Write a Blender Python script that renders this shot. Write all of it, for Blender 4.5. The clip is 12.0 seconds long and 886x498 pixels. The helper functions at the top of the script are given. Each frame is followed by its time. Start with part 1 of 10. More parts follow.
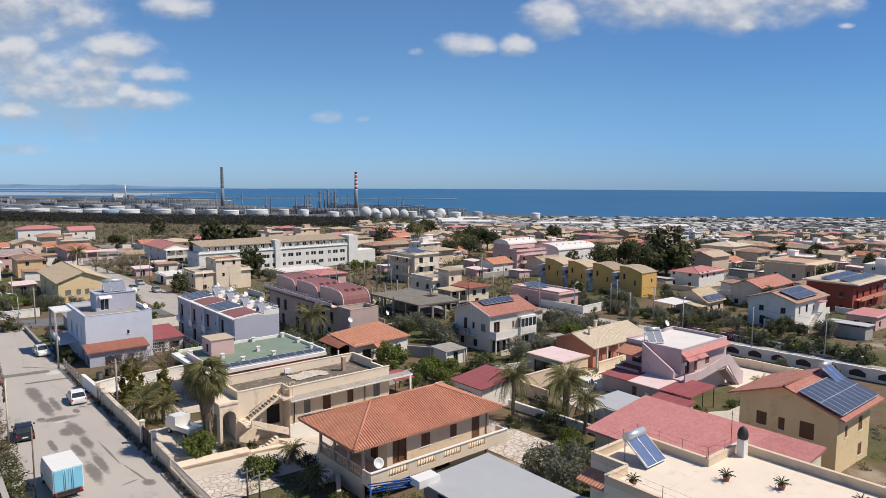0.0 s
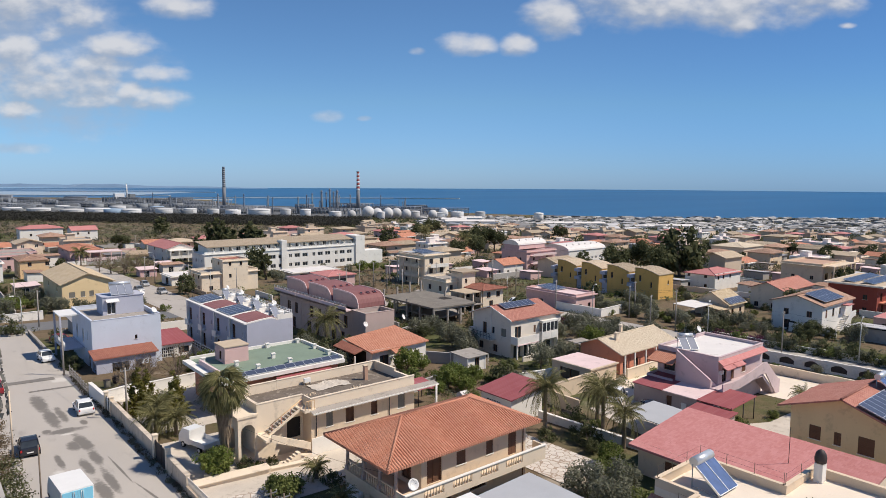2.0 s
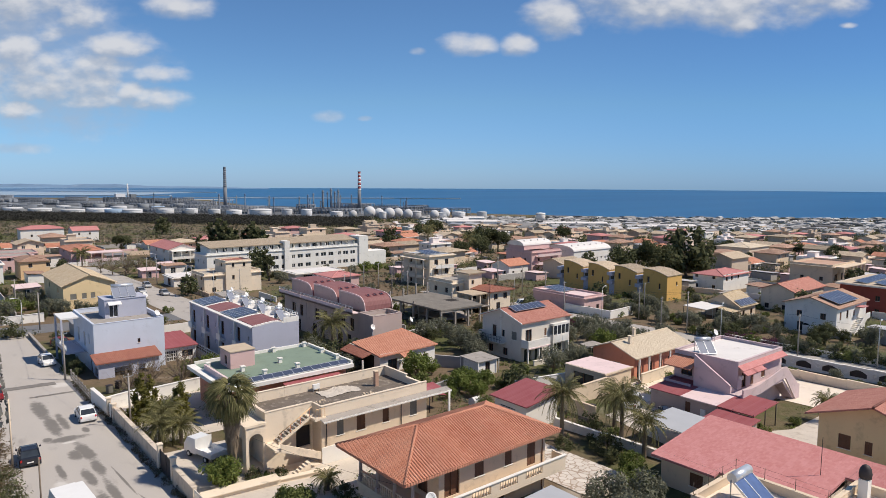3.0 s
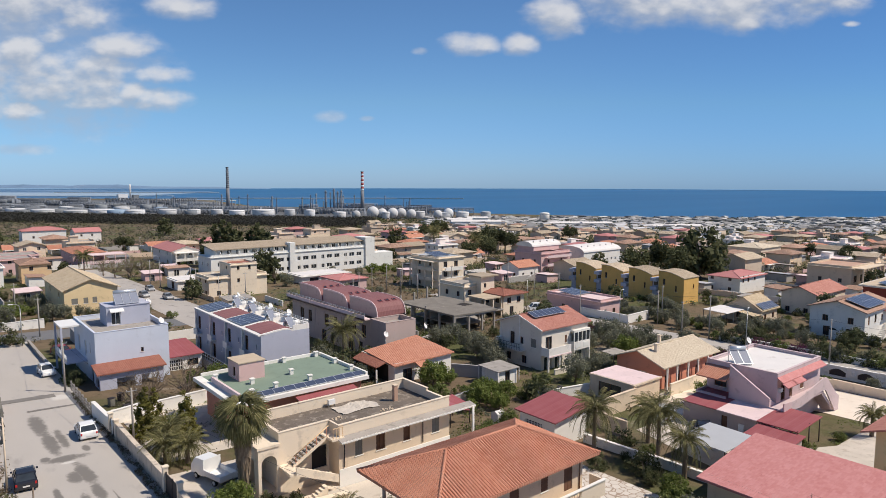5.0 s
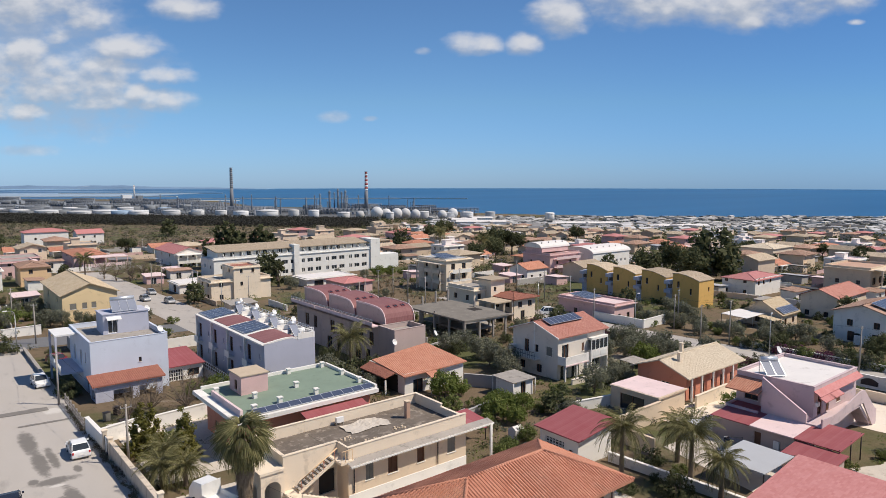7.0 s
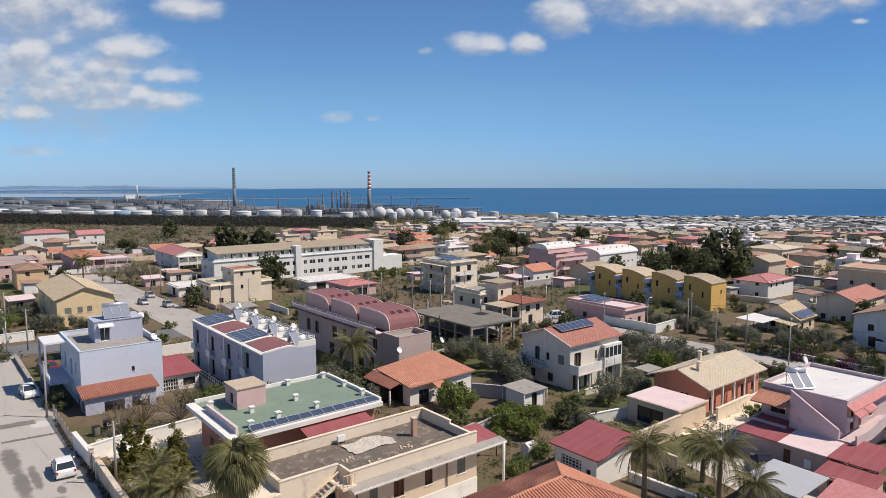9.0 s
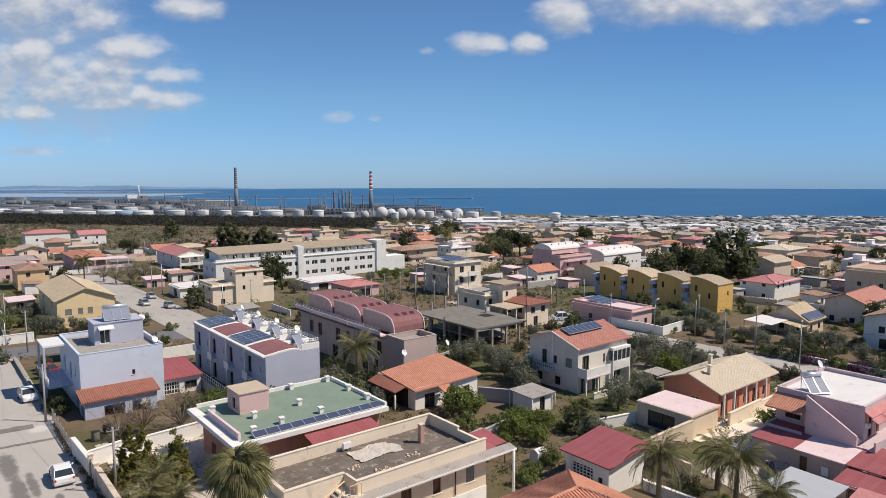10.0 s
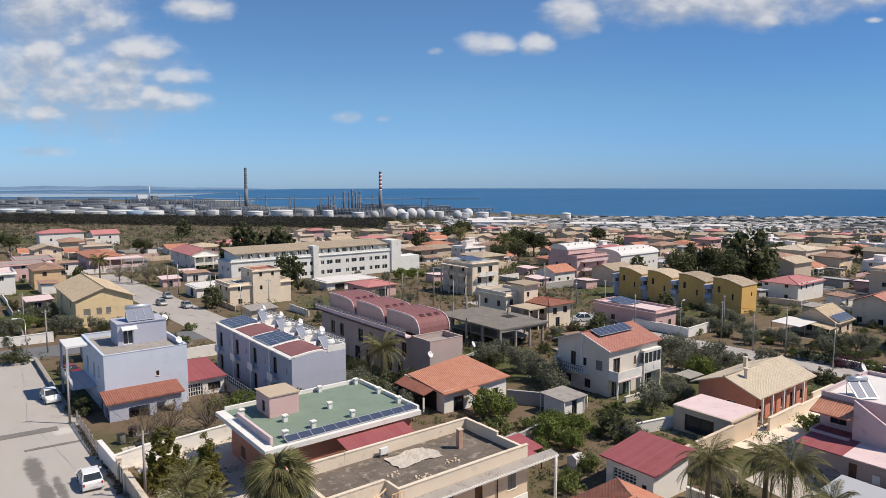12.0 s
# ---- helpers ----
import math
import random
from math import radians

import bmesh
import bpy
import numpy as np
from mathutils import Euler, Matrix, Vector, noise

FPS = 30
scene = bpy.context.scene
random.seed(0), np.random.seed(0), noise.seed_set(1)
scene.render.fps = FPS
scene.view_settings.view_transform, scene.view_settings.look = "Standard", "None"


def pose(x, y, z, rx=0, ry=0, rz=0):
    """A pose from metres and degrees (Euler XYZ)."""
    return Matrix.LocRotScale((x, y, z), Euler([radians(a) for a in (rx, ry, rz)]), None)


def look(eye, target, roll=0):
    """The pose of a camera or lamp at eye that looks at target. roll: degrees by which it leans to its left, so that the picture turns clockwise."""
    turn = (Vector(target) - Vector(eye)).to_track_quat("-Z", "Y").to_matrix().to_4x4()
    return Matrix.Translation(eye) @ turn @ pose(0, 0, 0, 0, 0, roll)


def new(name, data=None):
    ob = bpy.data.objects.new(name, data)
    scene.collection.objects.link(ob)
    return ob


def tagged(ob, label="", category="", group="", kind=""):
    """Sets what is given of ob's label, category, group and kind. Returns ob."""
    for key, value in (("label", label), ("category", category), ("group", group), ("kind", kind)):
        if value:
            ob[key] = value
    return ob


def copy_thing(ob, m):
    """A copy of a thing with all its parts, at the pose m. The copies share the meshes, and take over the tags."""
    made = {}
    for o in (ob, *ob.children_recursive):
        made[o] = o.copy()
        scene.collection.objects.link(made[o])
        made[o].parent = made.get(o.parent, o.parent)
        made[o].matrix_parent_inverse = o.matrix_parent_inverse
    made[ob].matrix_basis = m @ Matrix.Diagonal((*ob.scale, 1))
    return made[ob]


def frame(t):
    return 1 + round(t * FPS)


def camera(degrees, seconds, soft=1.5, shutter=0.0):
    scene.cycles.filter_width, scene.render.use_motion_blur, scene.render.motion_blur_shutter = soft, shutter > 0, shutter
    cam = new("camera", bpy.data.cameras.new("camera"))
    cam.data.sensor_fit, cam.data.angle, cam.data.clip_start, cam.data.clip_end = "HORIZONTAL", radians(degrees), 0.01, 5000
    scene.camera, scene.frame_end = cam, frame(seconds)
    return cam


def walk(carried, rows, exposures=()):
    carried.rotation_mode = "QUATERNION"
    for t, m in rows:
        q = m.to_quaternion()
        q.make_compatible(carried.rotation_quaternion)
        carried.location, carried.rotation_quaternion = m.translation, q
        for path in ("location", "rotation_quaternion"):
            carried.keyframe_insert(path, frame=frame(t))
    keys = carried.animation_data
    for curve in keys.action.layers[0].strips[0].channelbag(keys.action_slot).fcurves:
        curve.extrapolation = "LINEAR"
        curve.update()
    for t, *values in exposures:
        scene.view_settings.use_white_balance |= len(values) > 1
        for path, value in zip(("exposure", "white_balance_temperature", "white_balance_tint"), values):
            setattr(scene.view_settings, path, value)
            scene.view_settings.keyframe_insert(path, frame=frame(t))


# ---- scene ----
cam = camera(68.0, 12.0, soft=0.85)
METRES, EYE, TILT, LEAN, TURN = 25.8, 25.0, -0.15, 1.15, -39.8
ROWS = [
    (0.0, 0.0, 0.0, 0.0, 0.14, -5.79, -1.37),
    (0.5, -0.0272, 0.0346, -0.0019, 0.15, -5.79, -1.38),
    (1.0, -0.0575, 0.0743, -0.0037, 0.16, -5.8, -1.39),
    (1.5, -0.0852, 0.1124, -0.0051, 0.19, -5.81, -1.41),
    (2.0, -0.1144, 0.1549, -0.0057, 0.21, -5.82, -1.42),
    (2.5, -0.1395, 0.195, -0.007, 0.24, -5.82, -1.41),
    (3.0, -0.1651, 0.2396, -0.0073, 0.27, -5.82, -1.4),
    (5.0, -0.2463, 0.4087, -0.0039, 0.45, -5.84, -1.26),
    (5.5, -0.2603, 0.4497, -0.0021, 0.52, -5.84, -1.23),
    (6.0, -0.2717, 0.4936, -0.0013, 0.61, -5.85, -1.19),
    (6.5, -0.281, 0.5337, 0.0, 0.68, -5.85, -1.15),
    (7.0, -0.2899, 0.5772, 0.0015, 0.76, -5.86, -1.12),
    (9.0, -0.3124, 0.7348, 0.0055, 1.01, -5.88, -1.06),
    (9.5, -0.3212, 0.7654, 0.0047, 1.06, -5.88, -1.07),
    (10.0, -0.3356, 0.7939, 0.0048, 1.14, -5.88, -1.08),
    (10.5, -0.3536, 0.8166, 0.0029, 1.28, -5.87, -1.09),
    (11.0, -0.3771, 0.8354, -0.0006, 1.42, -5.86, -1.09),
    (11.5, -0.4037, 0.8496, -0.0036, 1.62, -5.87, -1.08),
    (12.0, -0.4359, 0.8587, -0.0072, 1.85, -5.87, -1.08),
]
walk(cam, [(t, pose(0, 0, EYE, TILT, LEAN, TURN) @ pose(METRES * x, METRES * y, METRES * z, 90 + pitch, roll, yaw)) for t, x, y, z, yaw, pitch, roll in ROWS])
# ---- sky, sun and light ----
SUN = Vector((0.46, -0.43, 0.79)).normalized()
FWD = Vector((0.640, 0.768, 0.0))
RIGHT = Vector((0.768, -0.640, 0.0))


def build_sky():
    w = bpy.data.worlds.new("sky")
    scene.world = w
    w.use_nodes = True
    nt = w.node_tree
    nt.nodes.clear()
    N, L = nt.nodes.new, nt.links.new
    out, bg = N("ShaderNodeOutputWorld"), N("ShaderNodeBackground")
    sky = N("ShaderNodeTexSky")
    sky.sky_type, sky.sun_disc = "NISHITA", False
    sky.sun_elevation, sky.sun_rotation = math.asin(SUN.z), math.atan2(SUN.x, SUN.y)
    sky.altitude, sky.air_density, sky.dust_density, sky.ozone_density = 100, 1.0, 0.1, 3.0
    bg.inputs[1].default_value = SKY_STRENGTH

    def math_node(op, a, b=None, c=None):
        n = N("ShaderNodeMath")
        n.operation = op
        for i, v in enumerate((a, b, c)):
            if v is None:
                continue
            if isinstance(v, (int, float)):
                n.inputs[i].default_value = v
            else:
                L(v, n.inputs[i])
        return n.outputs[0]

    def dot(v):
        n = N("ShaderNodeVectorMath")
        n.operation = "DOT_PRODUCT"
        L(tc.outputs["Generated"], n.inputs[0])
        n.inputs[1].default_value = v
        return n.outputs["Value"]

    tc = N("ShaderNodeTexCoord")
    ahead = math_node("MAXIMUM", dot(FWD), 0.05)
    X, Y = math_node("DIVIDE", dot(RIGHT), ahead), math_node("DIVIDE", dot((0, 0, 1)), ahead)

    def thickness(dx, dy, banks):
        """How dense the cumulus is at a place shifted by (dx, dy): rounded heaps roughened by billows of two sizes."""
        x, y = math_node("ADD", X, dx), math_node("ADD", Y, dy)
        put = N("ShaderNodeCombineXYZ")
        L(x, put.inputs[0])
        L(math_node("MULTIPLY", y, 1.7), put.inputs[1])
        heap = None
        for cx, cy, rx, ry in banks:
            ex, ey = math_node("DIVIDE", math_node("SUBTRACT", x, cx), rx), math_node("DIVIDE", math_node("SUBTRACT", y, cy), ry)
            r = math_node("ADD", math_node("MULTIPLY", ex, ex), math_node("MULTIPLY", ey, ey))
            v = math_node("MAXIMUM", math_node("SUBTRACT", 1.0, math_node("MULTIPLY", r, 0.75)), -1.6)
            heap = v if heap is None else math_node("MAXIMUM", heap, v)
        total = heap
        for scale, detail, amount in ((13.0, 3.0, 2.4), (42.0, 4.0, 1.3)):
            n = N("ShaderNodeTexNoise")
            n.inputs["Scale"].default_value, n.inputs["Detail"].default_value = scale, detail
            L(put.outputs[0], n.inputs["Vector"])
            total = math_node("ADD", total, math_node("MULTIPLY", math_node("SUBTRACT", n.outputs["Fac"], 0.5), amount))
        return total

    def ramp(v, a, b):
        r = N("ShaderNodeMapRange")
        r.interpolation_type = "SMOOTHSTEP"
        L(v, r.inputs["Value"])
        r.inputs["From Min"].default_value, r.inputs["From Max"].default_value = a, b
        return r.outputs[0]

    thick = thickness(0, 0, CLOUDS_WEST + CLOUDS_EAST)
    above = thickness(0.006, 0.017, CLOUDS_WEST + CLOUDS_EAST)
    thin = math_node("MULTIPLY", ramp(thickness(0, 0, WISPS), -0.4, 1.6), 0.5)
    veil = math_node("MULTIPLY", ramp(thickness(0, 0, VEIL), -1.0, 1.4), 0.62)
    cover = math_node("MAXIMUM", math_node("MULTIPLY", ramp(thick, -0.7, 1.3), 0.88), math_node("MAXIMUM", thin, veil))
    tint = N("ShaderNodeMixRGB")
    tint.blend_type = "MULTIPLY"
    tint.inputs[0].default_value = 1.0
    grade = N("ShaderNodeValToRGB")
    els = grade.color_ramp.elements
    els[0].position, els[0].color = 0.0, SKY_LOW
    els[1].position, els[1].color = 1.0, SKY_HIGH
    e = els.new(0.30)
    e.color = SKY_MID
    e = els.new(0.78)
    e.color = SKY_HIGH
    els[-1].color = SKY_TOP_FILL
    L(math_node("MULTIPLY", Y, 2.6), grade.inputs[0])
    # the blue deepens gently away from the cloud banks
    deep = N("ShaderNodeMixRGB")
    deep.blend_type = "MULTIPLY"
    deep.inputs[2].default_value = (0.66, 0.76, 0.86, 1)
    side = N("ShaderNodeMapRange")
    side.interpolation_type = "SMOOTHSTEP"
    L(dot(RIGHT), side.inputs["Value"])
    side.inputs["From Min"].default_value, side.inputs["From Max"].default_value = -0.1, 0.65
    L(side.outputs[0], deep.inputs[0])
    L(sky.outputs[0], deep.inputs[1])
    L(deep.outputs[0], tint.inputs[1])
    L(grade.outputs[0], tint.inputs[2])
    mix = N("ShaderNodeMixRGB")
    shade = N("ShaderNodeMixRGB")
    shade.inputs[1].default_value, shade.inputs[2].default_value = (*CLOUD_GREY, 1), (*CLOUD_WHITE, 1)
    # the side that faces up to the sun is white, the belly grey
    L(ramp(math_node("SUBTRACT", thick, above), -0.7, 1.0), shade.inputs[0])
    L(shade.outputs[0], mix.inputs[2])
    L(cover, mix.inputs[0])
    L(tint.outputs[0], mix.inputs[1])
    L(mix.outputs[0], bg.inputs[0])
    L(bg.outputs[0], out.inputs[0])


SKY_STRENGTH = 0.095
# overhead and behind, the sky is raised above its own tone for fill light
SKY_TOP_FILL = (0.76, 0.92, 1.08, 1)
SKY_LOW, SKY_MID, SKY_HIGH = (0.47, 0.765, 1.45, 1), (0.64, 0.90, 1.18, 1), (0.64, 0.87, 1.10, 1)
CLOUD_WHITE, CLOUD_GREY = (7.5, 7.5, 7.7), (4.3, 4.8, 5.7)
CLOUDS_WEST = [
    (-0.622, 0.261, 0.092, 0.037), (-0.548, 0.245, 0.042, 0.026), (-0.588, 0.217, 0.025, 0.016), (-0.634, 0.186, 0.037, 0.026), (-0.591, 0.170, 0.061, 0.023),
    (-0.494, 0.196, 0.051, 0.018), (-0.528, 0.168, 0.061, 0.018), (-0.605, 0.133, 0.092, 0.021), (-0.530, 0.116, 0.061, 0.012), (-0.643, 0.104, 0.030, 0.014),
    (-0.434, 0.155, 0.040, 0.012), (-0.439, 0.120, 0.046, 0.016), (-0.475, 0.129, 0.026, 0.019), (-0.396, 0.253, 0.046, 0.015), (-0.720, 0.150, 0.080, 0.060), (-0.600, 0.155, 0.085, 0.040), (-0.535, 0.142, 0.065, 0.036),
]
CLOUDS_EAST = [
    (0.034, 0.200, 0.038, 0.014), (0.105, 0.201, 0.023, 0.014), (0.159, 0.243, 0.039, 0.026), (0.294, 0.265, 0.097, 0.032),
    (0.428, 0.262, 0.105, 0.034), (0.536, 0.268, 0.070, 0.025), (0.437, 0.232, 0.023, 0.011), (0.591, 0.230, 0.012, 0.004),
]
WISPS = [(-0.123, 0.092, 0.011, 0.004), (-0.044, 0.191, 0.011, 0.005), (-0.641, 0.045, 0.050, 0.008), (-0.175, 0.095, 0.021, 0.008)]
VEIL = [(-0.580, 0.150, 0.125, 0.062), (-0.620, 0.245, 0.110, 0.050)]
build_sky()
sun = new("sun", bpy.data.lights.new("sun", "SUN"))
sun.data.energy, sun.data.angle, sun.data.color = 4.9, radians(0.6), (1.0, 0.90, 0.77)
sun.matrix_world = look(SUN * 100, (0, 0, 0))


# ---- materials ----
def nodes_of(name):
    m = bpy.data.materials.new(name)
    m.use_nodes = True
    nt = m.node_tree
    return m, nt, nt.nodes.new, nt.links.new, nt.nodes["Principled BSDF"]


def surface(name, col, rough=0.8, var=0.15, scale=0.5, fine=8.0, bump=0.15, metal=0.0, stain=None, rnd=0.0, island=0.0, spec=0.3, stain_at=0.55, stretch=None):
    """A worn surface: broad blotches, fine grain, a little relief, and stains of another colour."""
    m, nt, N, L, bsdf = nodes_of(name)
    bsdf.inputs["Roughness"].default_value = rough
    bsdf.inputs["Metallic"].default_value = metal
    bsdf.inputs["Specular IOR Level"].default_value = spec
    tc = N("ShaderNodeTexCoord")
    if stretch:
        mp = N("ShaderNodeMapping")
        mp.inputs["Scale"].default_value = stretch
        L(tc.outputs["Object"], mp.inputs[0])
        where = mp.outputs[0]
    else:
        where = tc.outputs["Object"]
    big, small = N("ShaderNodeTexNoise"), N("ShaderNodeTexNoise")
    for n, s, d in ((big, scale, 5), (small, fine, 3)):
        n.inputs["Scale"].default_value, n.inputs["Detail"].default_value = s, d
        L(where, n.inputs["Vector"])
    val = N("ShaderNodeMath")
    val.operation = "MULTIPLY_ADD"
    L(big.outputs["Fac"], val.inputs[0])
    val.inputs[1].default_value, val.inputs[2].default_value = 2.4 * var, 1 - 1.2 * var
    val2 = N("ShaderNodeMath")
    val2.operation = "MULTIPLY_ADD"
    L(small.outputs["Fac"], val2.inputs[0])
    val2.inputs[1].default_value = 1.2 * var
    val2.inputs[2].default_value = -0.6 * var
    tot = N("ShaderNodeMath")
    L(val.outputs[0], tot.inputs[0])
    L(val2.outputs[0], tot.inputs[1])
    last = tot.outputs[0]
    for amount, source in ((rnd, "obj"), (island, "isl")):
        if amount:
            src = N("ShaderNodeObjectInfo").outputs["Random"] if source == "obj" else N("ShaderNodeNewGeometry").outputs["Random Per Island"]
            a = N("ShaderNodeMath")
            a.operation = "MULTIPLY_ADD"
            L(src, a.inputs[0])
            a.inputs[1].default_value = 2 * amount
            a.inputs[2].default_value = 1 - amount
            b = N("ShaderNodeMath")
            b.operation = "MULTIPLY"
            L(a.outputs[0], b.inputs[0])
            L(last, b.inputs[1])
            last = b.outputs[0]
    mul = N("ShaderNodeMixRGB")
    mul.blend_type = "MULTIPLY"
    mul.inputs[0].default_value = 1.0
    mul.inputs[1].default_value = (*col, 1)
    L(last, mul.inputs[2])
    color = mul.outputs[0]
    if stain:
        blot = N("ShaderNodeTexNoise")
        blot.inputs["Scale"].default_value, blot.inputs["Detail"].default_value = scale * 2.3, 8
        blot.inputs["Roughness"].default_value = 0.65
        L(where, blot.inputs["Vector"])
        rng = N("ShaderNodeMapRange")
        L(blot.outputs["Fac"], rng.inputs["Value"])
        rng.inputs["From Min"].default_value, rng.inputs["From Max"].default_value = stain_at, stain_at + 0.15
        mx = N("ShaderNodeMixRGB")
        L(rng.outputs[0], mx.inputs[0])
        L(color, mx.inputs[1])
        mx.inputs[2].default_value = (*stain, 1)
        color = mx.outputs[0]
    L(color, bsdf.inputs["Base Color"])
    if bump:
        bp = N("ShaderNodeBump")
        bp.inputs["Strength"].default_value, bp.inputs["Distance"].default_value = bump, 0.05
        L(small.outputs["Fac"], bp.inputs["Height"])
        L(bp.outputs[0], bsdf.inputs["Normal"])
    return m


def tiled(name, col, col2, pitch=0.24, row=0.38, rough=0.8, depth=0.06, stain=(0.16, 0.12, 0.09), rnd=0.08):
    """Roof tiles laid along UV: u across the slope, v down it."""
    m, nt, N, L, bsdf = nodes_of(name)
    bsdf.inputs["Roughness"].default_value = rough
    bsdf.inputs["Specular IOR Level"].default_value = 0.2
    uv, sep = N("ShaderNodeUVMap"), N("ShaderNodeSeparateXYZ")
    L(uv.outputs[0], sep.inputs[0])

    def mt(op, a, b=None, c=None):
        n = N("ShaderNodeMath")
        n.operation = op
        for i, v in enumerate((a, b, c)):
            if isinstance(v, (int, float)):
                n.inputs[i].default_value = v
            elif v is not None:
                L(v, n.inputs[i])
        return n.outputs[0]

    u, v = mt("DIVIDE", sep.outputs[0], pitch), mt("DIVIDE", sep.outputs[1], row)
    wave = mt("ABSOLUTE", mt("SINE", mt("MULTIPLY", u, math.pi)))
    step = mt("FRACT", v)
    height = mt("ADD", wave, mt("MULTIPLY", step, -0.35))
    cell = N("ShaderNodeCombineXYZ")
    L(mt("FLOOR", u), cell.inputs[0])
    L(mt("FLOOR", v), cell.inputs[1])
    wn = N("ShaderNodeTexWhiteNoise")
    L(cell.outputs[0], wn.inputs["Vector"])
    tc, big = N("ShaderNodeTexCoord"), N("ShaderNodeTexNoise")
    big.inputs["Scale"].default_value, big.inputs["Detail"].default_value = 0.6, 8
    big.inputs["Roughness"].default_value = 0.7
    L(tc.outputs["Object"], big.inputs["Vector"])
    fac = mt("ADD", mt("MULTIPLY", wn.outputs["Value"], 0.55), mt("MULTIPLY", mt("SUBTRACT", big.outputs["Fac"], 0.5), 1.6))
    ramp = N("ShaderNodeMixRGB")
    L(mt("ADD", fac, 0.2), ramp.inputs[0])
    ramp.use_clamp = True
    ramp.inputs[1].default_value, ramp.inputs[2].default_value = (*col, 1), (*col2, 1)
    dirt = N("ShaderNodeMapRange")
    L(big.outputs["Fac"], dirt.inputs["Value"])
    dirt.inputs["From Min"].default_value, dirt.inputs["From Max"].default_value = 0.60, 0.80
    dirt.inputs["To Max"].default_value = 0.55
    mx = N("ShaderNodeMixRGB")
    L(dirt.outputs[0], mx.inputs[0])
    L(ramp.outputs[0], mx.inputs[1])
    mx.inputs[2].default_value = (*stain, 1)
    info = N("ShaderNodeObjectInfo")
    var = N("ShaderNodeMixRGB")
    var.blend_type = "MULTIPLY"
    var.inputs[0].default_value = 1.0
    L(mx.outputs[0], var.inputs[1])
    L(mt("MULTIPLY_ADD", info.outputs["Random"], 2 * rnd, 1 - rnd), var.inputs[2])
    L(var.outputs[0], bsdf.inputs["Base Color"])
    bp = N("ShaderNodeBump")
    bp.inputs["Strength"].default_value, bp.inputs["Distance"].default_value = 0.9, depth
    L(height, bp.inputs["Height"])
    L(bp.outputs[0], bsdf.inputs["Normal"])
    return m


def leafy(name, col, col2, rnd=0.15):
    m, nt, N, L, bsdf = nodes_of(name)
    bsdf.inputs["Roughness"].default_value = 0.8
    bsdf.inputs["Specular IOR Level"].default_value = 0.08
    geo, info, mix, mul = N("ShaderNodeNewGeometry"), N("ShaderNodeObjectInfo"), N("ShaderNodeMixRGB"), N("ShaderNodeMixRGB")
    L(geo.outputs["Random Per Island"], mix.inputs[0])
    mix.inputs[1].default_value, mix.inputs[2].default_value = (*col, 1), (*col2, 1)
    ma = N("ShaderNodeMath")
    ma.operation = "MULTIPLY_ADD"
    L(info.outputs["Random"], ma.inputs[0])
    ma.inputs[1].default_value, ma.inputs[2].default_value = 2 * rnd, 1 - rnd
    mul.blend_type = "MULTIPLY"
    mul.inputs[0].default_value = 1.0
    L(mix.outputs[0], mul.inputs[1])
    L(ma.outputs[0], mul.inputs[2])
    L(mul.outputs[0], bsdf.inputs["Base Color"])
    # thin leaves let some light through
    thin, both = N("ShaderNodeBsdfTranslucent"), N("ShaderNodeMixShader")
    L(mul.outputs[0], thin.inputs["Color"])
    both.inputs[0].default_value = 0.38
    L(bsdf.outputs[0], both.inputs[1])
    L(thin.outputs[0], both.inputs[2])
    L(both.outputs[0], nt.nodes["Material Output"].inputs[0])
    return m


def ground_material():
    """Dry soil, spring grass and pale trodden earth in patches of several sizes."""
    m, nt, N, L, bsdf = nodes_of("soil_and_grass")
    bsdf.inputs["Roughness"].default_value = 0.95
    bsdf.inputs["Specular IOR Level"].default_value = 0.1
    tc = N("ShaderNodeTexCoord")

    def noise_at(scale, detail, rough=0.6):
        n = N("ShaderNodeTexNoise")
        n.inputs["Scale"].default_value, n.inputs["Detail"].default_value, n.inputs["Roughness"].default_value = scale, detail, rough
        L(tc.outputs["Object"], n.inputs["Vector"])
        return n.outputs["Fac"]

    def band(v, a, b):
        r = N("ShaderNodeMapRange")
        r.interpolation_type = "SMOOTHSTEP"
        L(v, r.inputs["Value"])
        r.inputs["From Min"].default_value, r.inputs["From Max"].default_value = a, b
        return r.outputs[0]

    def mix(f, a, b):
        n = N("ShaderNodeMixRGB")
        L(f, n.inputs[0])
        for i, v in ((1, a), (2, b)):
            if isinstance(v, tuple):
                n.inputs[i].default_value = (*v, 1)
            else:
                L(v, n.inputs[i])
        return n.outputs[0]

    soil = mix(noise_at(0.9, 8), (0.10, 0.072, 0.046), (0.22, 0.165, 0.11))
    grass = mix(noise_at(1.7, 8), (0.055, 0.065, 0.026), (0.135, 0.135, 0.062))
    base = mix(band(noise_at(0.045, 6), 0.47, 0.60), soil, grass)
    base = mix(band(noise_at(0.08, 7), 0.58, 0.68), base, (0.33, 0.28, 0.22))
    base = mix(band(noise_at(0.35, 8, 0.75), 0.58, 0.66), base, (0.06, 0.065, 0.03))
    L(base, bsdf.inputs["Base Color"])
    bp = N("ShaderNodeBump")
    bp.inputs["Strength"].default_value, bp.inputs["Distance"].default_value = 0.5, 0.15
    L(noise_at(5.0, 8, 0.8), bp.inputs["Height"])
    L(bp.outputs[0], bsdf.inputs["Normal"])
    return m


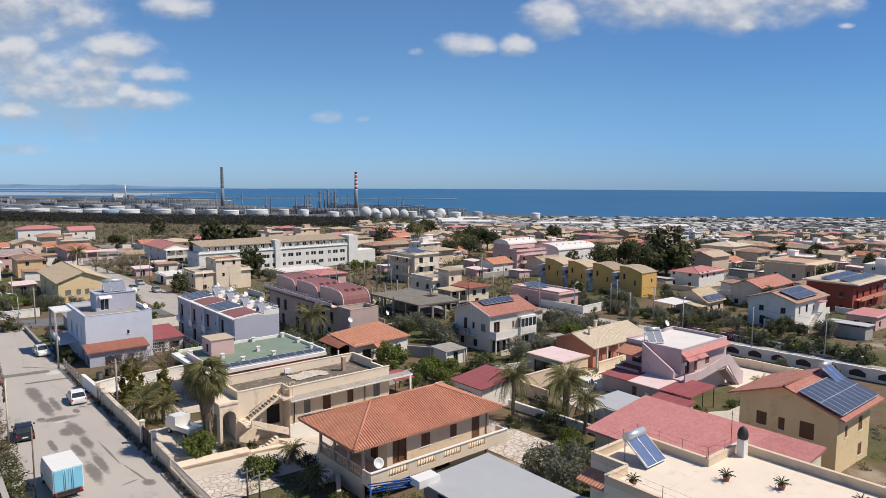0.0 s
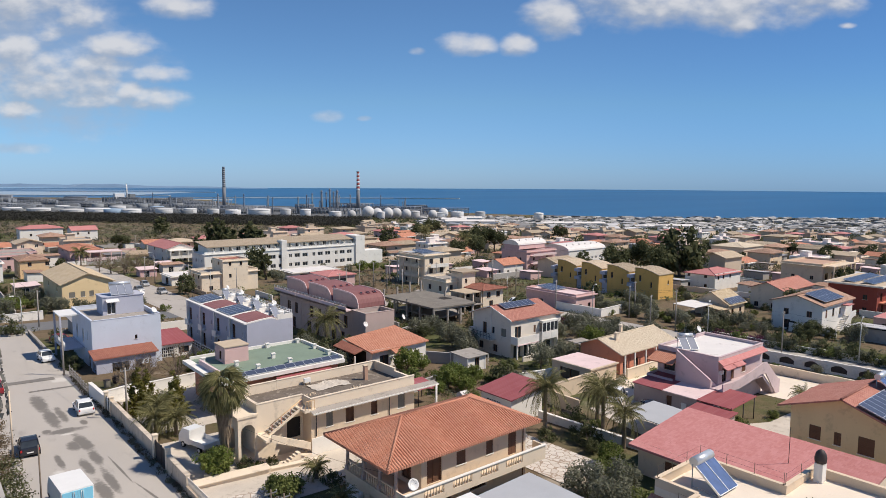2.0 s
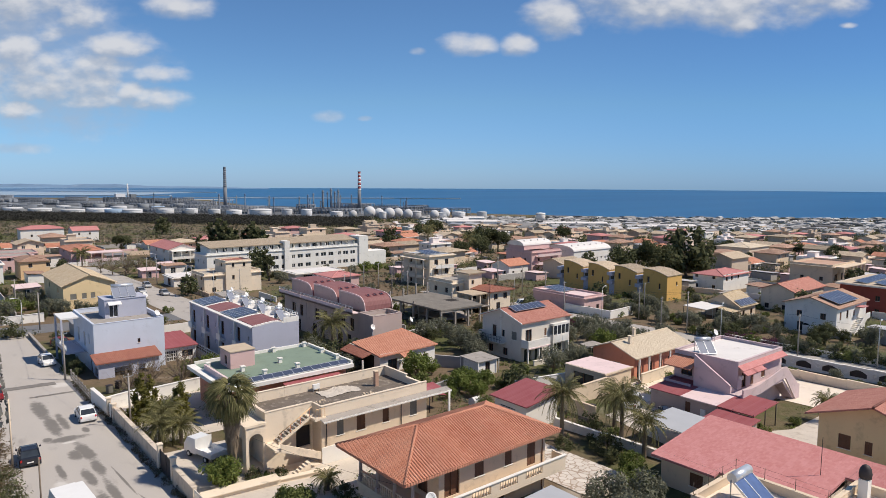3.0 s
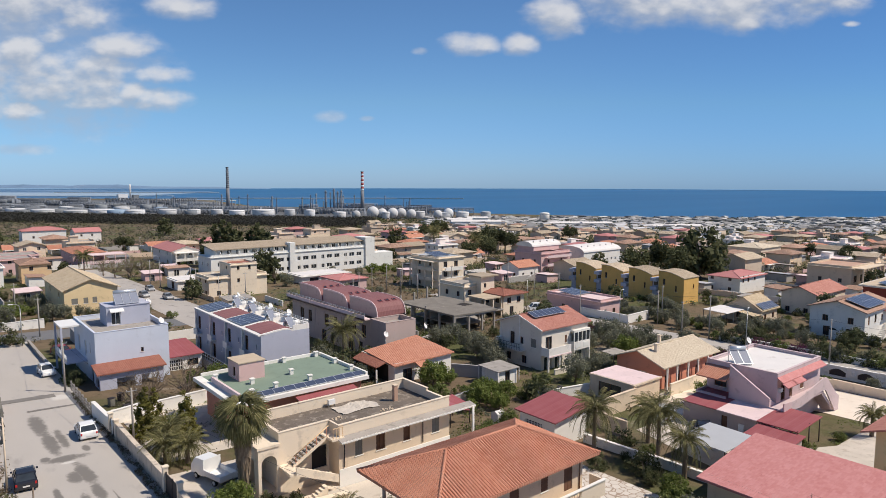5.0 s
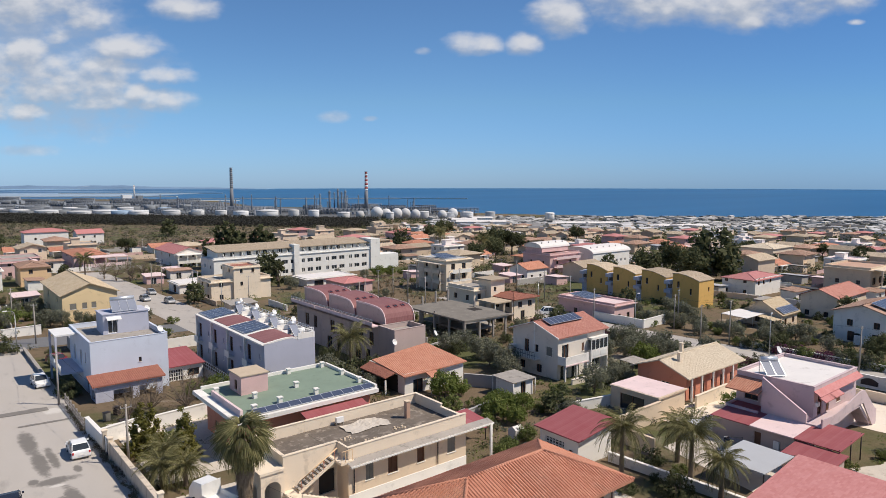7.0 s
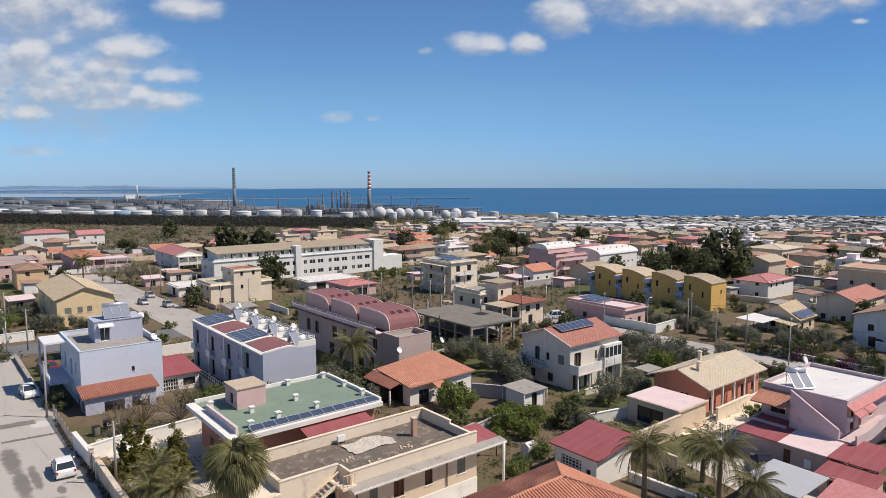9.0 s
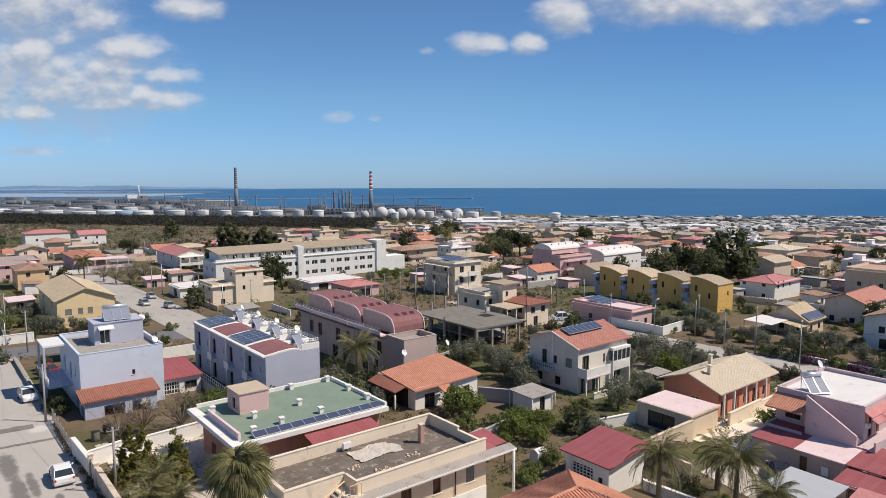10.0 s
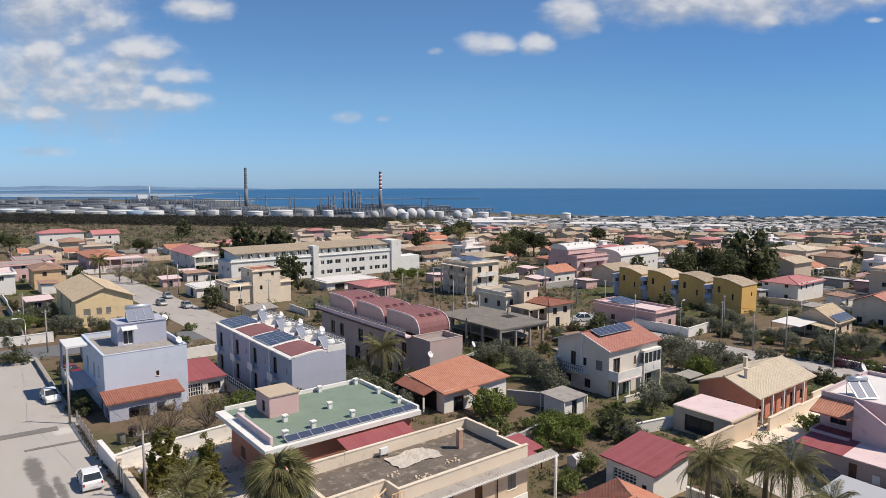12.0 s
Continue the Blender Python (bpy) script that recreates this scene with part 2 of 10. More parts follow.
def sea_material():
    m, nt, N, L, bsdf = nodes_of("sea_water")
    bsdf.inputs["Roughness"].default_value = 0.35
    bsdf.inputs["IOR"].default_value = 1.33
    bsdf.inputs["Specular IOR Level"].default_value = 0.25
    tc, mp, n = N("ShaderNodeTexCoord"), N("ShaderNodeMapping"), N("ShaderNodeTexNoise")
    L(tc.outputs["Object"], mp.inputs[0])
    mp.inputs["Rotation"].default_value = (0, 0, radians(39.8))
    mp.inputs["Scale"].default_value = (0.0006, 0.004, 1)
    L(mp.outputs[0], n.inputs["Vector"])
    n.inputs["Scale"].default_value, n.inputs["Detail"].default_value = 1.0, 6
    mix = N("ShaderNodeMixRGB")
    L(n.outputs["Fac"], mix.inputs[0])
    mix.inputs[1].default_value, mix.inputs[2].default_value = (0.004, 0.055, 0.15, 1), (0.030, 0.138, 0.285, 1)
    L(mix.outputs[0], bsdf.inputs["Base Color"])
    return m


def street_material():
    """Sun-bleached asphalt with tar stains, tyre-worn bands, cracks and pale cement repairs, each with an uneven soft edge."""
    m = surface("bleached_street_asphalt", (0.43, 0.395, 0.36), 0.9, 0.10, 0.22, 18, 0.25, stain=(0.33, 0.305, 0.28), stain_at=0.57, stretch=(1, 0.35, 1))
    nt = m.node_tree
    N, L = nt.nodes.new, nt.links.new
    bsdf = nt.nodes["Principled BSDF"]
    color = bsdf.inputs["Base Color"].links[0].from_socket
    tc, sep = N("ShaderNodeTexCoord"), N("ShaderNodeSeparateXYZ")
    L(tc.outputs["Object"], sep.inputs[0])

    def mt(op, a, b):
        n = N("ShaderNodeMath")
        n.operation = op
        for i, v in enumerate((a, b)):
            if isinstance(v, (int, float)):
                n.inputs[i].default_value = v
            else:
                L(v, n.inputs[i])
        return n.outputs[0]

    ragged = 0.0
    for scale, amount in ((0.8, 1.5), (4.0, 0.8)):
        n = N("ShaderNodeTexNoise")
        n.inputs["Scale"].default_value, n.inputs["Detail"].default_value = scale, 4
        L(tc.outputs["Object"], n.inputs["Vector"])
        ragged = mt("ADD", mt("MULTIPLY", mt("SUBTRACT", n.outputs["Fac"], 0.5), amount), ragged)
    for spots, tone, strength in ((TAR, (0.16, 0.148, 0.135), 0.9), (CEMENT, (0.60, 0.57, 0.53), 0.8)):
        near = None
        for cx, cy, across, along, turn in spots:
            c, s = math.cos(radians(turn)), math.sin(radians(turn))
            dx, dy = mt("SUBTRACT", sep.outputs[0], cx), mt("SUBTRACT", sep.outputs[1], cy)
            u = mt("DIVIDE", mt("ADD", mt("MULTIPLY", dx, c), mt("MULTIPLY", dy, s)), across)
            v = mt("DIVIDE", mt("SUBTRACT", mt("MULTIPLY", dy, c), mt("MULTIPLY", dx, s)), along)
            k = mt("MAXIMUM", mt("SUBTRACT", 1.0, mt("ADD", mt("MULTIPLY", u, u), mt("MULTIPLY", v, v))), -1.5)
            near = k if near is None else mt("MAXIMUM", near, k)
        r = N("ShaderNodeMapRange")
        r.interpolation_type = "SMOOTHSTEP"
        L(mt("ADD", near, ragged), r.inputs["Value"])
        r.inputs["From Min"].default_value, r.inputs["From Max"].default_value = -0.15, 0.75
        r.inputs["To Max"].default_value = strength
        mx = N("ShaderNodeMixRGB")
        L(r.outputs[0], mx.inputs[0])
        L(color, mx.inputs[1])
        mx.inputs[2].default_value = (*tone, 1)
        color = mx.outputs[0]
    L(color, bsdf.inputs["Base Color"])
    return m


# tar stains and cement repairs in the street: middle (x, y), half-width, half-length, turn in degrees
TAR = [
    (11.5, 92.5, 0.85, 4.5, 0), (11.7, 86.0, 0.75, 4.0, 0), (12.8, 87.0, 0.5, 3.6, 0), (12.1, 80.8, 2.3, 0.9, 0), (12.0, 75.6, 0.75, 1.6, 0), (12.9, 76.0, 0.7, 3.6, 4), (13.0, 71.0, 0.55, 2.4, 0),
    (11.9, 69.4, 0.5, 2.6, 0), (11.9, 62.8, 0.6, 3.4, 0), (12.9, 65.0, 0.45, 3.6, 0), (10.2, 72.0, 0.35, 2.2, 0), (14.1, 67.0, 0.12, 3.8, 2), (14.8, 60.2, 0.12, 3.2, 8), (15.1, 57.6, 0.6, 0.9, 0), (13.8, 58.6, 0.9, 0.15, 20), (10.6, 81.5, 0.5, 0.8, 0),
    (14.2, 82.6, 0.4, 1.1, 0),
]
CEMENT = [(15.3, 102.8, 1.1, 1.5, 0), (12.2, 79.6, 0.7, 0.3, 0), (9.6, 67.0, 0.8, 3.0, 0)]


def crazy_paving():
    """Irregular pale stones with brown joints."""
    m, nt, N, L, bsdf = nodes_of("pale_crazy_paving")
    bsdf.inputs["Roughness"].default_value = 0.9
    tc, cells, edge = N("ShaderNodeTexCoord"), N("ShaderNodeTexVoronoi"), N("ShaderNodeTexVoronoi")
    edge.feature = "DISTANCE_TO_EDGE"
    for v in (cells, edge):
        v.inputs["Scale"].default_value = 1.5
        L(tc.outputs["Object"], v.inputs["Vector"])
    tone, joint, mix = N("ShaderNodeMixRGB"), N("ShaderNodeMapRange"), N("ShaderNodeMixRGB")
    L(cells.outputs["Color"], tone.inputs[0])
    tone.inputs[1].default_value, tone.inputs[2].default_value = (0.50, 0.44, 0.38, 1), (0.66, 0.61, 0.55, 1)
    L(edge.outputs["Distance"], joint.inputs["Value"])
    joint.inputs["From Min"].default_value, joint.inputs["From Max"].default_value = 0.03, 0.08
    L(joint.outputs[0], mix.inputs[0])
    mix.inputs[1].default_value = (0.33, 0.25, 0.19, 1)
    L(tone.outputs[0], mix.inputs[2])
    L(mix.outputs[0], bsdf.inputs["Base Color"])
    return m


def glassy(name, col, rough=0.12):
    m, nt, N, L, bsdf = nodes_of(name)
    tc, n, mix = N("ShaderNodeTexCoord"), N("ShaderNodeTexNoise"), N("ShaderNodeMixRGB")
    L(tc.outputs["Object"], n.inputs["Vector"])
    n.inputs["Scale"].default_value = 2.0
    L(n.outputs["Fac"], mix.inputs[0])
    mix.inputs[1].default_value = (*[c * 0.6 for c in col], 1)
    mix.inputs[2].default_value = (*[c * 1.4 for c in col], 1)
    L(mix.outputs[0], bsdf.inputs["Base Color"])
    bsdf.inputs["Roughness"].default_value = rough
    bsdf.inputs["Specular IOR Level"].default_value = 0.6
    return m


def plaster(name, col, rnd=0.0, dirt=0.75):
    return surface(name, col, rough=0.9, var=0.09, scale=0.35, fine=14, bump=0.12, stain=tuple(c * dirt for c in col), rnd=rnd, stain_at=0.56)


M = dict(
    ground=ground_material(), sea=sea_material(),
    street=street_material(),
    asphalt=surface("pale_asphalt", (0.41, 0.375, 0.34), 0.9, 0.14, 0.22, 18, 0.25, stain=(0.21, 0.195, 0.18), stain_at=0.56, stretch=(1, 0.35, 1)),
    asphalt_dark=surface("dark_asphalt", (0.16, 0.16, 0.165), 0.9, 0.12, 0.4, 18, 0.2),
    patch=surface("patched_asphalt", (0.20, 0.185, 0.17), 0.9, 0.2, 0.6, 15, 0.2, stain=(0.27, 0.25, 0.23), stain_at=0.56),
    concrete=surface("weathered_concrete", (0.34, 0.31, 0.28), 0.92, 0.2, 0.6, 10, 0.25, stain=(0.17, 0.155, 0.14)),
    deck=surface("stained_roof_membrane", (0.155, 0.128, 0.105), 0.9, 0.4, 0.55, 7, 0.25, stain=(0.34, 0.29, 0.24), stain_at=0.53),
    white=plaster("white_plaster", (0.78, 0.75, 0.70)),
    wall_dirty=surface("grimy_street_wall_plaster", (0.60, 0.51, 0.41), 0.92, 0.2, 0.8, 14, 0.2, stain=(0.34, 0.28, 0.22), stain_at=0.53, stretch=(1, 1, 0.4)),
    whiteblue=plaster("pale_blue_plaster", (0.575, 0.62, 0.71), dirt=0.88),
    lavender=plaster("lavender_blue_plaster", (0.44, 0.45, 0.53), dirt=0.88),
    cream=plaster("cream_plaster", (0.76, 0.645, 0.505), dirt=0.7),
    sand=plaster("sand_plaster", (0.67, 0.54, 0.40), dirt=0.75),
    beige=plaster("beige_plaster", (0.66, 0.53, 0.41), rnd=0.2),
    taupe=plaster("mauve_taupe_plaster", (0.46, 0.37, 0.34)),
    pink=plaster("rose_plaster", (0.62, 0.42, 0.40)),
    mauve=plaster("mauve_plaster", (0.58, 0.46, 0.47)),
    terracotta=plaster("terracotta_plaster", (0.64, 0.27, 0.18)),
    darkred=plaster("dark_red_plaster", (0.30, 0.075, 0.055)),
    ochre=plaster("ochre_plaster", (0.68, 0.42, 0.135)),
    yellow=plaster("warm_yellow_plaster", (0.75, 0.58, 0.34)),
    eggshell=plaster("grey_white_plaster", (0.75, 0.74, 0.70)),
    bone=plaster("bone_white_plaster", (0.69, 0.63, 0.55)),
    orange_wall=plaster("apricot_plaster", (0.70, 0.49, 0.29)),
    grey=plaster("grey_render", (0.40, 0.38, 0.36)),
    tile=tiled("terracotta_tiles", (0.455, 0.185, 0.115), (0.56, 0.275, 0.185)),
    tile_rust=tiled("dull_rust_tiles", (0.40, 0.165, 0.125), (0.49, 0.24, 0.19)),
    tile_brown=tiled("brown_red_tiles", (0.27, 0.105, 0.075), (0.36, 0.155, 0.11)),
    tile_old=tiled("weathered_tiles", (0.35, 0.20, 0.14), (0.47, 0.32, 0.24), rnd=0.2),
    tile_cream=tiled("pale_cream_tiles", (0.55, 0.45, 0.33), (0.66, 0.57, 0.44), stain=(0.36, 0.28, 0.2)),
    tile_straw=tiled("straw_coloured_old_tiles", (0.48, 0.36, 0.23), (0.64, 0.53, 0.37), stain=(0.30, 0.21, 0.13)),
    tile_tan=tiled("weathered_tan_tiles", (0.42, 0.33, 0.235), (0.54, 0.44, 0.325), stain=(0.27, 0.205, 0.15), rnd=0.22),
    tile_pink=tiled("rose_tiles", (0.45, 0.175, 0.165), (0.54, 0.25, 0.24), 0.21, 0.34, depth=0.010, stain=(0.38, 0.17, 0.16)),
    metal_red=tiled("red_sheet_roof", (0.29, 0.078, 0.085), (0.34, 0.115, 0.12), 0.25, 9.0, 0.6, 0.01, (0.37, 0.16, 0.16)),
    mauve_roof=tiled("mauve_sheet_roof", (0.225, 0.098, 0.098), (0.28, 0.132, 0.128), 0.3, 6.0, 0.65, 0.012, (0.22, 0.10, 0.10)),
    green_roof=surface("green_roof_membrane", (0.205, 0.265, 0.205), 0.85, 0.12, 0.4, 10, 0.1, stain=(0.165, 0.21, 0.165)),
    white_roof=surface("white_roof_coating", (0.70, 0.665, 0.64), 0.8, 0.09, 0.4, 10, 0.1, stain=(0.52, 0.48, 0.45), stain_at=0.58),
    pink_roof=surface("pale_pink_roof_coating", (0.72, 0.56, 0.55), 0.8, 0.1, 0.5, 10, 0.1, stain=(0.58, 0.45, 0.44)),
    cream_floor=surface("cream_terrace_floor", (0.74, 0.64, 0.53), 0.8, 0.07, 0.5, 12, 0.08, stain=(0.66, 0.55, 0.44)),
    yard=surface("pale_paved_yard", (0.55, 0.49, 0.42), 0.9, 0.16, 0.5, 9, 0.2, stain=(0.40, 0.34, 0.28)),
    paving=crazy_paving(),
    slab=surface("dark_weathered_slab", (0.20, 0.18, 0.155), 0.95, 0.25, 0.5, 9, 0.3, stain=(0.30, 0.27, 0.235), stain_at=0.57),
    grey_roof=surface("grey_sheet_roof", (0.42, 0.43, 0.45), 0.6, 0.08, 0.6, 10, 0.05),
    glass=glassy("dark_window_glass", (0.035, 0.042, 0.05)),
    # base blue lightened to hold part of the sky's reflection
    pv=glassy("photovoltaic_glass", (0.06, 0.075, 0.12), 0.32),
    # pale base colour carries the sky's reflection in the collectors
    solar_pale=surface("sky_pale_collector_glass", (0.22, 0.24, 0.30), 0.55, 0.12, 1.0, 9, 0.0, spec=0.3),
    tank_grey=surface("grey_storage_tank", (0.20, 0.215, 0.23), 0.8, 0.15, 0.05, 1, 0, rnd=0.3),
    tank_blue=surface("pale_blue_storage_tank", (0.30, 0.40, 0.52), 0.8, 0.15, 0.05, 1, 0, rnd=0.2),
    solar=glassy("solar_collector_glass", (0.065, 0.115, 0.26), 0.3),
    frame_white=surface("white_painted_frame", (0.75, 0.74, 0.72), 0.5, 0.05, 2, 20, 0),
    shutter=surface("brown_wooden_shutter", (0.15, 0.075, 0.045), 0.7, 0.2, 2, 20, 0.1),
    shutter_green=surface("grey_green_shutter", (0.20, 0.19, 0.165), 0.7, 0.2, 2, 20, 0.1),
    # near-black fill for sheets that replace shade in openings
    dark=surface("dark_shade_fill", (0.035, 0.03, 0.027), 0.9, 0.2, 1, 5, 0),
    steel=surface("galvanised_steel", (0.45, 0.45, 0.44), 0.45, 0.1, 2, 20, 0.05, 0.7),
    alu=surface("bright_aluminium", (0.70, 0.71, 0.72), 0.35, 0.08, 2, 20, 0.0, 0.6),
    iron=surface("dark_iron", (0.06, 0.05, 0.05), 0.6, 0.2, 2, 20, 0.05, 0.3),
    blue_paint=surface("blue_painted_steel", (0.04, 0.13, 0.42), 0.5, 0.15, 2, 20, 0.05),
    bark=surface("grey_brown_bark", (0.19, 0.15, 0.115), 0.95, 0.3, 2, 9, 0.6),
    thatch=surface("dry_palm_skirt", (0.20, 0.155, 0.11), 0.95, 0.3, 2, 9, 0.5, island=0.25),
    leaf_olive=leafy("olive_leaves", (0.145, 0.152, 0.105), (0.255, 0.255, 0.185)),
    # leaf colour greyed to take in distance haze
    leaf_scrub=leafy("dark_haze_grey_scrub_leaves", (0.036, 0.036, 0.031), (0.062, 0.06, 0.052)),
    leaf_field=leafy("grey_brown_field_scrub", (0.10, 0.092, 0.072), (0.19, 0.175, 0.14)),
    leaf_green=leafy("citrus_leaves", (0.095, 0.12, 0.038), (0.21, 0.235, 0.085)),
    leaf_dark=leafy("dark_evergreen_leaves", (0.065, 0.076, 0.036), (0.145, 0.15, 0.078)),
    leaf_lime=leafy("fresh_green_leaves", (0.10, 0.14, 0.03), (0.22, 0.25, 0.08)),
    leaf_dry=leafy("bare_dry_twigs", (0.13, 0.10, 0.065), (0.22, 0.17, 0.11)),
    leaf_bud=leafy("budding_twigs", (0.17, 0.155, 0.085), (0.22, 0.215, 0.12)),
    leaf_conifer=leafy("golden_green_conifer", (0.095, 0.095, 0.025), (0.21, 0.19, 0.055)),
    leaf_palm=leafy("palm_fronds", (0.115, 0.115, 0.05), (0.30, 0.275, 0.135)),
    leaf_purple=leafy("bougainvillea_bracts", (0.16, 0.04, 0.12), (0.09, 0.07, 0.04)),
    tyre=surface("black_rubber", (0.02, 0.02, 0.02), 0.85, 0.1, 5, 20, 0),
    car_white=surface("white_car_paint", (0.78, 0.78, 0.77), 0.25, 0.03, 1, 5, 0, spec=0.6),
    car_black=surface("black_car_paint", (0.02, 0.022, 0.03), 0.2, 0.05, 1, 5, 0, spec=0.6),
    car_grey=surface("grey_car_paint", (0.28, 0.29, 0.31), 0.3, 0.05, 1, 5, 0, spec=0.6),
    car_red=surface("dark_red_car_paint", (0.25, 0.02, 0.03), 0.3, 0.05, 1, 5, 0, spec=0.6),
    cyan=surface("light_blue_van_doors", (0.22, 0.55, 0.72), 0.5, 0.06, 1, 8, 0.02),
    lamp_red=surface("red_tail_lamp", (0.5, 0.02, 0.02), 0.3, 0.05, 1, 8, 0),
    stack_grey=surface("grey_stack_concrete", (0.20, 0.21, 0.23), 0.9, 0.15, 0.1, 1, 0),
    stack_red=surface("red_stack_band", (0.42, 0.09, 0.08), 0.9, 0.1, 0.1, 1, 0),
    stack_white=surface("white_stack_band", (0.75, 0.75, 0.76), 0.9, 0.1, 0.1, 1, 0),
    tank_white=surface("white_storage_tank", (0.58, 0.58, 0.58), 0.8, 0.14, 0.05, 1, 0, rnd=0.25),
    works_floor=surface("dark_works_ground", (0.115, 0.12, 0.125), 0.95, 0.3, 0.02, 0.3, 0, stain=(0.19, 0.19, 0.18), stain_at=0.58),
    plant_grey=surface("grey_plant_steel", (0.22, 0.24, 0.27), 0.7, 0.2, 0.1, 1, 0, rnd=0.2),
    shed_grey=surface("pale_industrial_roof", (0.27, 0.265, 0.27), 0.7, 0.2, 0.08, 1, 0, rnd=0.85),
    shore_roof=surface("pale_and_grey_shed_sheets", (0.33, 0.32, 0.31), 0.7, 0.2, 0.08, 1, 0, island=0.7),
    # aerial haze is put into the base colour as blue
    far_land=surface("haze_blue_far_land", (0.15, 0.235, 0.35), 1.0, 0.2, 0.004, 0.05, 0, stain=(0.30, 0.38, 0.47), stain_at=0.60),
    quay=surface("pale_breakwater_stone", (0.50, 0.49, 0.46), 0.95, 0.15, 0.01, 0.2, 0),
    # paler and greyer than the open sea
    pale_water=surface("pale_blue_grey_water", (0.27, 0.36, 0.45), 0.7, 0.15, 0.003, 0.02, 0),
)


# ---- builders ----
def ground_at(x, y):
    """Height of the hillside, which falls evenly to the shore."""
    d, across = 0.640 * x + 0.768 * y, 0.768 * x - 0.640 * y
    return max(0.7 - 0.035 * d - 0.012 * across, -33.6)


def obj(name, mesh, parent=None):
    ob = new(name, mesh)
    ob.parent = parent
    return ob


def mesh_of(name, bm, material):
    me = bpy.data.meshes.new(name)
    bm.to_mesh(me)
    bm.free()
    me.materials.append(material)
    return me


def part(name, bm, material, parent, label=""):
    return tagged(obj(name, mesh_of(name, bm, material), parent), label)


def thing(name, label, category, x, y, z, rz=0.0, group="", kind=""):
    ob = new(name)
    ob.empty_display_size = 0.3
    ob.location, ob.rotation_euler = (x, y, z), (0, 0, radians(rz))
    return tagged(ob, label, category, group, kind)


def quad(bm, *pts):
    return bm.faces.new([bm.verts.new(p) for p in pts])


def box(bm, x0, x1, y0, y1, z0, z1):
    v = [bm.verts.new((x, y, z)) for z in (z0, z1) for y in (y0, y1) for x in (x0, x1)]
    for f in ((0, 2, 3, 1), (4, 5, 7, 6), (0, 1, 5, 4), (1, 3, 7, 5), (3, 2, 6, 7), (2, 0, 4, 6)):
        bm.faces.new([v[i] for i in f])


def boxes(*list_of):
    bm = bmesh.new()
    for b in list_of:
        box(bm, *b)
    return bm


def tube(bm, a, b, r0, r1=None, n=10, caps=True):
    """A straight round bar from a to b."""
    a, b = Vector(a), Vector(b)
    r1 = r0 if r1 is None else r1
    q = (b - a).to_track_quat("Z", "Y")
    rings = [[bm.verts.new(p + q @ Vector((r * math.cos(2 * math.pi * i / n), r * math.sin(2 * math.pi * i / n), 0))) for i in range(n)] for p, r in ((a, r0), (b, r1))]
    for i in range(n):
        f = bm.faces.new((rings[0][i], rings[0][(i + 1) % n], rings[1][(i + 1) % n], rings[1][i]))
        f.smooth = True
    if caps:
        bm.faces.new(rings[0][::-1])
        bm.faces.new(rings[1])


def bent_tube(bm, pts, r, n=5):
    """One round cord through the given points."""
    pts = [Vector(p) for p in pts]
    rings = []
    for i, p in enumerate(pts):
        q = (pts[min(i + 1, len(pts) - 1)] - pts[max(i - 1, 0)]).to_track_quat("Z", "Y")
        rings.append([bm.verts.new(p + q @ Vector((r * math.cos(2 * math.pi * k / n), r * math.sin(2 * math.pi * k / n), 0))) for k in range(n)])
    for a, b in zip(rings, rings[1:]):
        for k in range(n):
            bm.faces.new((a[k], a[(k + 1) % n], b[(k + 1) % n], b[k]))


def lathe(bm, profile, n=12, cx=0.0, cy=0.0):
    """Profile of (radius, height) turned round the upright axis."""
    rings = [[bm.verts.new((cx + r * math.cos(2 * math.pi * i / n), cy + r * math.sin(2 * math.pi * i / n), z)) for i in range(n)] for r, z in profile]
    for a, b in zip(rings, rings[1:]):
        for i in range(n):
            f = bm.faces.new((a[i], a[(i + 1) % n], b[(i + 1) % n], b[i]))
            f.smooth = True
    bm.faces.new(rings[0][::-1])
    bm.faces.new(rings[-1])


def prism(bm, pts, a, b, axis):
    """A solid with the outline pts, (across, height), drawn out from a to b along x or y."""
    at = (lambda u, z, k: (k, u, z)) if axis == "x" else (lambda u, z, k: (u, k, z))
    near, far = [bm.verts.new(at(u, z, a)) for u, z in pts], [bm.verts.new(at(u, z, b)) for u, z in pts]
    bm.faces.new(near)
    bm.faces.new(far[::-1])
    for i in range(len(pts)):
        j = (i + 1) % len(pts)
        bm.faces.new((near[j], near[i], far[i], far[j]))
    bmesh.ops.recalc_face_normals(bm, faces=list(bm.faces))


def shell(prof, th, lift=0.0):
    """The closed outline of a bent sheet: the profile and, th lower, its way back."""
    return [(u, z + lift) for u, z in prof] + [(u, z + lift - th) for u, z in prof[::-1]]


def slope_uv(bm):
    """UVs in metres: u level along each face, v down its slope."""
    layer = bm.loops.layers.uv.verify()
    bm.normal_update()
    for f in bm.faces:
        n = f.normal
        e = Vector((0, 0, 1)).cross(n)
        e = e.normalized() if e.length > 1e-3 else Vector((1, 0, 0))
        s = n.cross(e)
        for lp in f.loops:
            lp[layer].uv = (lp.vert.co.dot(e), lp.vert.co.dot(s))


def slab_from(bm, pts, th):
    """A plate with the given upper outline and an upright thickness."""
    top = [bm.verts.new(p) for p in pts]
    low = [bm.verts.new((p[0], p[1], p[2] - th)) for p in pts]
    bm.faces.new(top)
    bm.faces.new(low[::-1])
    n = len(pts)
    for i in range(n):
        bm.faces.new((top[(i + 1) % n], top[i], low[i], low[(i + 1) % n]))


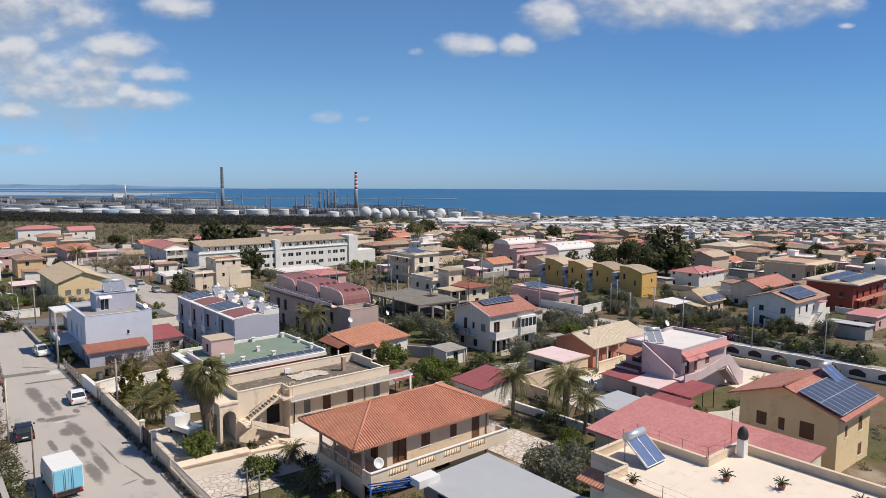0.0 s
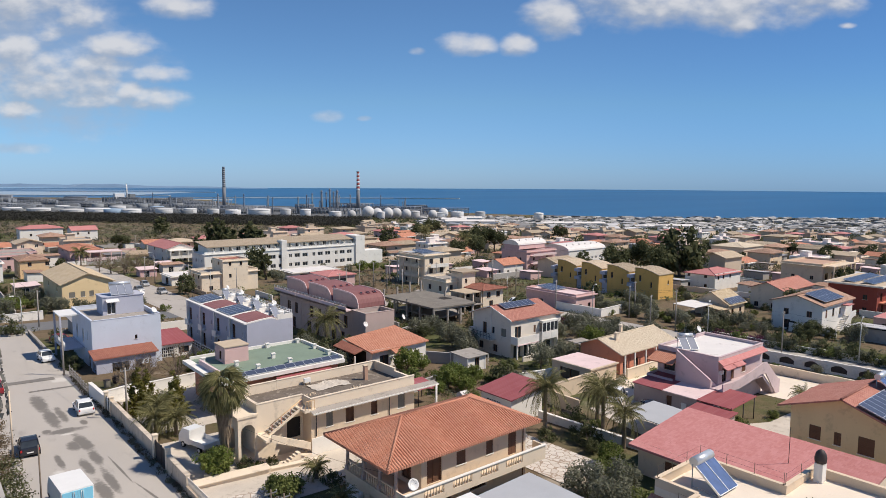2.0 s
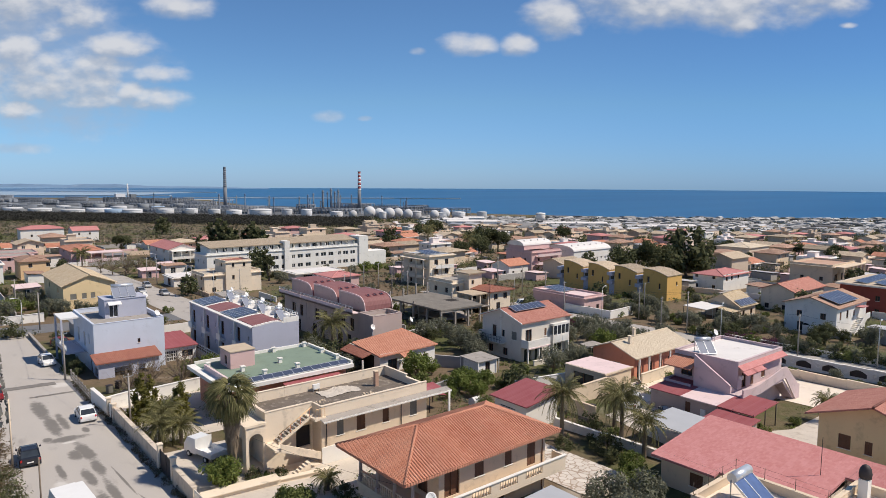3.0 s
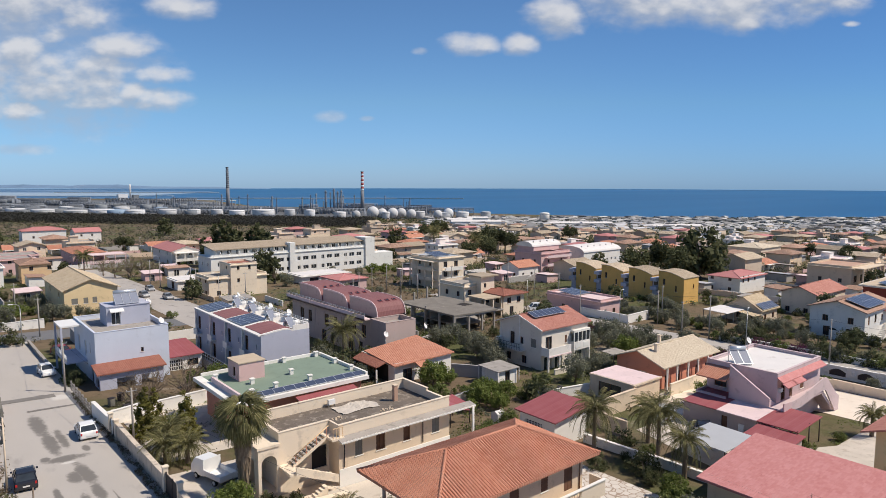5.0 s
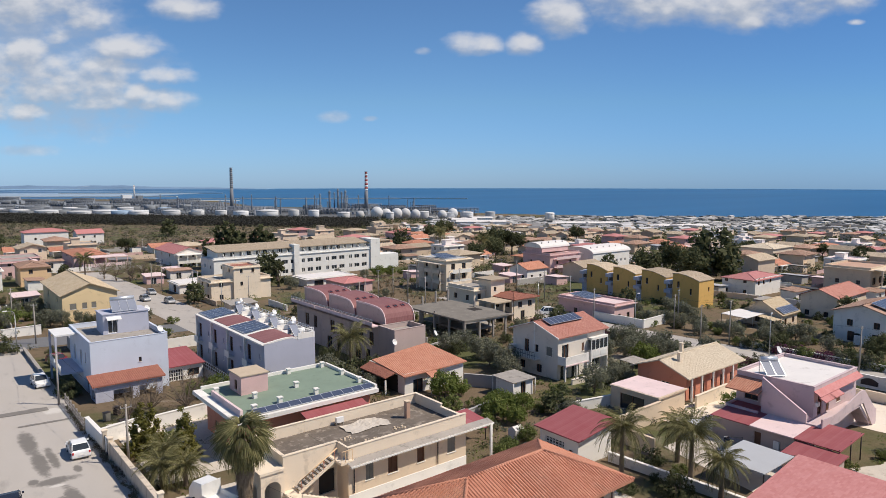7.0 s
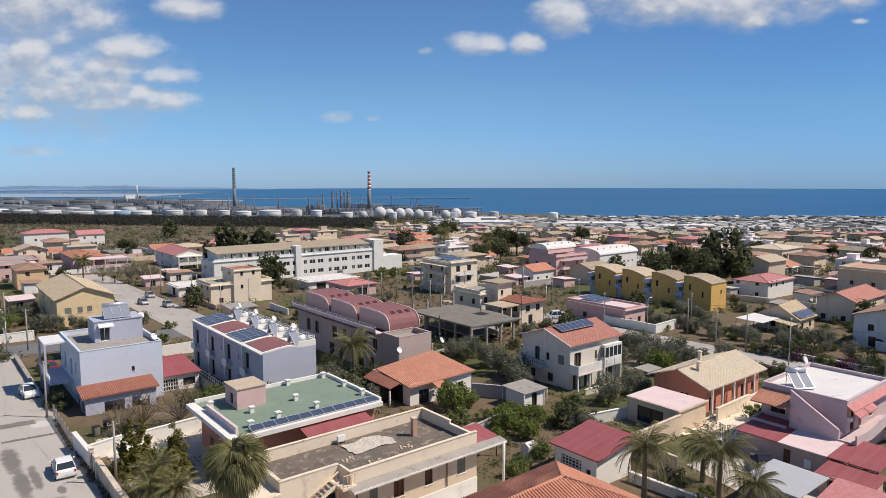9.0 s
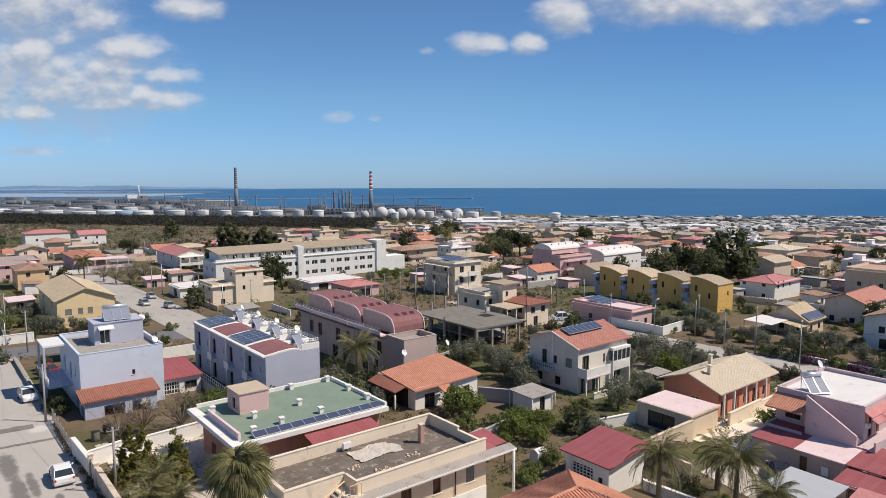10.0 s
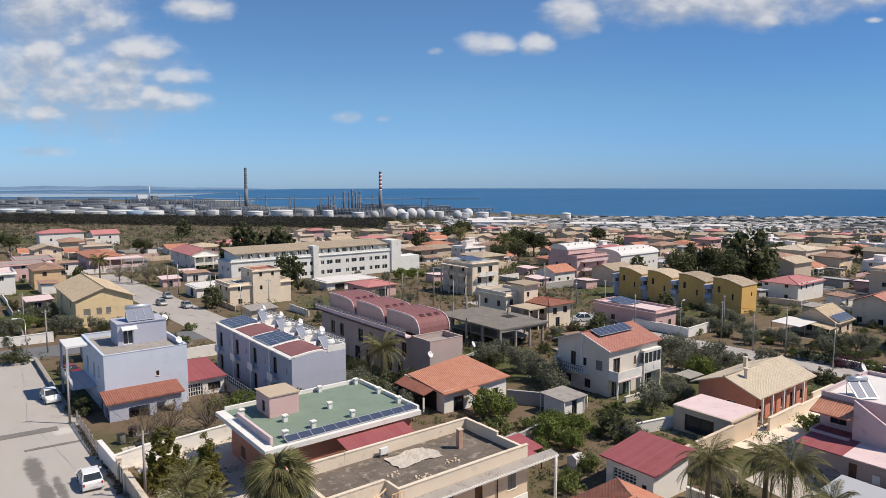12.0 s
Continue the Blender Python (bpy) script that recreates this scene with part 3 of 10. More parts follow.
def panel(bm, o, u, n, length, height, holes, depth=0.22):
    """An upright wall face with openings cut through it and their reveals."""
    o, u, n = Vector(o), Vector(u), Vector(n)
    us = sorted({0.0, length, *(h[0] for h in holes), *(h[1] for h in holes)})
    vs = sorted({0.0, height, *(h[2] for h in holes), *(h[3] for h in holes)})

    def at(a, b, k=0.0):
        return o + u * a + Vector((0, 0, b)) - n * k

    flip = u.cross(Vector((0, 0, 1))).dot(n) < 0

    def face(*p):
        quad(bm, *(p[::-1] if flip else p))

    for a, b in zip(us, us[1:]):
        for c, d in zip(vs, vs[1:]):
            if not any(h[0] <= (a + b) / 2 <= h[1] and h[2] <= (c + d) / 2 <= h[3] for h in holes):
                face(at(a, c), at(b, c), at(b, d), at(a, d))
    for a, b, c, d in holes:
        face(at(a, c), at(a, c, depth), at(b, c, depth), at(b, c))
        face(at(a, d), at(b, d), at(b, d, depth), at(a, d, depth))
        face(at(a, c), at(a, d), at(a, d, depth), at(a, c, depth))
        face(at(b, c), at(b, c, depth), at(b, d, depth), at(b, d))


SHARED = {}


def shared(key, make, material):
    if key not in SHARED:
        SHARED[key] = mesh_of(key[0], make(), material)
    return SHARED[key]


def window_unit(parent, x, y, z, rz, w, h, style):
    """A window or door set in its opening: frame, pane, and shutters or sill by style. z is its lower edge; local -y looks out."""
    frame_mat = {"white": M["frame_white"], "far": M["frame_white"], "dark": M["shutter"], "brown": M["shutter"], "green": M["shutter_green"], "open": M["shutter"], "grid": M["frame_white"], "shut": M["shutter"], "door": M["shutter"]}[style]
    k = (round(w, 2), round(h, 2), style)

    def make_frame():
        t = 0.07
        b = [(-w / 2, -w / 2 + t, 0.10, 0.18, 0, h), (w / 2 - t, w / 2, 0.10, 0.18, 0, h), (-w / 2 + t, w / 2 - t, 0.10, 0.18, h - t, h), (-w / 2 + t, w / 2 - t, 0.10, 0.18, 0, t)]
        if w > 0.8:
            b.append((-t / 2, t / 2, 0.10, 0.18, t, h - t))
        if style == "grid":
            b += [(-w / 2 + t, w / 2 - t, 0.10, 0.18, h * i / 4, h * i / 4 + t) for i in (1, 2, 3)] + [(-w / 2 + w * i / 6, -w / 2 + w * i / 6 + t, 0.10, 0.18, t, h - t) for i in (1, 2, 4, 5)]
        return boxes(*b)

    if style == "far" and ("window_frame", *k) not in SHARED:
        # one moulded frame with the two panes set back in it
        bm = bmesh.new()
        holes = [(0.08, w / 2 - 0.04, 0.08, h - 0.08), (w / 2 + 0.04, w - 0.08, 0.08, h - 0.08)]
        panel(bm, (-w / 2, 0.06, 0), (1, 0, 0), (0, -1, 0), w, h, holes, 0.08)
        for a, b, c, d in holes:
            f = bm.faces.new([bm.verts.new((u - w / 2, 0.14, v)) for u, v in ((a, c), (b, c), (b, d), (a, d))])
            f.material_index = 1
        bmesh.ops.remove_doubles(bm, verts=list(bm.verts), dist=0.001)
        SHARED[("window_frame", *k)] = mesh_of("window", bm, frame_mat)
        SHARED[("window_frame", *k)].materials.append(M["glass"])
    win = obj("door" if style == "door" or h > 1.9 else "window", shared(("window_frame", *k), make_frame, frame_mat), parent)
    win.location, win.rotation_euler = (x, y, z), (0, 0, radians(rz))
    solid = style in ("shut", "door")
    if style == "far":
        return win
    pane = obj("leaf" if solid else "pane", shared(("pane", *k[:2], solid), lambda: boxes((-w / 2, w / 2, 0.19, 0.22, 0, h)), M["shutter"] if solid else M["glass"]), win)
    if style == "brown" or style == "green":
        # closed or half-closed slatted leaves just inside the wall face
        for s in (-1, 1):
            def make_leaf():
                # one board whose face is stepped into slats
                bm = bmesh.new()
                pr = [(0.035, 0.0), (0.0, 0.0)]
                for i in range(9):
                    z0, z1 = 0.06 + i * (h - 0.12) / 9, 0.06 + (i + 0.6) * (h - 0.12) / 9
                    pr += [(0.0, z0), (-0.012, z0 + 0.01), (0.0, z1)]
                prism(bm, pr + [(0.0, h), (0.035, h)], -w / 4 + 0.01, w / 4 - 0.01, "x")
                return bm
            leaf = obj("shutter", shared(("shutter", *k), make_leaf, frame_mat), win)
            leaf.location = (s * w / 4, 0.05, 0)
    elif style == "open":
        for s in (-1, 1):
            leaf = obj("shutter", shared(("shutter_open", *k), lambda: boxes((-w / 4, w / 4, 0, 0.04, 0, h)), frame_mat), win)
            leaf.location = (s * w * 0.76, -0.05, 0)
    if h < 1.9 and style != "far":
        sill = obj("sill", shared(("sill", k[0]), lambda: boxes((-w / 2 - 0.08, w / 2 + 0.08, -0.06, 0.14, -0.06, 0.0)), M["white"]), win)
        sill.location = (0, 0, 0)
    return win


FACES = {
    "S": lambda X, Y: ((0, 0), (1, 0), (0, -1), X, 0),
    "W": lambda X, Y: ((0, 0), (0, 1), (-1, 0), Y, -90),
    "N": lambda X, Y: ((0, Y), (1, 0), (0, 1), X, 180),
    "E": lambda X, Y: ((X, 0), (0, 1), (1, 0), Y, 90),
}


def walls(parent, X, Y, H, mat, openings, z0=0.0, name="wall", gable=None, rise=0.0, x_off=0.0, y_off=0.0):
    """Four outer walls with openings {face: [(middle, sill, width, height, style)]}; gable: the ridge's axis."""
    bm = bmesh.new()
    off = Vector((x_off, y_off, z0))
    for key, f in FACES.items():
        o, u, n, length, rz = f(X, Y)
        holes = [(a - w / 2, a + w / 2, s, s + h) for a, s, w, h, st in openings.get(key, ())]
        panel(bm, Vector((*o, 0)) + off, (*u, 0), (*n, 0), length, H, holes)
        for a, s, w, h, st in openings.get(key, ()):
            p = Vector((*o, 0)) + Vector((*u, 0)) * a + off
            window_unit(parent, p.x, p.y, z0 + s, rz, w, h, st)
    if gable == "x":
        for x in (0, X):
            tri = [off + Vector(p) for p in ((x, 0, H), (x, Y, H), (x, Y / 2, H + rise))]
            bm.faces.new([bm.verts.new(p) for p in (tri[::-1] if x == 0 else tri)])
    if gable == "y":
        for y in (0, Y):
            tri = [off + Vector(p) for p in ((0, y, H), (X, y, H), (X / 2, y, H + rise))]
            bm.faces.new([bm.verts.new(p) for p in (tri if y == 0 else tri[::-1])])
    return part(name, bm, mat, parent)


def gable_roof(parent, X, Y, H, rise, axis, mat, over=0.5, th=0.16, x_off=0.0, y_off=0.0, cap_too=True):
    if axis == "x":
        k = rise / (Y / 2)
        a, b, m = -over, Y + over, Y / 2
        ends = (-over, X + over)
        lows = H - over * k
        sides = [[(ends[0], a, lows), (ends[1], a, lows), (ends[1], m, H + rise), (ends[0], m, H + rise)], [(ends[0], m, H + rise), (ends[1], m, H + rise), (ends[1], b, lows), (ends[0], b, lows)]]
        cap = ((ends[0], m, H + rise), (ends[1], m, H + rise))
    else:
        k = rise / (X / 2)
        a, b, m = -over, X + over, X / 2
        ends = (-over, Y + over)
        lows = H - over * k
        sides = [[(a, ends[1], lows), (a, ends[0], lows), (m, ends[0], H + rise), (m, ends[1], H + rise)], [(m, ends[1], H + rise), (m, ends[0], H + rise), (b, ends[0], lows), (b, ends[1], lows)]]
        cap = ((m, ends[0], H + rise), (m, ends[1], H + rise))
    up = Vector((x_off, y_off, 0.12))
    for s in sides:
        bm = bmesh.new()
        slab_from(bm, [Vector(p) + up for p in s], th)
        slope_uv(bm)
        part("roof", bm, mat, parent)
    if not cap_too:
        return
    bm = bmesh.new()
    tube(bm, Vector(cap[0]) + up, Vector(cap[1]) + up, 0.12, n=8)
    slope_uv(bm)
    part("ridge_cap", bm, mat, parent)


def hip_roof(parent, X, Y, H, rise, mat, over=0.6, th=0.18, x_off=0.0, y_off=0.0, caps=True):
    a, b, c, d = -over + x_off, X + over + x_off, -over + y_off, Y + over + y_off
    z0, z1 = H, H + rise
    half = min(b - a, d - c) / 2
    if b - a >= d - c:
        r0, r1 = Vector((a + half, (c + d) / 2, z1)), Vector((b - half, (c + d) / 2, z1))
    else:
        r0, r1 = Vector(((a + b) / 2, c + half, z1)), Vector(((a + b) / 2, d - half, z1))
    A, B, C, D = Vector((a, c, z0)), Vector((b, c, z0)), Vector((b, d, z0)), Vector((a, d, z0))
    bm = bmesh.new()
    if b - a >= d - c:
        faces = [(A, B, r1, r0), (B, C, r1), (C, D, r0, r1), (D, A, r0)]
    else:
        faces = [(A, B, r0), (B, C, r1, r0), (C, D, r1), (D, A, r0, r1)]
    for f in faces:
        quad(bm, *f)
    drop = Vector((0, 0, th))
    ring = [A, B, C, D]
    for i in range(4):
        quad(bm, ring[(i + 1) % 4], ring[i], ring[i] - drop, ring[(i + 1) % 4] - drop)
    quad(bm, *[p - drop for p in ring[::-1]])
    slope_uv(bm)
    roof = part("roof", bm, mat, parent)
    if caps:
        bm = bmesh.new()
        for p, q in ((r0, r1), (A, r0), (D, r0 if b - a >= d - c else r1), (B, r1 if b - a >= d - c else r0), (C, r1)):
            if (p - q).length > 0.1:
                tube(bm, p, q, 0.11, n=8)
        slope_uv(bm)
        part("ridge_cap", bm, mat, parent)
    return roof, (A, B, C, D, r0, r1)


def flat_roof(parent, X, Y, H, ph, wall_mat, deck_mat, over=0.0, x_off=0.0, y_off=0.0, sides="SNWE"):
    """A deck below a parapet with a coping; over: the slab's overhang."""
    bm = boxes((x_off + 0.01, x_off + X - 0.01, y_off + 0.01, y_off + Y - 0.01, H - 0.25, H))
    part("roof_deck", bm, deck_mat, parent)
    if over:
        bm = boxes((x_off - over, x_off + X + over, y_off - over, y_off - 0.003, H - 0.22, H - 0.02), (x_off - over, x_off - 0.003, y_off, y_off + Y, H - 0.22, H - 0.02))
        part("eave", bm, wall_mat, parent)
    if ph:
        t = 0.2
        for side, s in zip("SNWE", ((0, X, 0, t), (0, X, Y - t, Y), (0, t, t, Y - t), (X - t, X, t, Y - t))):
            if side not in sides:
                continue
            e = 0.004
            bm = boxes((x_off + max(s[0], e), x_off + min(s[1], X - e), y_off + max(s[2], e), y_off + min(s[3], Y - e), H - 0.02, H + ph), (x_off + s[0] - 0.04, x_off + s[1] + 0.04, y_off + s[2] - 0.04, y_off + s[3] + 0.04, H + ph, H + ph + 0.06))
            part("parapet", bm, wall_mat, parent)


def rail(parent, a, b, h=0.95, step=0.6, mat=None, name="railing"):
    bm = bmesh.new()
    a, b = Vector(a), Vector(b)
    n = max(1, int((b - a).length / step))
    for i in range(n + 1):
        p = a.lerp(b, i / n)
        tube(bm, p, p + Vector((0, 0, h)), 0.025, n=5)
    for k in (1.0, 0.5):
        tube(bm, a + Vector((0, 0, h * k)), b + Vector((0, 0, h * k)), 0.03, n=5)
    return part(name, bm, mat or M["iron"], parent)


def house(label, x0, x1, y0, y1, top, wall, roof, roof_mat, openings=None, rise=1.4, over=0.5, parapet=0.6, deck=None, name="house", sink=0.4, category="house", group=""):
    """A detached house on the plan x0..x1, y0..y1 whose walls end at the height top."""
    zb = min(ground_at(x, y) for x in (x0, x1) for y in (y0, y1)) - sink
    h = thing(name, label, category, x0, y0, zb, group=group)
    X, Y, H = x1 - x0, y1 - y0, top - zb
    lift = {k: [(a, s + sink, w, hh, st) for a, s, w, hh, st in v] for k, v in (openings or {}).items()}
    walls(h, X, Y, H, M[wall], lift, gable={"gx": "x", "gy": "y"}.get(roof), rise=rise)
    if roof == "gx":
        gable_roof(h, X, Y, H, rise, "x", M[roof_mat], over)
    elif roof == "gy":
        gable_roof(h, X, Y, H, rise, "y", M[roof_mat], over)
    elif roof == "hip":
        hip_roof(h, X, Y, H, rise, M[roof_mat], over)
    elif roof == "flat":
        flat_roof(h, X, Y, H - parapet, parapet, M[wall], M[roof_mat], over)
    return h, X, Y, H


def pv_array(label, x, y, z, rz, cols, rows, tilt, w=1.0, l=1.65, mat="pv", name="solar_array", stands=True):
    """Photovoltaic panels on rails, tilted about their lower edge; local -y is downhill."""
    t = thing(name, label, "solar panel", x, y, z, rz, group="solar panels")

    def make():
        bm = boxes((0.0, w, 0, l, 0, 0.035))
        return bm

    def make_frame():
        f = 0.045
        return boxes((0, w, -f, 0, -0.01, 0.05), (0, w, l, l + f, -0.01, 0.05), (-f / 2, f / 2, 0, l, -0.01, 0.05))

    rot = Euler((radians(tilt), 0, 0)).to_matrix()
    for i in range(cols):
        for j in range(rows):
            p = obj("panel", shared(("panel", w, l, mat), make, M[mat]), t)
            q = obj("panel_frame", shared(("panel_frame", w, l), make_frame, M["alu"]), p)
            p.location, p.rotation_euler = rot @ Vector((i * (w + 0.02), j * (l + 0.06), 0.12)), (radians(tilt), 0, 0)
    bm = bmesh.new()
    depth = rows * (l + 0.06)
    for i in range(cols + 1):
        a, b = Vector((i * (w + 0.02), 0, 0.06)), rot @ Vector((0, depth, 0)) + Vector((i * (w + 0.02), 0, 0.06))
        tube(bm, a, b, 0.03, n=4)
        if stands and tilt > 8:
            tube(bm, b, (b.x, b.y, 0), 0.03, n=4)
    tagged(part("mounting_frame", bm, M["steel"], t), kind="stuff")
    return t


def water_heater(x, y, z, rz=0.0, panels=2, label="blue solar water heater with a white tank on a flat roof", mat="solar"):
    t = thing("solar_water_heater", label, "water heater", x, y, z, rz, group="solar water heaters")
    a = radians(38)
    for i in range(panels):
        bm = boxes((0, 1.0, 0, 2.0, 0, 0.08))
        c = part("collector", bm, M[mat], t)
        c.location, c.rotation_euler = (i * 1.06, 0, 0.15), (a, 0, 0)
        bm = boxes((-0.04, 0, -0.03, 2.03, -0.02, 0.11), (1.0, 1.04, -0.03, 2.03, -0.02, 0.11), (0, 1.0, -0.04, 0, -0.02, 0.11), (0, 1.0, 2.0, 2.04, -0.02, 0.11))
        part("collector_frame", bm, M["alu"], c)
    bm = bmesh.new()
    tube(bm, (0.05, 1.72, 1.62), (panels * 1.06 - 0.1, 1.72, 1.62), 0.29, n=16)
    part("tank", bm, M["alu"], t, "silver cylindrical water tank")
    bm = bmesh.new()
    for i in (0.05, panels * 1.06 - 0.1):
        tube(bm, (i, 1.75, 0), (i, 1.75, 1.5), 0.035, n=6)
        tube(bm, (i, 0.05, 0), (i, 0.05, 0.2), 0.035, n=6)
        tube(bm, (i, 0.05, 0.1), (i, 1.75, 0.1), 0.03, n=6)
    part("stand", bm, M["steel"], t)
    return t


def dish(x, y, z, rz=20, pole=0.8):
    t = thing("satellite_dish", "white satellite dish on a short pole", "satellite dish", x, y, z, rz, group="satellite dishes")
    bm = bmesh.new()
    tube(bm, (0, 0, -0.3), (0, 0, pole), 0.03, n=6)
    part("pole", bm, M["steel"], t)
    bm = bmesh.new()
    lathe(bm, [(0.02, -0.14), (0.2, -0.11), (0.36, -0.04), (0.45, 0.03), (0.44, 0.05), (0.35, 0.0), (0.18, -0.07), (0.02, -0.1)], 14)
    d = part("reflector", bm, M["frame_white"], t)
    d.location, d.rotation_euler = (0, -0.12, pole), (radians(62), 0, 0)
    bm = bmesh.new()
    tube(bm, (0, 0.42, 0.0), (0, 0.05, 0.5), 0.015, n=5)
    box(bm, -0.04, 0.04, 0.0, 0.1, 0.46, 0.56)
    part("receiver_arm", bm, M["steel"], d)
    return t


def garden_wall(x0, y0, x1, y1, h, mat="white", th=0.22, label="rendered garden wall with a coping", coping=True):
    """A boundary wall along the ground, stepped with its slope."""
    a, b = Vector((x0, y0)), Vector((x1, y1))
    n = max(1, int((b - a).length / 6))
    t = thing("garden_wall", label, "wall", x0, y0, 0, group="garden walls")
    dv = (b - a).normalized()
    side = Vector((-dv.y, dv.x)) * th / 2
    bm, cp = bmesh.new(), bmesh.new()
    for i in range(n):
        p, q = a.lerp(b, i / n) - a, a.lerp(b, (i + 1) / n) - a
        g = [ground_at(*(a + v)) for v in (p, q)]
        lo, hi = min(g) - 0.4, max(g) + h
        for m, s, z0, z1 in ((bm, side, lo, hi), (cp, side * 1.45, hi, hi + 0.07)):
            c = [Vector((*(v + k), z)) for z in (z0, z1) for v, k in ((p, -s), (q, -s), (q, s), (p, s))]
            vs = [m.verts.new(v) for v in c]
            for f in ((3, 2, 1, 0), (4, 5, 6, 7), (0, 1, 5, 4), (1, 2, 6, 5), (2, 3, 7, 6), (3, 0, 4, 7)):
                m.faces.new([vs[k] for k in f])
    part("wall_run", bm, M[mat], t)
    if coping:
        part("coping", cp, M[mat], t)
    else:
        cp.free()
    return t


def patch(name, label, pts, mat, lift=0.03, category="pavement", kind="structure", n=1):
    """A paved sheet that lies on the slope."""
    me = bpy.data.meshes.new(name)
    me.from_pydata([(x, y, ground_at(x, y) + lift) for x, y in pts], [], [tuple(range(len(pts)))])
    me.materials.append(M[mat])
    return tagged(new(name, me), label, category, kind=kind)


# ---- plants ----
def leaf_mesh(name, mat, clumps, per, size, seed, flat=1.0):
    """Small leaf blades scattered in clumps (x, y, z, radius)."""
    rng = np.random.default_rng(seed)
    c = np.array(clumps)
    idx = np.repeat(np.arange(len(c)), per)
    n = len(idx)
    d = rng.normal(size=(n, 3))
    d /= np.linalg.norm(d, axis=1)[:, None]
    r = rng.random(n) ** 0.32
    p = c[idx, :3] + d * (c[idx, 3] * r)[:, None] * np.array([1, 1, flat])
    # leaves face outwards and up, with some scatter
    up = d * 0.9 + np.array([0, 0, 0.45]) + rng.normal(size=(n, 3)) * 0.5
    a = np.cross(up, rng.normal(size=(n, 3)))
    a /= np.linalg.norm(a, axis=1)[:, None] + 1e-9
    b = np.cross(up, a)
    b /= np.linalg.norm(b, axis=1)[:, None] + 1e-9
    s = size * (0.6 + 0.8 * rng.random(n))[:, None]
    v = np.stack([p - a * s, p + b * s * 0.5, p + a * s, p - b * s * 0.5], 1).reshape(-1, 3)
    me = bpy.data.meshes.new(name)
    me.from_pydata(v.tolist(), [], np.arange(4 * n).reshape(-1, 4).tolist())
    me.materials.append(mat)
    return me


def make_tree(label, leaf, h, r, n_clumps, per, size, seed, shape="round", trunk=0.35, name="tree", category="tree", limbs=9):
    """A tree with a tapered trunk, limbs and an uneven leafy crown, built at the origin."""
    rng = random.Random(seed)
    t = thing(name, label, category, 0, 0, 0)
    base = h * trunk
    clumps = []
    for i in range(n_clumps):
        for _ in range(50):
            x, y, z = rng.uniform(-1, 1), rng.uniform(-1, 1), rng.uniform(0, 1)
            if shape == "cone":
                lim = 1.0 - z * 0.93
            elif shape == "column":
                lim = min(1.0, 0.55 + z * 1.6) * min(1.0, (1.02 - z) * 2.2)
            elif shape == "umbrella":
                lim = math.sqrt(max(0.0, 1 - (z * 1.1 - 0.1) ** 2)) if z > 0.25 else 0.0
            else:
                lim = math.sqrt(max(0.0, 1 - (2 * z - 0.9) ** 2 * 0.82))
            if math.hypot(x, y) <= lim and math.hypot(x, y) > lim * 0.35:
                break
        k = rng.uniform(0.72, 0.98)
        clumps.append((x * r * k, y * r * k, base + z * (h - base) * 0.95, r * rng.uniform(0.24, 0.40) * (0.7 if shape in ("cone", "column") else 1.0)))
    bm = bmesh.new()
    tr = max(0.08, h * 0.028)
    tube(bm, (0, 0, -0.3), (0.05 * h * rng.uniform(-1, 1), 0.05 * h * rng.uniform(-1, 1), base + 0.2), tr * 1.3, tr * 0.8, 7)
    for x, y, z, rr in clumps[:limbs]:
        tube(bm, (0, 0, base * 0.85), (x * 0.85, y * 0.85, z), tr * 0.5, tr * 0.12, 5, False)
        for k in range(5 if limbs > 9 else 0):
            q = Vector((x, y, z)) + Vector((rng.uniform(-1, 1), rng.uniform(-1, 1), rng.uniform(-0.3, 1))) * rr * 1.3
            tube(bm, Vector((x, y, z)) * 0.8, q, tr * 0.16, tr * 0.05, 4, False)
    part("trunk", bm, M["bark"], t)
    obj("crown", leaf_mesh("crown", leaf, clumps, per, size, seed), t)
    return t


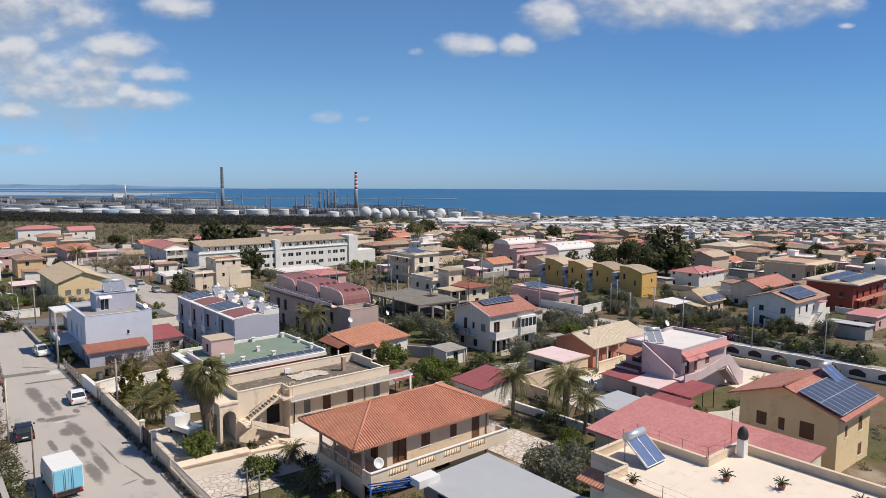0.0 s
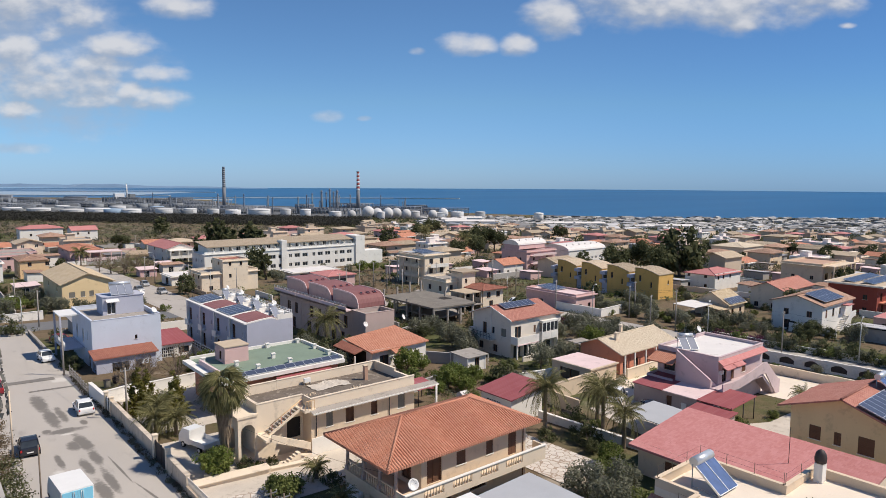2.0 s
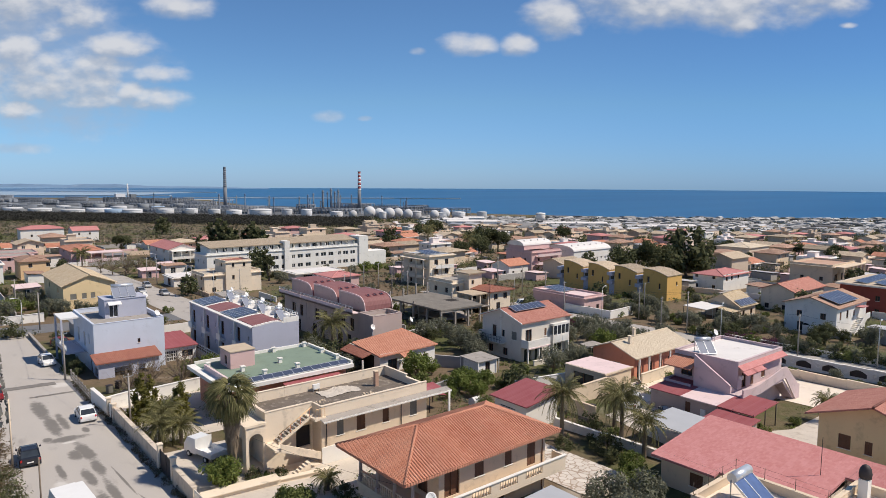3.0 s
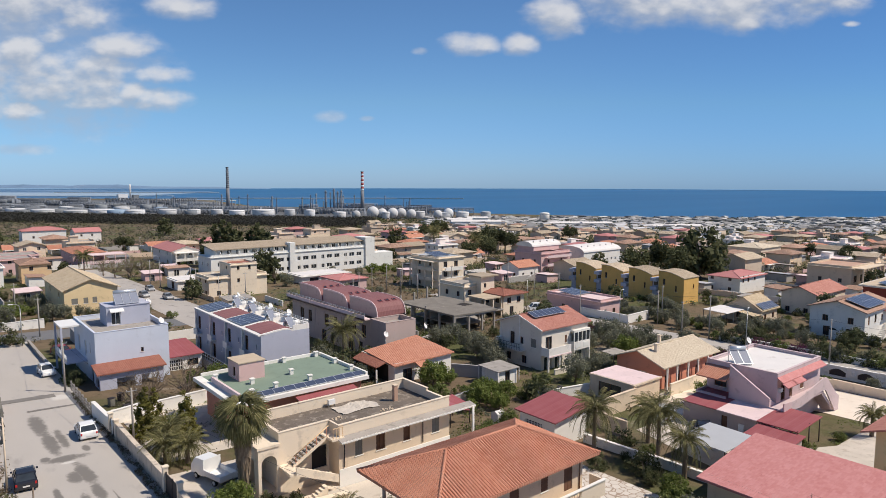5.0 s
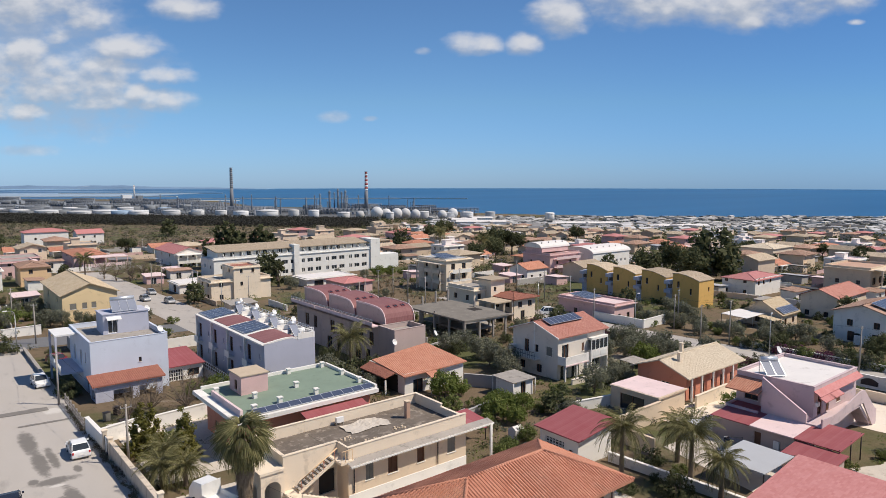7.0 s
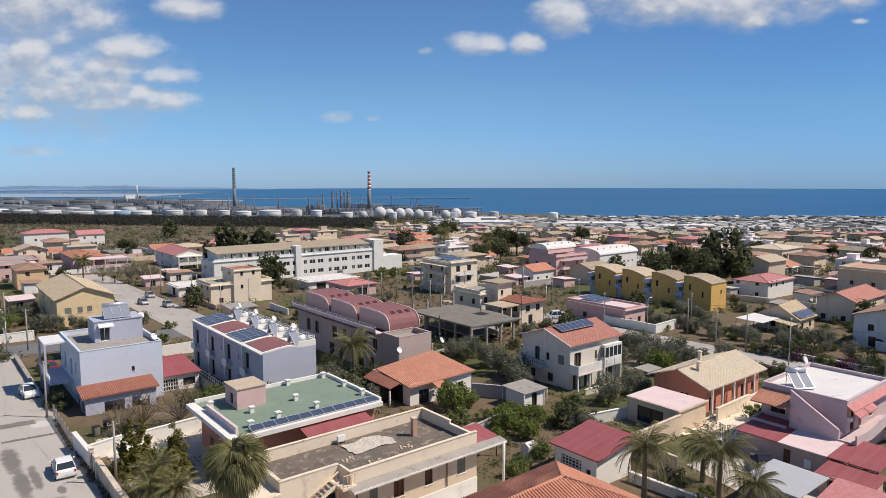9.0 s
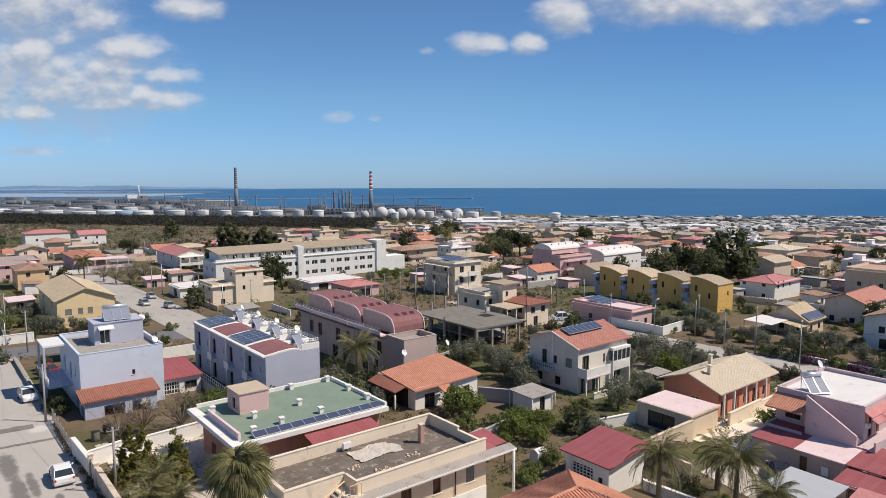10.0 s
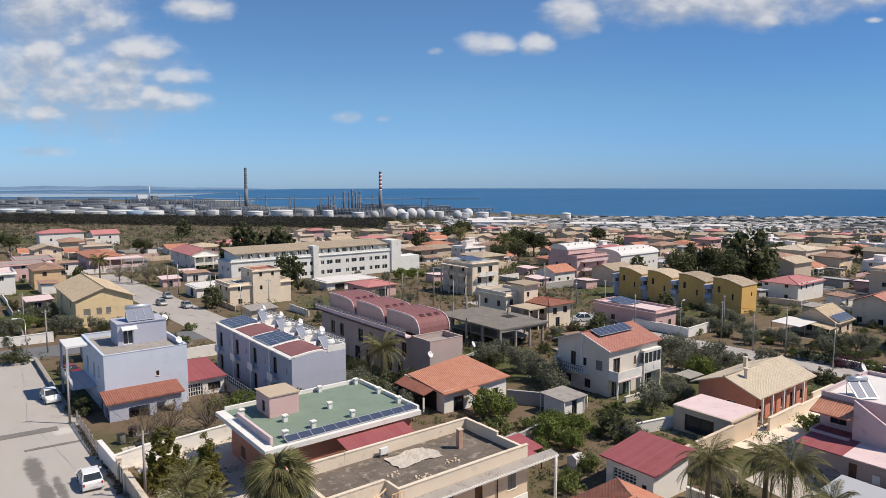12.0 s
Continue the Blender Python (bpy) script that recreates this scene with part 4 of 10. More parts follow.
def frond_mesh(length, droop, mat, leaflets=36, fan=False, seed=0):
    """One palm leaf along +x from the origin, arching down: a stalk with blades on both sides, or a fan of blades."""
    bm = bmesh.new()
    rng = random.Random(seed)

    def spine(t):
        return Vector((length * t * (1 - 0.25 * droop * t * t), 0, length * (0.32 * t - droop * t * t)))

    if fan:
        tip = spine(0.6)
        tube(bm, (0, 0, 0), tip, 0.025, 0.015, 4, False)
        for i in range(16):
            a = radians(-85 + 170 * i / 15)
            d = Vector((math.cos(a) * 0.8, math.sin(a) * 0.75, -0.45 - 0.45 * abs(math.sin(a)))) * length * 0.55
            w = Vector((-math.sin(a), math.cos(a), 0)) * 0.065
            mid = tip + d * 0.62 + Vector((0, 0, length * 0.05))
            end = mid + d * 0.30 + Vector((0, 0, -length * (0.22 + 0.3 * rng.random())))
            quad(bm, tip, mid - w, mid + w * 0.9, tip + w * 0.1)
            quad(bm, mid - w, end - w * 0.1, end + w * 0.1, mid + w * 0.9)
    else:
        pts = [spine(i / 8) for i in range(9)]
        for a, b in zip(pts, pts[1:]):
            tube(bm, a, b, 0.03, 0.02, 4, False)
        for i in range(leaflets):
            t = 0.12 + 0.88 * i / leaflets
            p, q = spine(t), spine(min(1, t + 0.05))
            along = (q - p).normalized() if (q - p).length > 0 else Vector((1, 0, 0))
            ll = length * 0.24 * (1 - 0.6 * abs(t - 0.45))
            for s in (-1, 1):
                d = (Vector((0, s * 0.8, 0)) + along * 0.55 + Vector((0, 0, -0.55 - 0.7 * rng.random()))).normalized() * ll * rng.uniform(0.85, 1.2)
                w = along * 0.026 * length / 2
                quad(bm, p - w, p + d * 0.5 - w * 0.4, p + d, p + d * 0.5 + w)
    return mesh_of("frond", bm, mat)


def make_palm(label, x, y, h, length, n, fan=False, skirt=False, seed=0, lean=0.0, trunk_r=0.24):
    rng = random.Random(seed)
    t = thing("palm_tree", label, "palm tree", x, y, ground_at(x, y), group="palm trees")
    bm = bmesh.new()
    steps = 14
    prof = []
    for i in range(steps + 1):
        k = i / steps
        prof += [(trunk_r * (1.25 - 0.45 * k) * (1.0 if i % 2 else 1.1), -0.3 + (h + 0.3) * k)]
    lathe(bm, prof + [(0.05, h + 0.12)], 10)
    part("trunk", bm, M["bark"], t)
    if skirt:
        bm = bmesh.new()
        for i in range(1100):
            a, z = rng.uniform(0, 6.283), h * (0.40 + 0.60 * rng.random() ** 0.75)
            r = (0.32 + 0.80 * max(0.0, z / h - 0.4) ** 1.1) * rng.uniform(0.75, 1.15)
            p = Vector((r * math.cos(a), r * math.sin(a), z))
            s = Vector((-math.sin(a), math.cos(a), 0)) * rng.uniform(0.03, 0.09)
            quad(bm, p - s, p + s, p + s * 0.6 + Vector((0.1 * math.cos(a), 0.1 * math.sin(a), -0.9)), p - s * 0.6 + Vector((0.1 * math.cos(a), 0.1 * math.sin(a), -1.0)))
        part("dry_skirt", bm, M["thatch"], t, "hanging skirt of dry brown fronds")
    kinds = [frond_mesh(length * k, d, M["leaf_palm"], fan=fan, seed=seed + j) for j, (k, d) in enumerate(((1.0, 0.6), (1.0, 0.95), (0.92, 1.3)))]
    for i in range(n):
        k = i / n
        f = obj("frond", kinds[min(2, int(k * 3))], t)
        f.location = (0, 0, h)
        f.rotation_euler = (rng.uniform(-0.2, 0.2), -radians(62 - 78 * k + rng.uniform(-10, 10)) if not fan else -radians(78 - 108 * k + rng.uniform(-10, 10)), i * 2.39996 + rng.uniform(-0.2, 0.2))
    return t


# ---- ground, sea and roads ----
OCC = []


def keep(x0, x1, y0, y1):
    OCC.append((x0, x1, y0, y1))


def free(x, y, r):
    return not any(a - r < x < b + r and c - r < y < d + r for a, b, c, d in OCC)


def spot(d, a):
    """A place d metres ahead on the bearing a (metres aside per metre ahead)."""
    p = FWD * d + RIGHT * (a * d)
    return p.x, p.y


def coast(a):
    """Distance of the shoreline on a bearing."""
    return float(np.interp(a, [-1.5, -0.42, -0.36, -0.30, -0.10, 0.05, 0.30, 0.70, 1.5], [2150, 2050, 1900, 1480, 1420, 1190, 1085, 1070, 1050]))


def build_ground():
    ds = sorted({*range(-1500, 0, 250), *range(0, 1000, 40), *range(1000, 2200, 15), *range(2200, 2600, 100)})
    cs = list(range(-2400, 2401, 40))
    verts, faces = [], []
    for d in ds:
        for c in cs:
            p = FWD * d + RIGHT * c
            z = ground_at(p.x, p.y)
            if d > 200:
                z = max(-39.0, z - 4.5 * min(1.0, max(0.0, (d - coast(c / d)) / 50 + 0.3)))
            verts.append((p.x, p.y, z))
    n = len(cs)
    for i in range(len(ds) - 1):
        for j in range(n - 1):
            a = i * n + j
            faces.append((a, a + 1, a + n + 1, a + n))
    me = bpy.data.meshes.new("ground")
    me.from_pydata(verts, [], faces)
    me.materials.append(M["ground"])
    tagged(new("ground", me), "gently sloping dry soil and grass down to the shore", "ground", kind="structure")


def build_sea():
    ring = [spot(300, -1.6), spot(300, 1.6)]
    pts = [(x, y, -35.0) for x, y in ring]
    for i in range(41):
        a = radians(60 - 120 * i / 40)
        p = FWD * (4850 * math.cos(a)) + RIGHT * (4850 * math.sin(a))
        pts.append((p.x, p.y, -35.0))
    me = bpy.data.meshes.new("sea")
    me.from_pydata(pts, [], [tuple(range(len(pts)))])
    me.materials.append(M["sea"])
    tagged(new("sea", me), "deep blue calm sea reaching the horizon", "sea", kind="structure")


def strip(name, label, pts, width, z, mat, height=1.5, category="breakwater"):
    bm = bmesh.new()
    P = [Vector((*p, 0)) for p in pts]
    for a, b in zip(P, P[1:]):
        s = Vector((-(b - a).y, (b - a).x, 0)).normalized() * width / 2
        slab_from(bm, [a - s + Vector((0, 0, z)), b - s + Vector((0, 0, z)), b + s + Vector((0, 0, z)), a + s + Vector((0, 0, z))], height)
    ob = new(name, mesh_of(name, bm, M[mat]))
    return tagged(ob, label, category, kind="structure")


def far_ridge(name, label, a0, a1, d, peak, depth, seed):
    """A low coast across the bay."""
    bm = bmesh.new()
    n = 60
    prev = None
    for i in range(n + 1):
        k = i / n
        a = a0 + (a1 - a0) * k
        h = peak * min(1.0, 4 * (1 - k), 8 * k + 0.5) * (0.75 + 0.5 * noise.noise(Vector((k * 7, seed, 0))) + 0.2 * noise.noise(Vector((k * 30, seed, 1))))
        p, q = spot(d, a), spot(d + depth, a)
        row = [bm.verts.new((*p, -35.2)), bm.verts.new((*spot(d + depth * 0.5, a), -35 + max(0.5, h))), bm.verts.new((*q, -35.2))]
        if prev:
            for j in (0, 1):
                bm.faces.new((prev[j], row[j], row[j + 1], prev[j + 1]))
        prev = row
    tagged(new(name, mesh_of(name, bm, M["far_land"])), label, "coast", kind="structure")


build_ground()
build_sea()
far_ridge("backdrop_coast", "low coast across the bay in haze-blue colour", -1.0, -0.27, 4350, 26, 350, 3)
far_ridge("backdrop_coast_near", "flat salt shore across the bay in haze-blue colour", -1.0, -0.36, 3300, 5, 200, 8)
strip("breakwater", "long pale stone breakwater out in the bay", [spot(2118, -0.40), spot(2118, -0.296), spot(2160, -0.08), spot(2140, 0.02)], 16, -32.6, "quay", 4)
strip("jetty", "pale jetty running across the bay", [spot(2950, -0.60), spot(3000, -0.35)], 14, -32.5, "quay", 4)
strip("beach", "bright sandy spit at the harbour", [spot(1960, -0.44), spot(1900, -0.33)], 40, -33.4, "quay", 4)
strip("water_shallows", "pale blue-grey water of a lagoon", [spot(2750, -0.95), spot(2700, -0.43)], 620, -34.7, "pale_water", 0.2, "water")
strip("lagoon_edge", "pale salt pan bank", [spot(2350, -0.80), spot(2400, -0.42)], 20, -33.0, "quay", 4)

patch("ground_works", "dark bare ground of the refinery", [spot(1030, -0.9), spot(1000, -0.05), spot(1180, 0.0), spot(1380, -0.12), spot(1440, -0.31), spot(1850, -0.38), spot(1980, -0.9)], "works_floor", 0.25, "ground")
# main street with its patches, the cross street, the far street and the lane between gardens
ROAD_W, ROAD_E = 5.6, 16.4
for name, label, a, b, c, d, mat, lift in (
    ("road", "wide pale worn asphalt street with tar stains", ROAD_W, ROAD_E, -40, 142, "street", 0.03),
    ("road_cross", "darker asphalt cross street", -60, 48, 142, 151, "asphalt_dark", 0.034),
    ("road_far", "pale asphalt street running away between houses", 43.5, 53.5, 128, 262, "asphalt", 0.038),
    ("road_lane", "pale concrete lane between garden walls", 109.6, 116.5, -20, 150, "asphalt", 0.03),
    ("road_side", "pale side lane", 116.5, 260, 116, 121, "asphalt", 0.034),
    ("road_back", "pale lane behind the gardens", 48, 110, 131, 137, "asphalt", 0.032),
):
    patch(name, label, [(a, c), (b, c), (b, d), (a, d)], mat, lift, "road")
    keep(a, b, c, d)
for i, (x0, x1, y0, w) in enumerate(((5.8, 14.9, 103.5, 1.7), (11.3, 16.2, 98.4, 0.6))):
    # filled trenches across the street
    pts = [(x0 + (x1 - x0) * k / 12, y0 + 0.08 * noise.noise(Vector((k * 0.9, i, 0)))) for k in range(13)]
    pts += [(x, y + w * (0.9 + 0.2 * noise.noise(Vector((x, i, 5))))) for x, y in pts[::-1]]
    patch("road_patch", "darker filled trench across the street", pts, "patch", 0.066 + 0.003 * i, "road")
patch("pavement", "dusty verge with weeds beside the street", [(16.4, -20), (17.2, -20), (17.2, 142), (16.4, 142)], "asphalt", 0.034)
patch("yard", "pale concrete yard beside a flat-roofed house", [(17.4, 52), (29, 52), (29, 71), (17.4, 71)], "yard", 0.05)
patch("yard", "patterned stone paving in a garden", [(17.6, 50), (24, 50), (24, 55.5), (17.6, 55.5)], "paving", 0.07)
patch("yard", "pale patterned driveway", [(43.5, 40), (50, 40), (50, 57), (43.5, 57)], "paving", 0.06)
patch("yard", "pale concrete apron before a flat-roofed house", [(29, 53.5), (46, 53.5), (46, 59.5), (29, 59.5)], "yard", 0.055)
patch("yard", "cream paved yard", [(70, 51), (98, 51), (98, 59), (70, 59)], "cream_floor", 0.05)
patch("yard", "cream paved drive", [(86, 33), (98, 33), (98, 51), (86, 51)], "cream_floor", 0.045)
patch("yard", "pale yard of a bungalow", [(19, 74), (33, 74), (33, 94), (19, 94)], "yard", 0.05)
keep(17.4, 29, 52, 71)


def named(label, x0, x1, y0, y1, *a, **k):
    keep(x0, x1, y0, y1)
    return house(label, x0, x1, y0, y1, *a, **k)


def row_of(start, step, n, sill, w, h, style):
    return [(start + i * step, sill, w, h, style) for i in range(n)]


# ---- the houses by the street ----
def orange_villa():
    """Two-storey villa: hip roof over a loggia, balcony with panels of balusters."""
    x0, y0, top = 28.0, 43.5, 3.75
    keep(26, 44, 41, 53)
    h, X, Y, H = house("sand-coloured villa with a terracotta hip roof and long balcony", 30.2, 41.9, 43.6, 51.0, top, "sand", "none", "tile", {
        "S": [(1.3, 2.75, 1.5, 2.2, "door"), (4.1, 3.5, 1.0, 1.15, "brown"), (7.3, 3.5, 0.8, 1.2, "brown"), (10.0, 2.75, 1.0, 2.2, "brown"), (2.5, 0.2, 1.1, 1.9, "dark"), (6.0, 0.9, 1.8, 1.1, "dark")],
        "W": [(2.0, 2.75, 1.3, 2.2, "door"), (5.0, 2.75, 1.3, 2.2, "brown")]}, name="villa")
    roof, (A, B, C, D, r0, r1) = hip_roof(h, 11.7 + 2.9, Y, H + 0.1, 1.85, M["tile"], 0.95, 0.2, x_off=-2.9, caps=True)
    # half-round tile courses that stand proud of the roof planes
    bm = bmesh.new()
    for p, q, s, t in ((A, B, r0, r1), (B, C, r1, r1), (C, D, r1, r0), (D, A, r0, r0)):
        along = (q - p).normalized()
        up = (s - p) - along * (s - p).dot(along)
        L1, L2, LL = (s - p).dot(along), (t - p).dot(along), (q - p).length
        n = int(LL / 0.25)
        for i in range(1, n):
            u = i * LL / n
            k = min(1.0, u / max(L1, 1e-3), (LL - u) / max(LL - L2, 1e-3))
            if k > 0.04:
                a, b = p + along * u, p + along * u + up * k
                nrm = along.cross(up).normalized()
                tube(bm, a + nrm * 0.0, b + nrm * 0.0, 0.075, 0.075, 6, False)
    slope_uv(bm)
    tagged(part("tile_course", bm, M["tile"], h, "rows of curved terracotta tiles"), kind="stuff")
    # loggia: raised floor, columns and balustrade on the west side
    fl = H - 2.95
    part("loggia_floor", boxes((-2.5, 0, -0.0, Y, fl - 0.25, fl), (-2.4, -2.2, 0.1, Y - 0.1, 0, fl - 0.25)), M["sand"], h)
    for y in (0.2, 2.4, 4.7, Y - 0.25):
        bm = bmesh.new()
        box(bm, -2.45, -2.1, y - 0.17, y + 0.17, fl, fl + 0.35)
        lathe(bm, [(0.15, fl + 0.35), (0.13, fl + 1.6), (0.12, fl + 2.4), (0.2, fl + 2.5), (0.2, H)], 10, -2.27, y)
        part("column", bm, M["taupe"], h)
    for a, b in ((0.4, 2.2), (2.6, 4.5), (4.9, Y - 0.45)):
        for i in range(int((b - a) / 0.25)):
            bm = bmesh.new()
            lathe(bm, [(0.05, fl), (0.07, fl + 0.25), (0.035, fl + 0.5), (0.06, fl + 0.8)], 6, -2.3, a + 0.1 + i * 0.25)
            part("baluster", bm, M["sand"], h)
        part("balustrade_rail", boxes((-2.4, -2.2, a, b, fl + 0.8, fl + 0.92)), M["sand"], h)
    # long balcony on the south side
    bw = 1.35
    part("balcony_floor", boxes((-2.5, X + 0.9, -bw, -0.003, fl - 0.25, fl)), M["sand"], h)
    solid = [(-2.6, -0.9), (1.1, 2.0), (4.0, 4.9), (6.9, 7.8), (9.8, X + 1.0)]
    gaps = [(-0.9, 1.1), (2.0, 4.0), (4.9, 6.9), (7.8, 9.8)]
    for a, b in solid:
        part("balcony_parapet", boxes((a, b, -bw - 0.12, -bw, fl - 0.3, fl + 0.95)), M["cream"], h)
    for a, b in gaps:
        part("balustrade_base", boxes((a, b, -bw - 0.12, -bw, fl - 0.3, fl + 0.22)), M["cream"], h)
        part("balustrade_rail", boxes((a, b, -bw - 0.12, -bw, fl + 0.83, fl + 0.95)), M["cream"], h)
        for i in range(7):
            bm = bmesh.new()
            lathe(bm, [(0.05, fl + 0.22), (0.075, fl + 0.38), (0.035, fl + 0.6), (0.06, fl + 0.83)], 6, a + (b - a) * (i + 0.5) / 7, -bw - 0.06)
            part("baluster", bm, M["cream"], h)
    part("balcony_coping", boxes((-2.65, X + 1.05, -bw - 0.2, -bw + 0.06, fl + 0.95, fl + 1.03)), M["white"], h)
    for a, b, e in ((X + 0.88, X + 1.0, 0.0), (-2.6, -2.48, -0.2)):
        part("balcony_end", boxes((a, b, -bw + 0.003, e, fl - 0.3, fl + 0.95)), M["cream"], h)
    bm = bmesh.new()
    tube(bm, (11.3, -0.06, 0), (11.3, -0.06, H), 0.05, n=6)
    part("downpipe", bm, M["shutter"], h)
    d = dish(28.6, 42.6, h.location.z + fl + 0.6, -10, 0.9)




def flat_house():
    """Cream house with a parapet roof, an arched porch and outside stairs to the roof."""
    keep(22.5, 45, 57.5, 68)
    zt = 4.15
    h, X, Y, H = house("cream flat-roofed house with a stained roof deck", 29.3, 41.6, 59.6, 67.2, zt - 0.95, "sand", "none", "deck", {
        "S": [(2.0, 2.95, 0.75, 1.45, "green"), (4.3, 2.85, 1.0, 1.5, "shut"), (7.2, 2.95, 0.8, 1.45, "shut"), (10.6, 2.9, 0.9, 1.5, "green")]}, name="flat_roofed_house")
    H += 0.95
    flat_roof(h, X, Y, H - 0.95, 0.95, M["cream"], M["deck"], sides="SN")
    part("parapet", boxes((X - 0.2, X - 0.004, 3.4, Y - 0.2, H - 0.97, H), (X - 0.24, X + 0.04, 3.36, Y - 0.24, H, H + 0.06)), M["cream"], h)
    part("low_parapet", boxes((X - 0.2, X - 0.004, 0.2, 3.4, H - 0.97, H - 0.3), (X - 0.24, X + 0.04, 0.24, 3.357, H - 0.3, H - 0.24)), M["cream"], h)
    part("notch_parapet", boxes((0.004, 0.2, 0.24, 1.66, H - 0.97, H)), M["cream"], h)
    part("eave", boxes((-0.2, X + 2.6, -0.8, -0.003, H - 1.35, H - 1.15)), M["cream"], h)
    bm = bmesh.new()
    slab_from(bm, [(-0.25, -0.88, H - 1.17), (X + 2.65, -0.88, H - 1.17), (X + 2.65, -0.004, H - 0.98), (-0.25, -0.004, H - 0.98)], 0.06)
    part("sloping_eave", bm, M["concrete"], h, "weathered sloping top of the eave")
    bm = bmesh.new()
    pr = [(-0.25, H - 1.16), (X + 2.65, H - 1.16)]
    n = int((X + 2.9) / 0.16)
    for i in range(n, 0, -1):
        u = -0.25 + (X + 2.9) * i / n
        pr += [(u, H - 1.26), (u - 0.08, H - 1.34)]
    prism(bm, pr + [(-0.25, H - 1.26)], -0.94, -0.885, "y")
    part("scalloped_edge", bm, M["white"], h, "small scalloped edge of the eave")
    part("plinth", boxes((0.01, X, -0.08, -0.004, 0, 2.55)), M["white"], h)
    for x in (0.5, 9.0):
        bm = bmesh.new()
        tube(bm, (x, -0.08, 2.7), (x, -0.08, H - 1.0), 0.05, n=6)
        part("downpipe", bm, M["iron"], h)
    # west part of the same roof, set back behind the outside stairs
    W0, W1, YB = -4.7, -0.003, 1.7
    bm = bmesh.new()
    panel(bm, (W0, YB, 0), (1, 0, 0), (0, -1, 0), W1 - W0, H, [(3.0, 4.5, 2.4, 4.4)])
    panel(bm, (W0, YB, 0), (0, 1, 0), (-1, 0, 0), Y - YB, H, [(3.0, 4.2, 3.2, 4.6)])
    part("wing_wall", bm, M["cream"], h)
    # dark panel stands in for the shade of the recess behind the stairs
    part("recess_door", boxes((W0 + 3.0, W0 + 4.5, YB + 0.2, YB + 0.24, 2.4, 4.4)), M["dark"], h)
    flat_roof(h, W1 - W0, Y - YB, H - 0.95, 0.95, M["cream"], M["deck"], x_off=W0, y_off=YB, sides="SNW")
    # arched porch at the corner
    segs = 12
    P0, P1, PY, top = W0 - 1.9, W0 - 0.004, YB - 0.2, H - 0.95
    ax0, ax1, az = P0 + 0.28, P1 - 0.28, top - 1.35
    m, r = (ax0 + ax1) / 2, (ax1 - ax0) / 2
    bm = bmesh.new()
    for i in range(segs):
        t0, t1 = math.pi * i / segs, math.pi * (i + 1) / segs
        p, q = (m - r * math.cos(t0), az + r * math.sin(t0)), (m - r * math.cos(t1), az + r * math.sin(t1))
        quad(bm, (p[0], PY, p[1]), (q[0], PY, q[1]), (q[0], PY, top), (p[0], PY, top))
        quad(bm, (p[0], PY + 0.3, p[1]), (q[0], PY + 0.3, q[1]), (q[0], PY, q[1]), (p[0], PY, p[1]))
    box(bm, P0, ax0, PY, PY + 0.3, 0, top)
    box(bm, ax1, P1, PY, PY + 0.3, 0, top)
    panel(bm, (P0, PY + 0.3, 0), (0, 1, 0), (-1, 0, 0), 3.4, top, [(0.5, 2.6, 1.4, 4.4)], 0.25)
    part("porch_arch", bm, M["cream"], h, "plastered arch of the corner porch")
    part("porch_roof_slab", boxes((P0 - 0.1, P1, PY - 0.1, PY + 3.7, top, top + 0.2)), M["cream"], h)
    part("porch_floor", boxes((P0 + 0.01, P1, PY + 0.01, PY + 3.6, 0, 1.5)), M["sand"], h)
    part("porch_back_wall", boxes((P0 + 0.01, P1, PY + 3.6, PY + 3.75, 0, top)), M["sand"], h)
    # yard terrace under the stairs, then the flights
    part("stair_terrace", boxes((P0, W1, PY - 1.6, PY - 0.004, 0, 1.15)), M["cream_floor"], h)
    for i in range(10):
        x = W0 + 0.9 + 0.32 * i
        part("upper_step", boxes((x - 0.03, x + 0.30, YB - 0.98, YB - 0.1, 3.75 + 0.175 * (i + 1) - 0.06, 3.75 + 0.175 * (i + 1))), M["concrete"], h)
        z = 3.95 + 0.175 * i
        if i % 3 == 0:
            bm = bmesh.new()
            tube(bm, (x + 0.1, YB - 1.05, z - 0.25), (x + 0.1, YB - 1.05, z + 0.75), 0.03, n=6)
            part("baluster", bm, M["terracotta"], h)
    bm = bmesh.new()
    tube(bm, (W0 + 0.8, YB - 1.05, 4.6), (W0 + 4.1, YB - 1.05, 6.45), 0.05, n=6)
    part("handrail", bm, M["orange_wall"], h)
    for y in (YB - 1.08, YB - 0.08):
        bm = bmesh.new()
        slab_from(bm, [(W0 + 0.75, y, 3.85), (W0 + 4.15, y, 5.72), (W0 + 4.15, y + 0.08, 5.72), (W0 + 0.75, y + 0.08, 3.85)], 0.28)
        part("stringer", bm, M["cream"], h)
    part("landing", boxes((W0 - 0.1, W0 + 0.9, YB - 2.2, YB - 0.004, 3.5, 3.7)), M["cream"], h)
    for i in range(9):
        x = W0 + 0.9 + 0.36 * i
        part("lower_step", boxes((x, x + 0.36, YB - 2.2, YB - 1.15, 3.6 - 0.15 * (i + 1) - 0.25, 3.6 - 0.15 * i)), M["cream"], h)
    bm = bmesh.new()
    slab_from(bm, [(W0 + 0.4, YB - 2.34, 4.2), (W0 + 4.3, YB - 2.34, 2.5), (W0 + 4.3, YB - 2.2, 2.5), (W0 + 0.4, YB - 2.2, 4.2)], 0.7)
    part("stair_string", bm, M["cream"], h)
    for i in range(6):
        x = W0 + 1.1 + 0.3 * i
        part("bottom_step", boxes((x, x + 0.3, YB - 2.95, YB - 2.36, 0.6, 1.15 + 0.16 * (i + 1))), M["cream"], h)
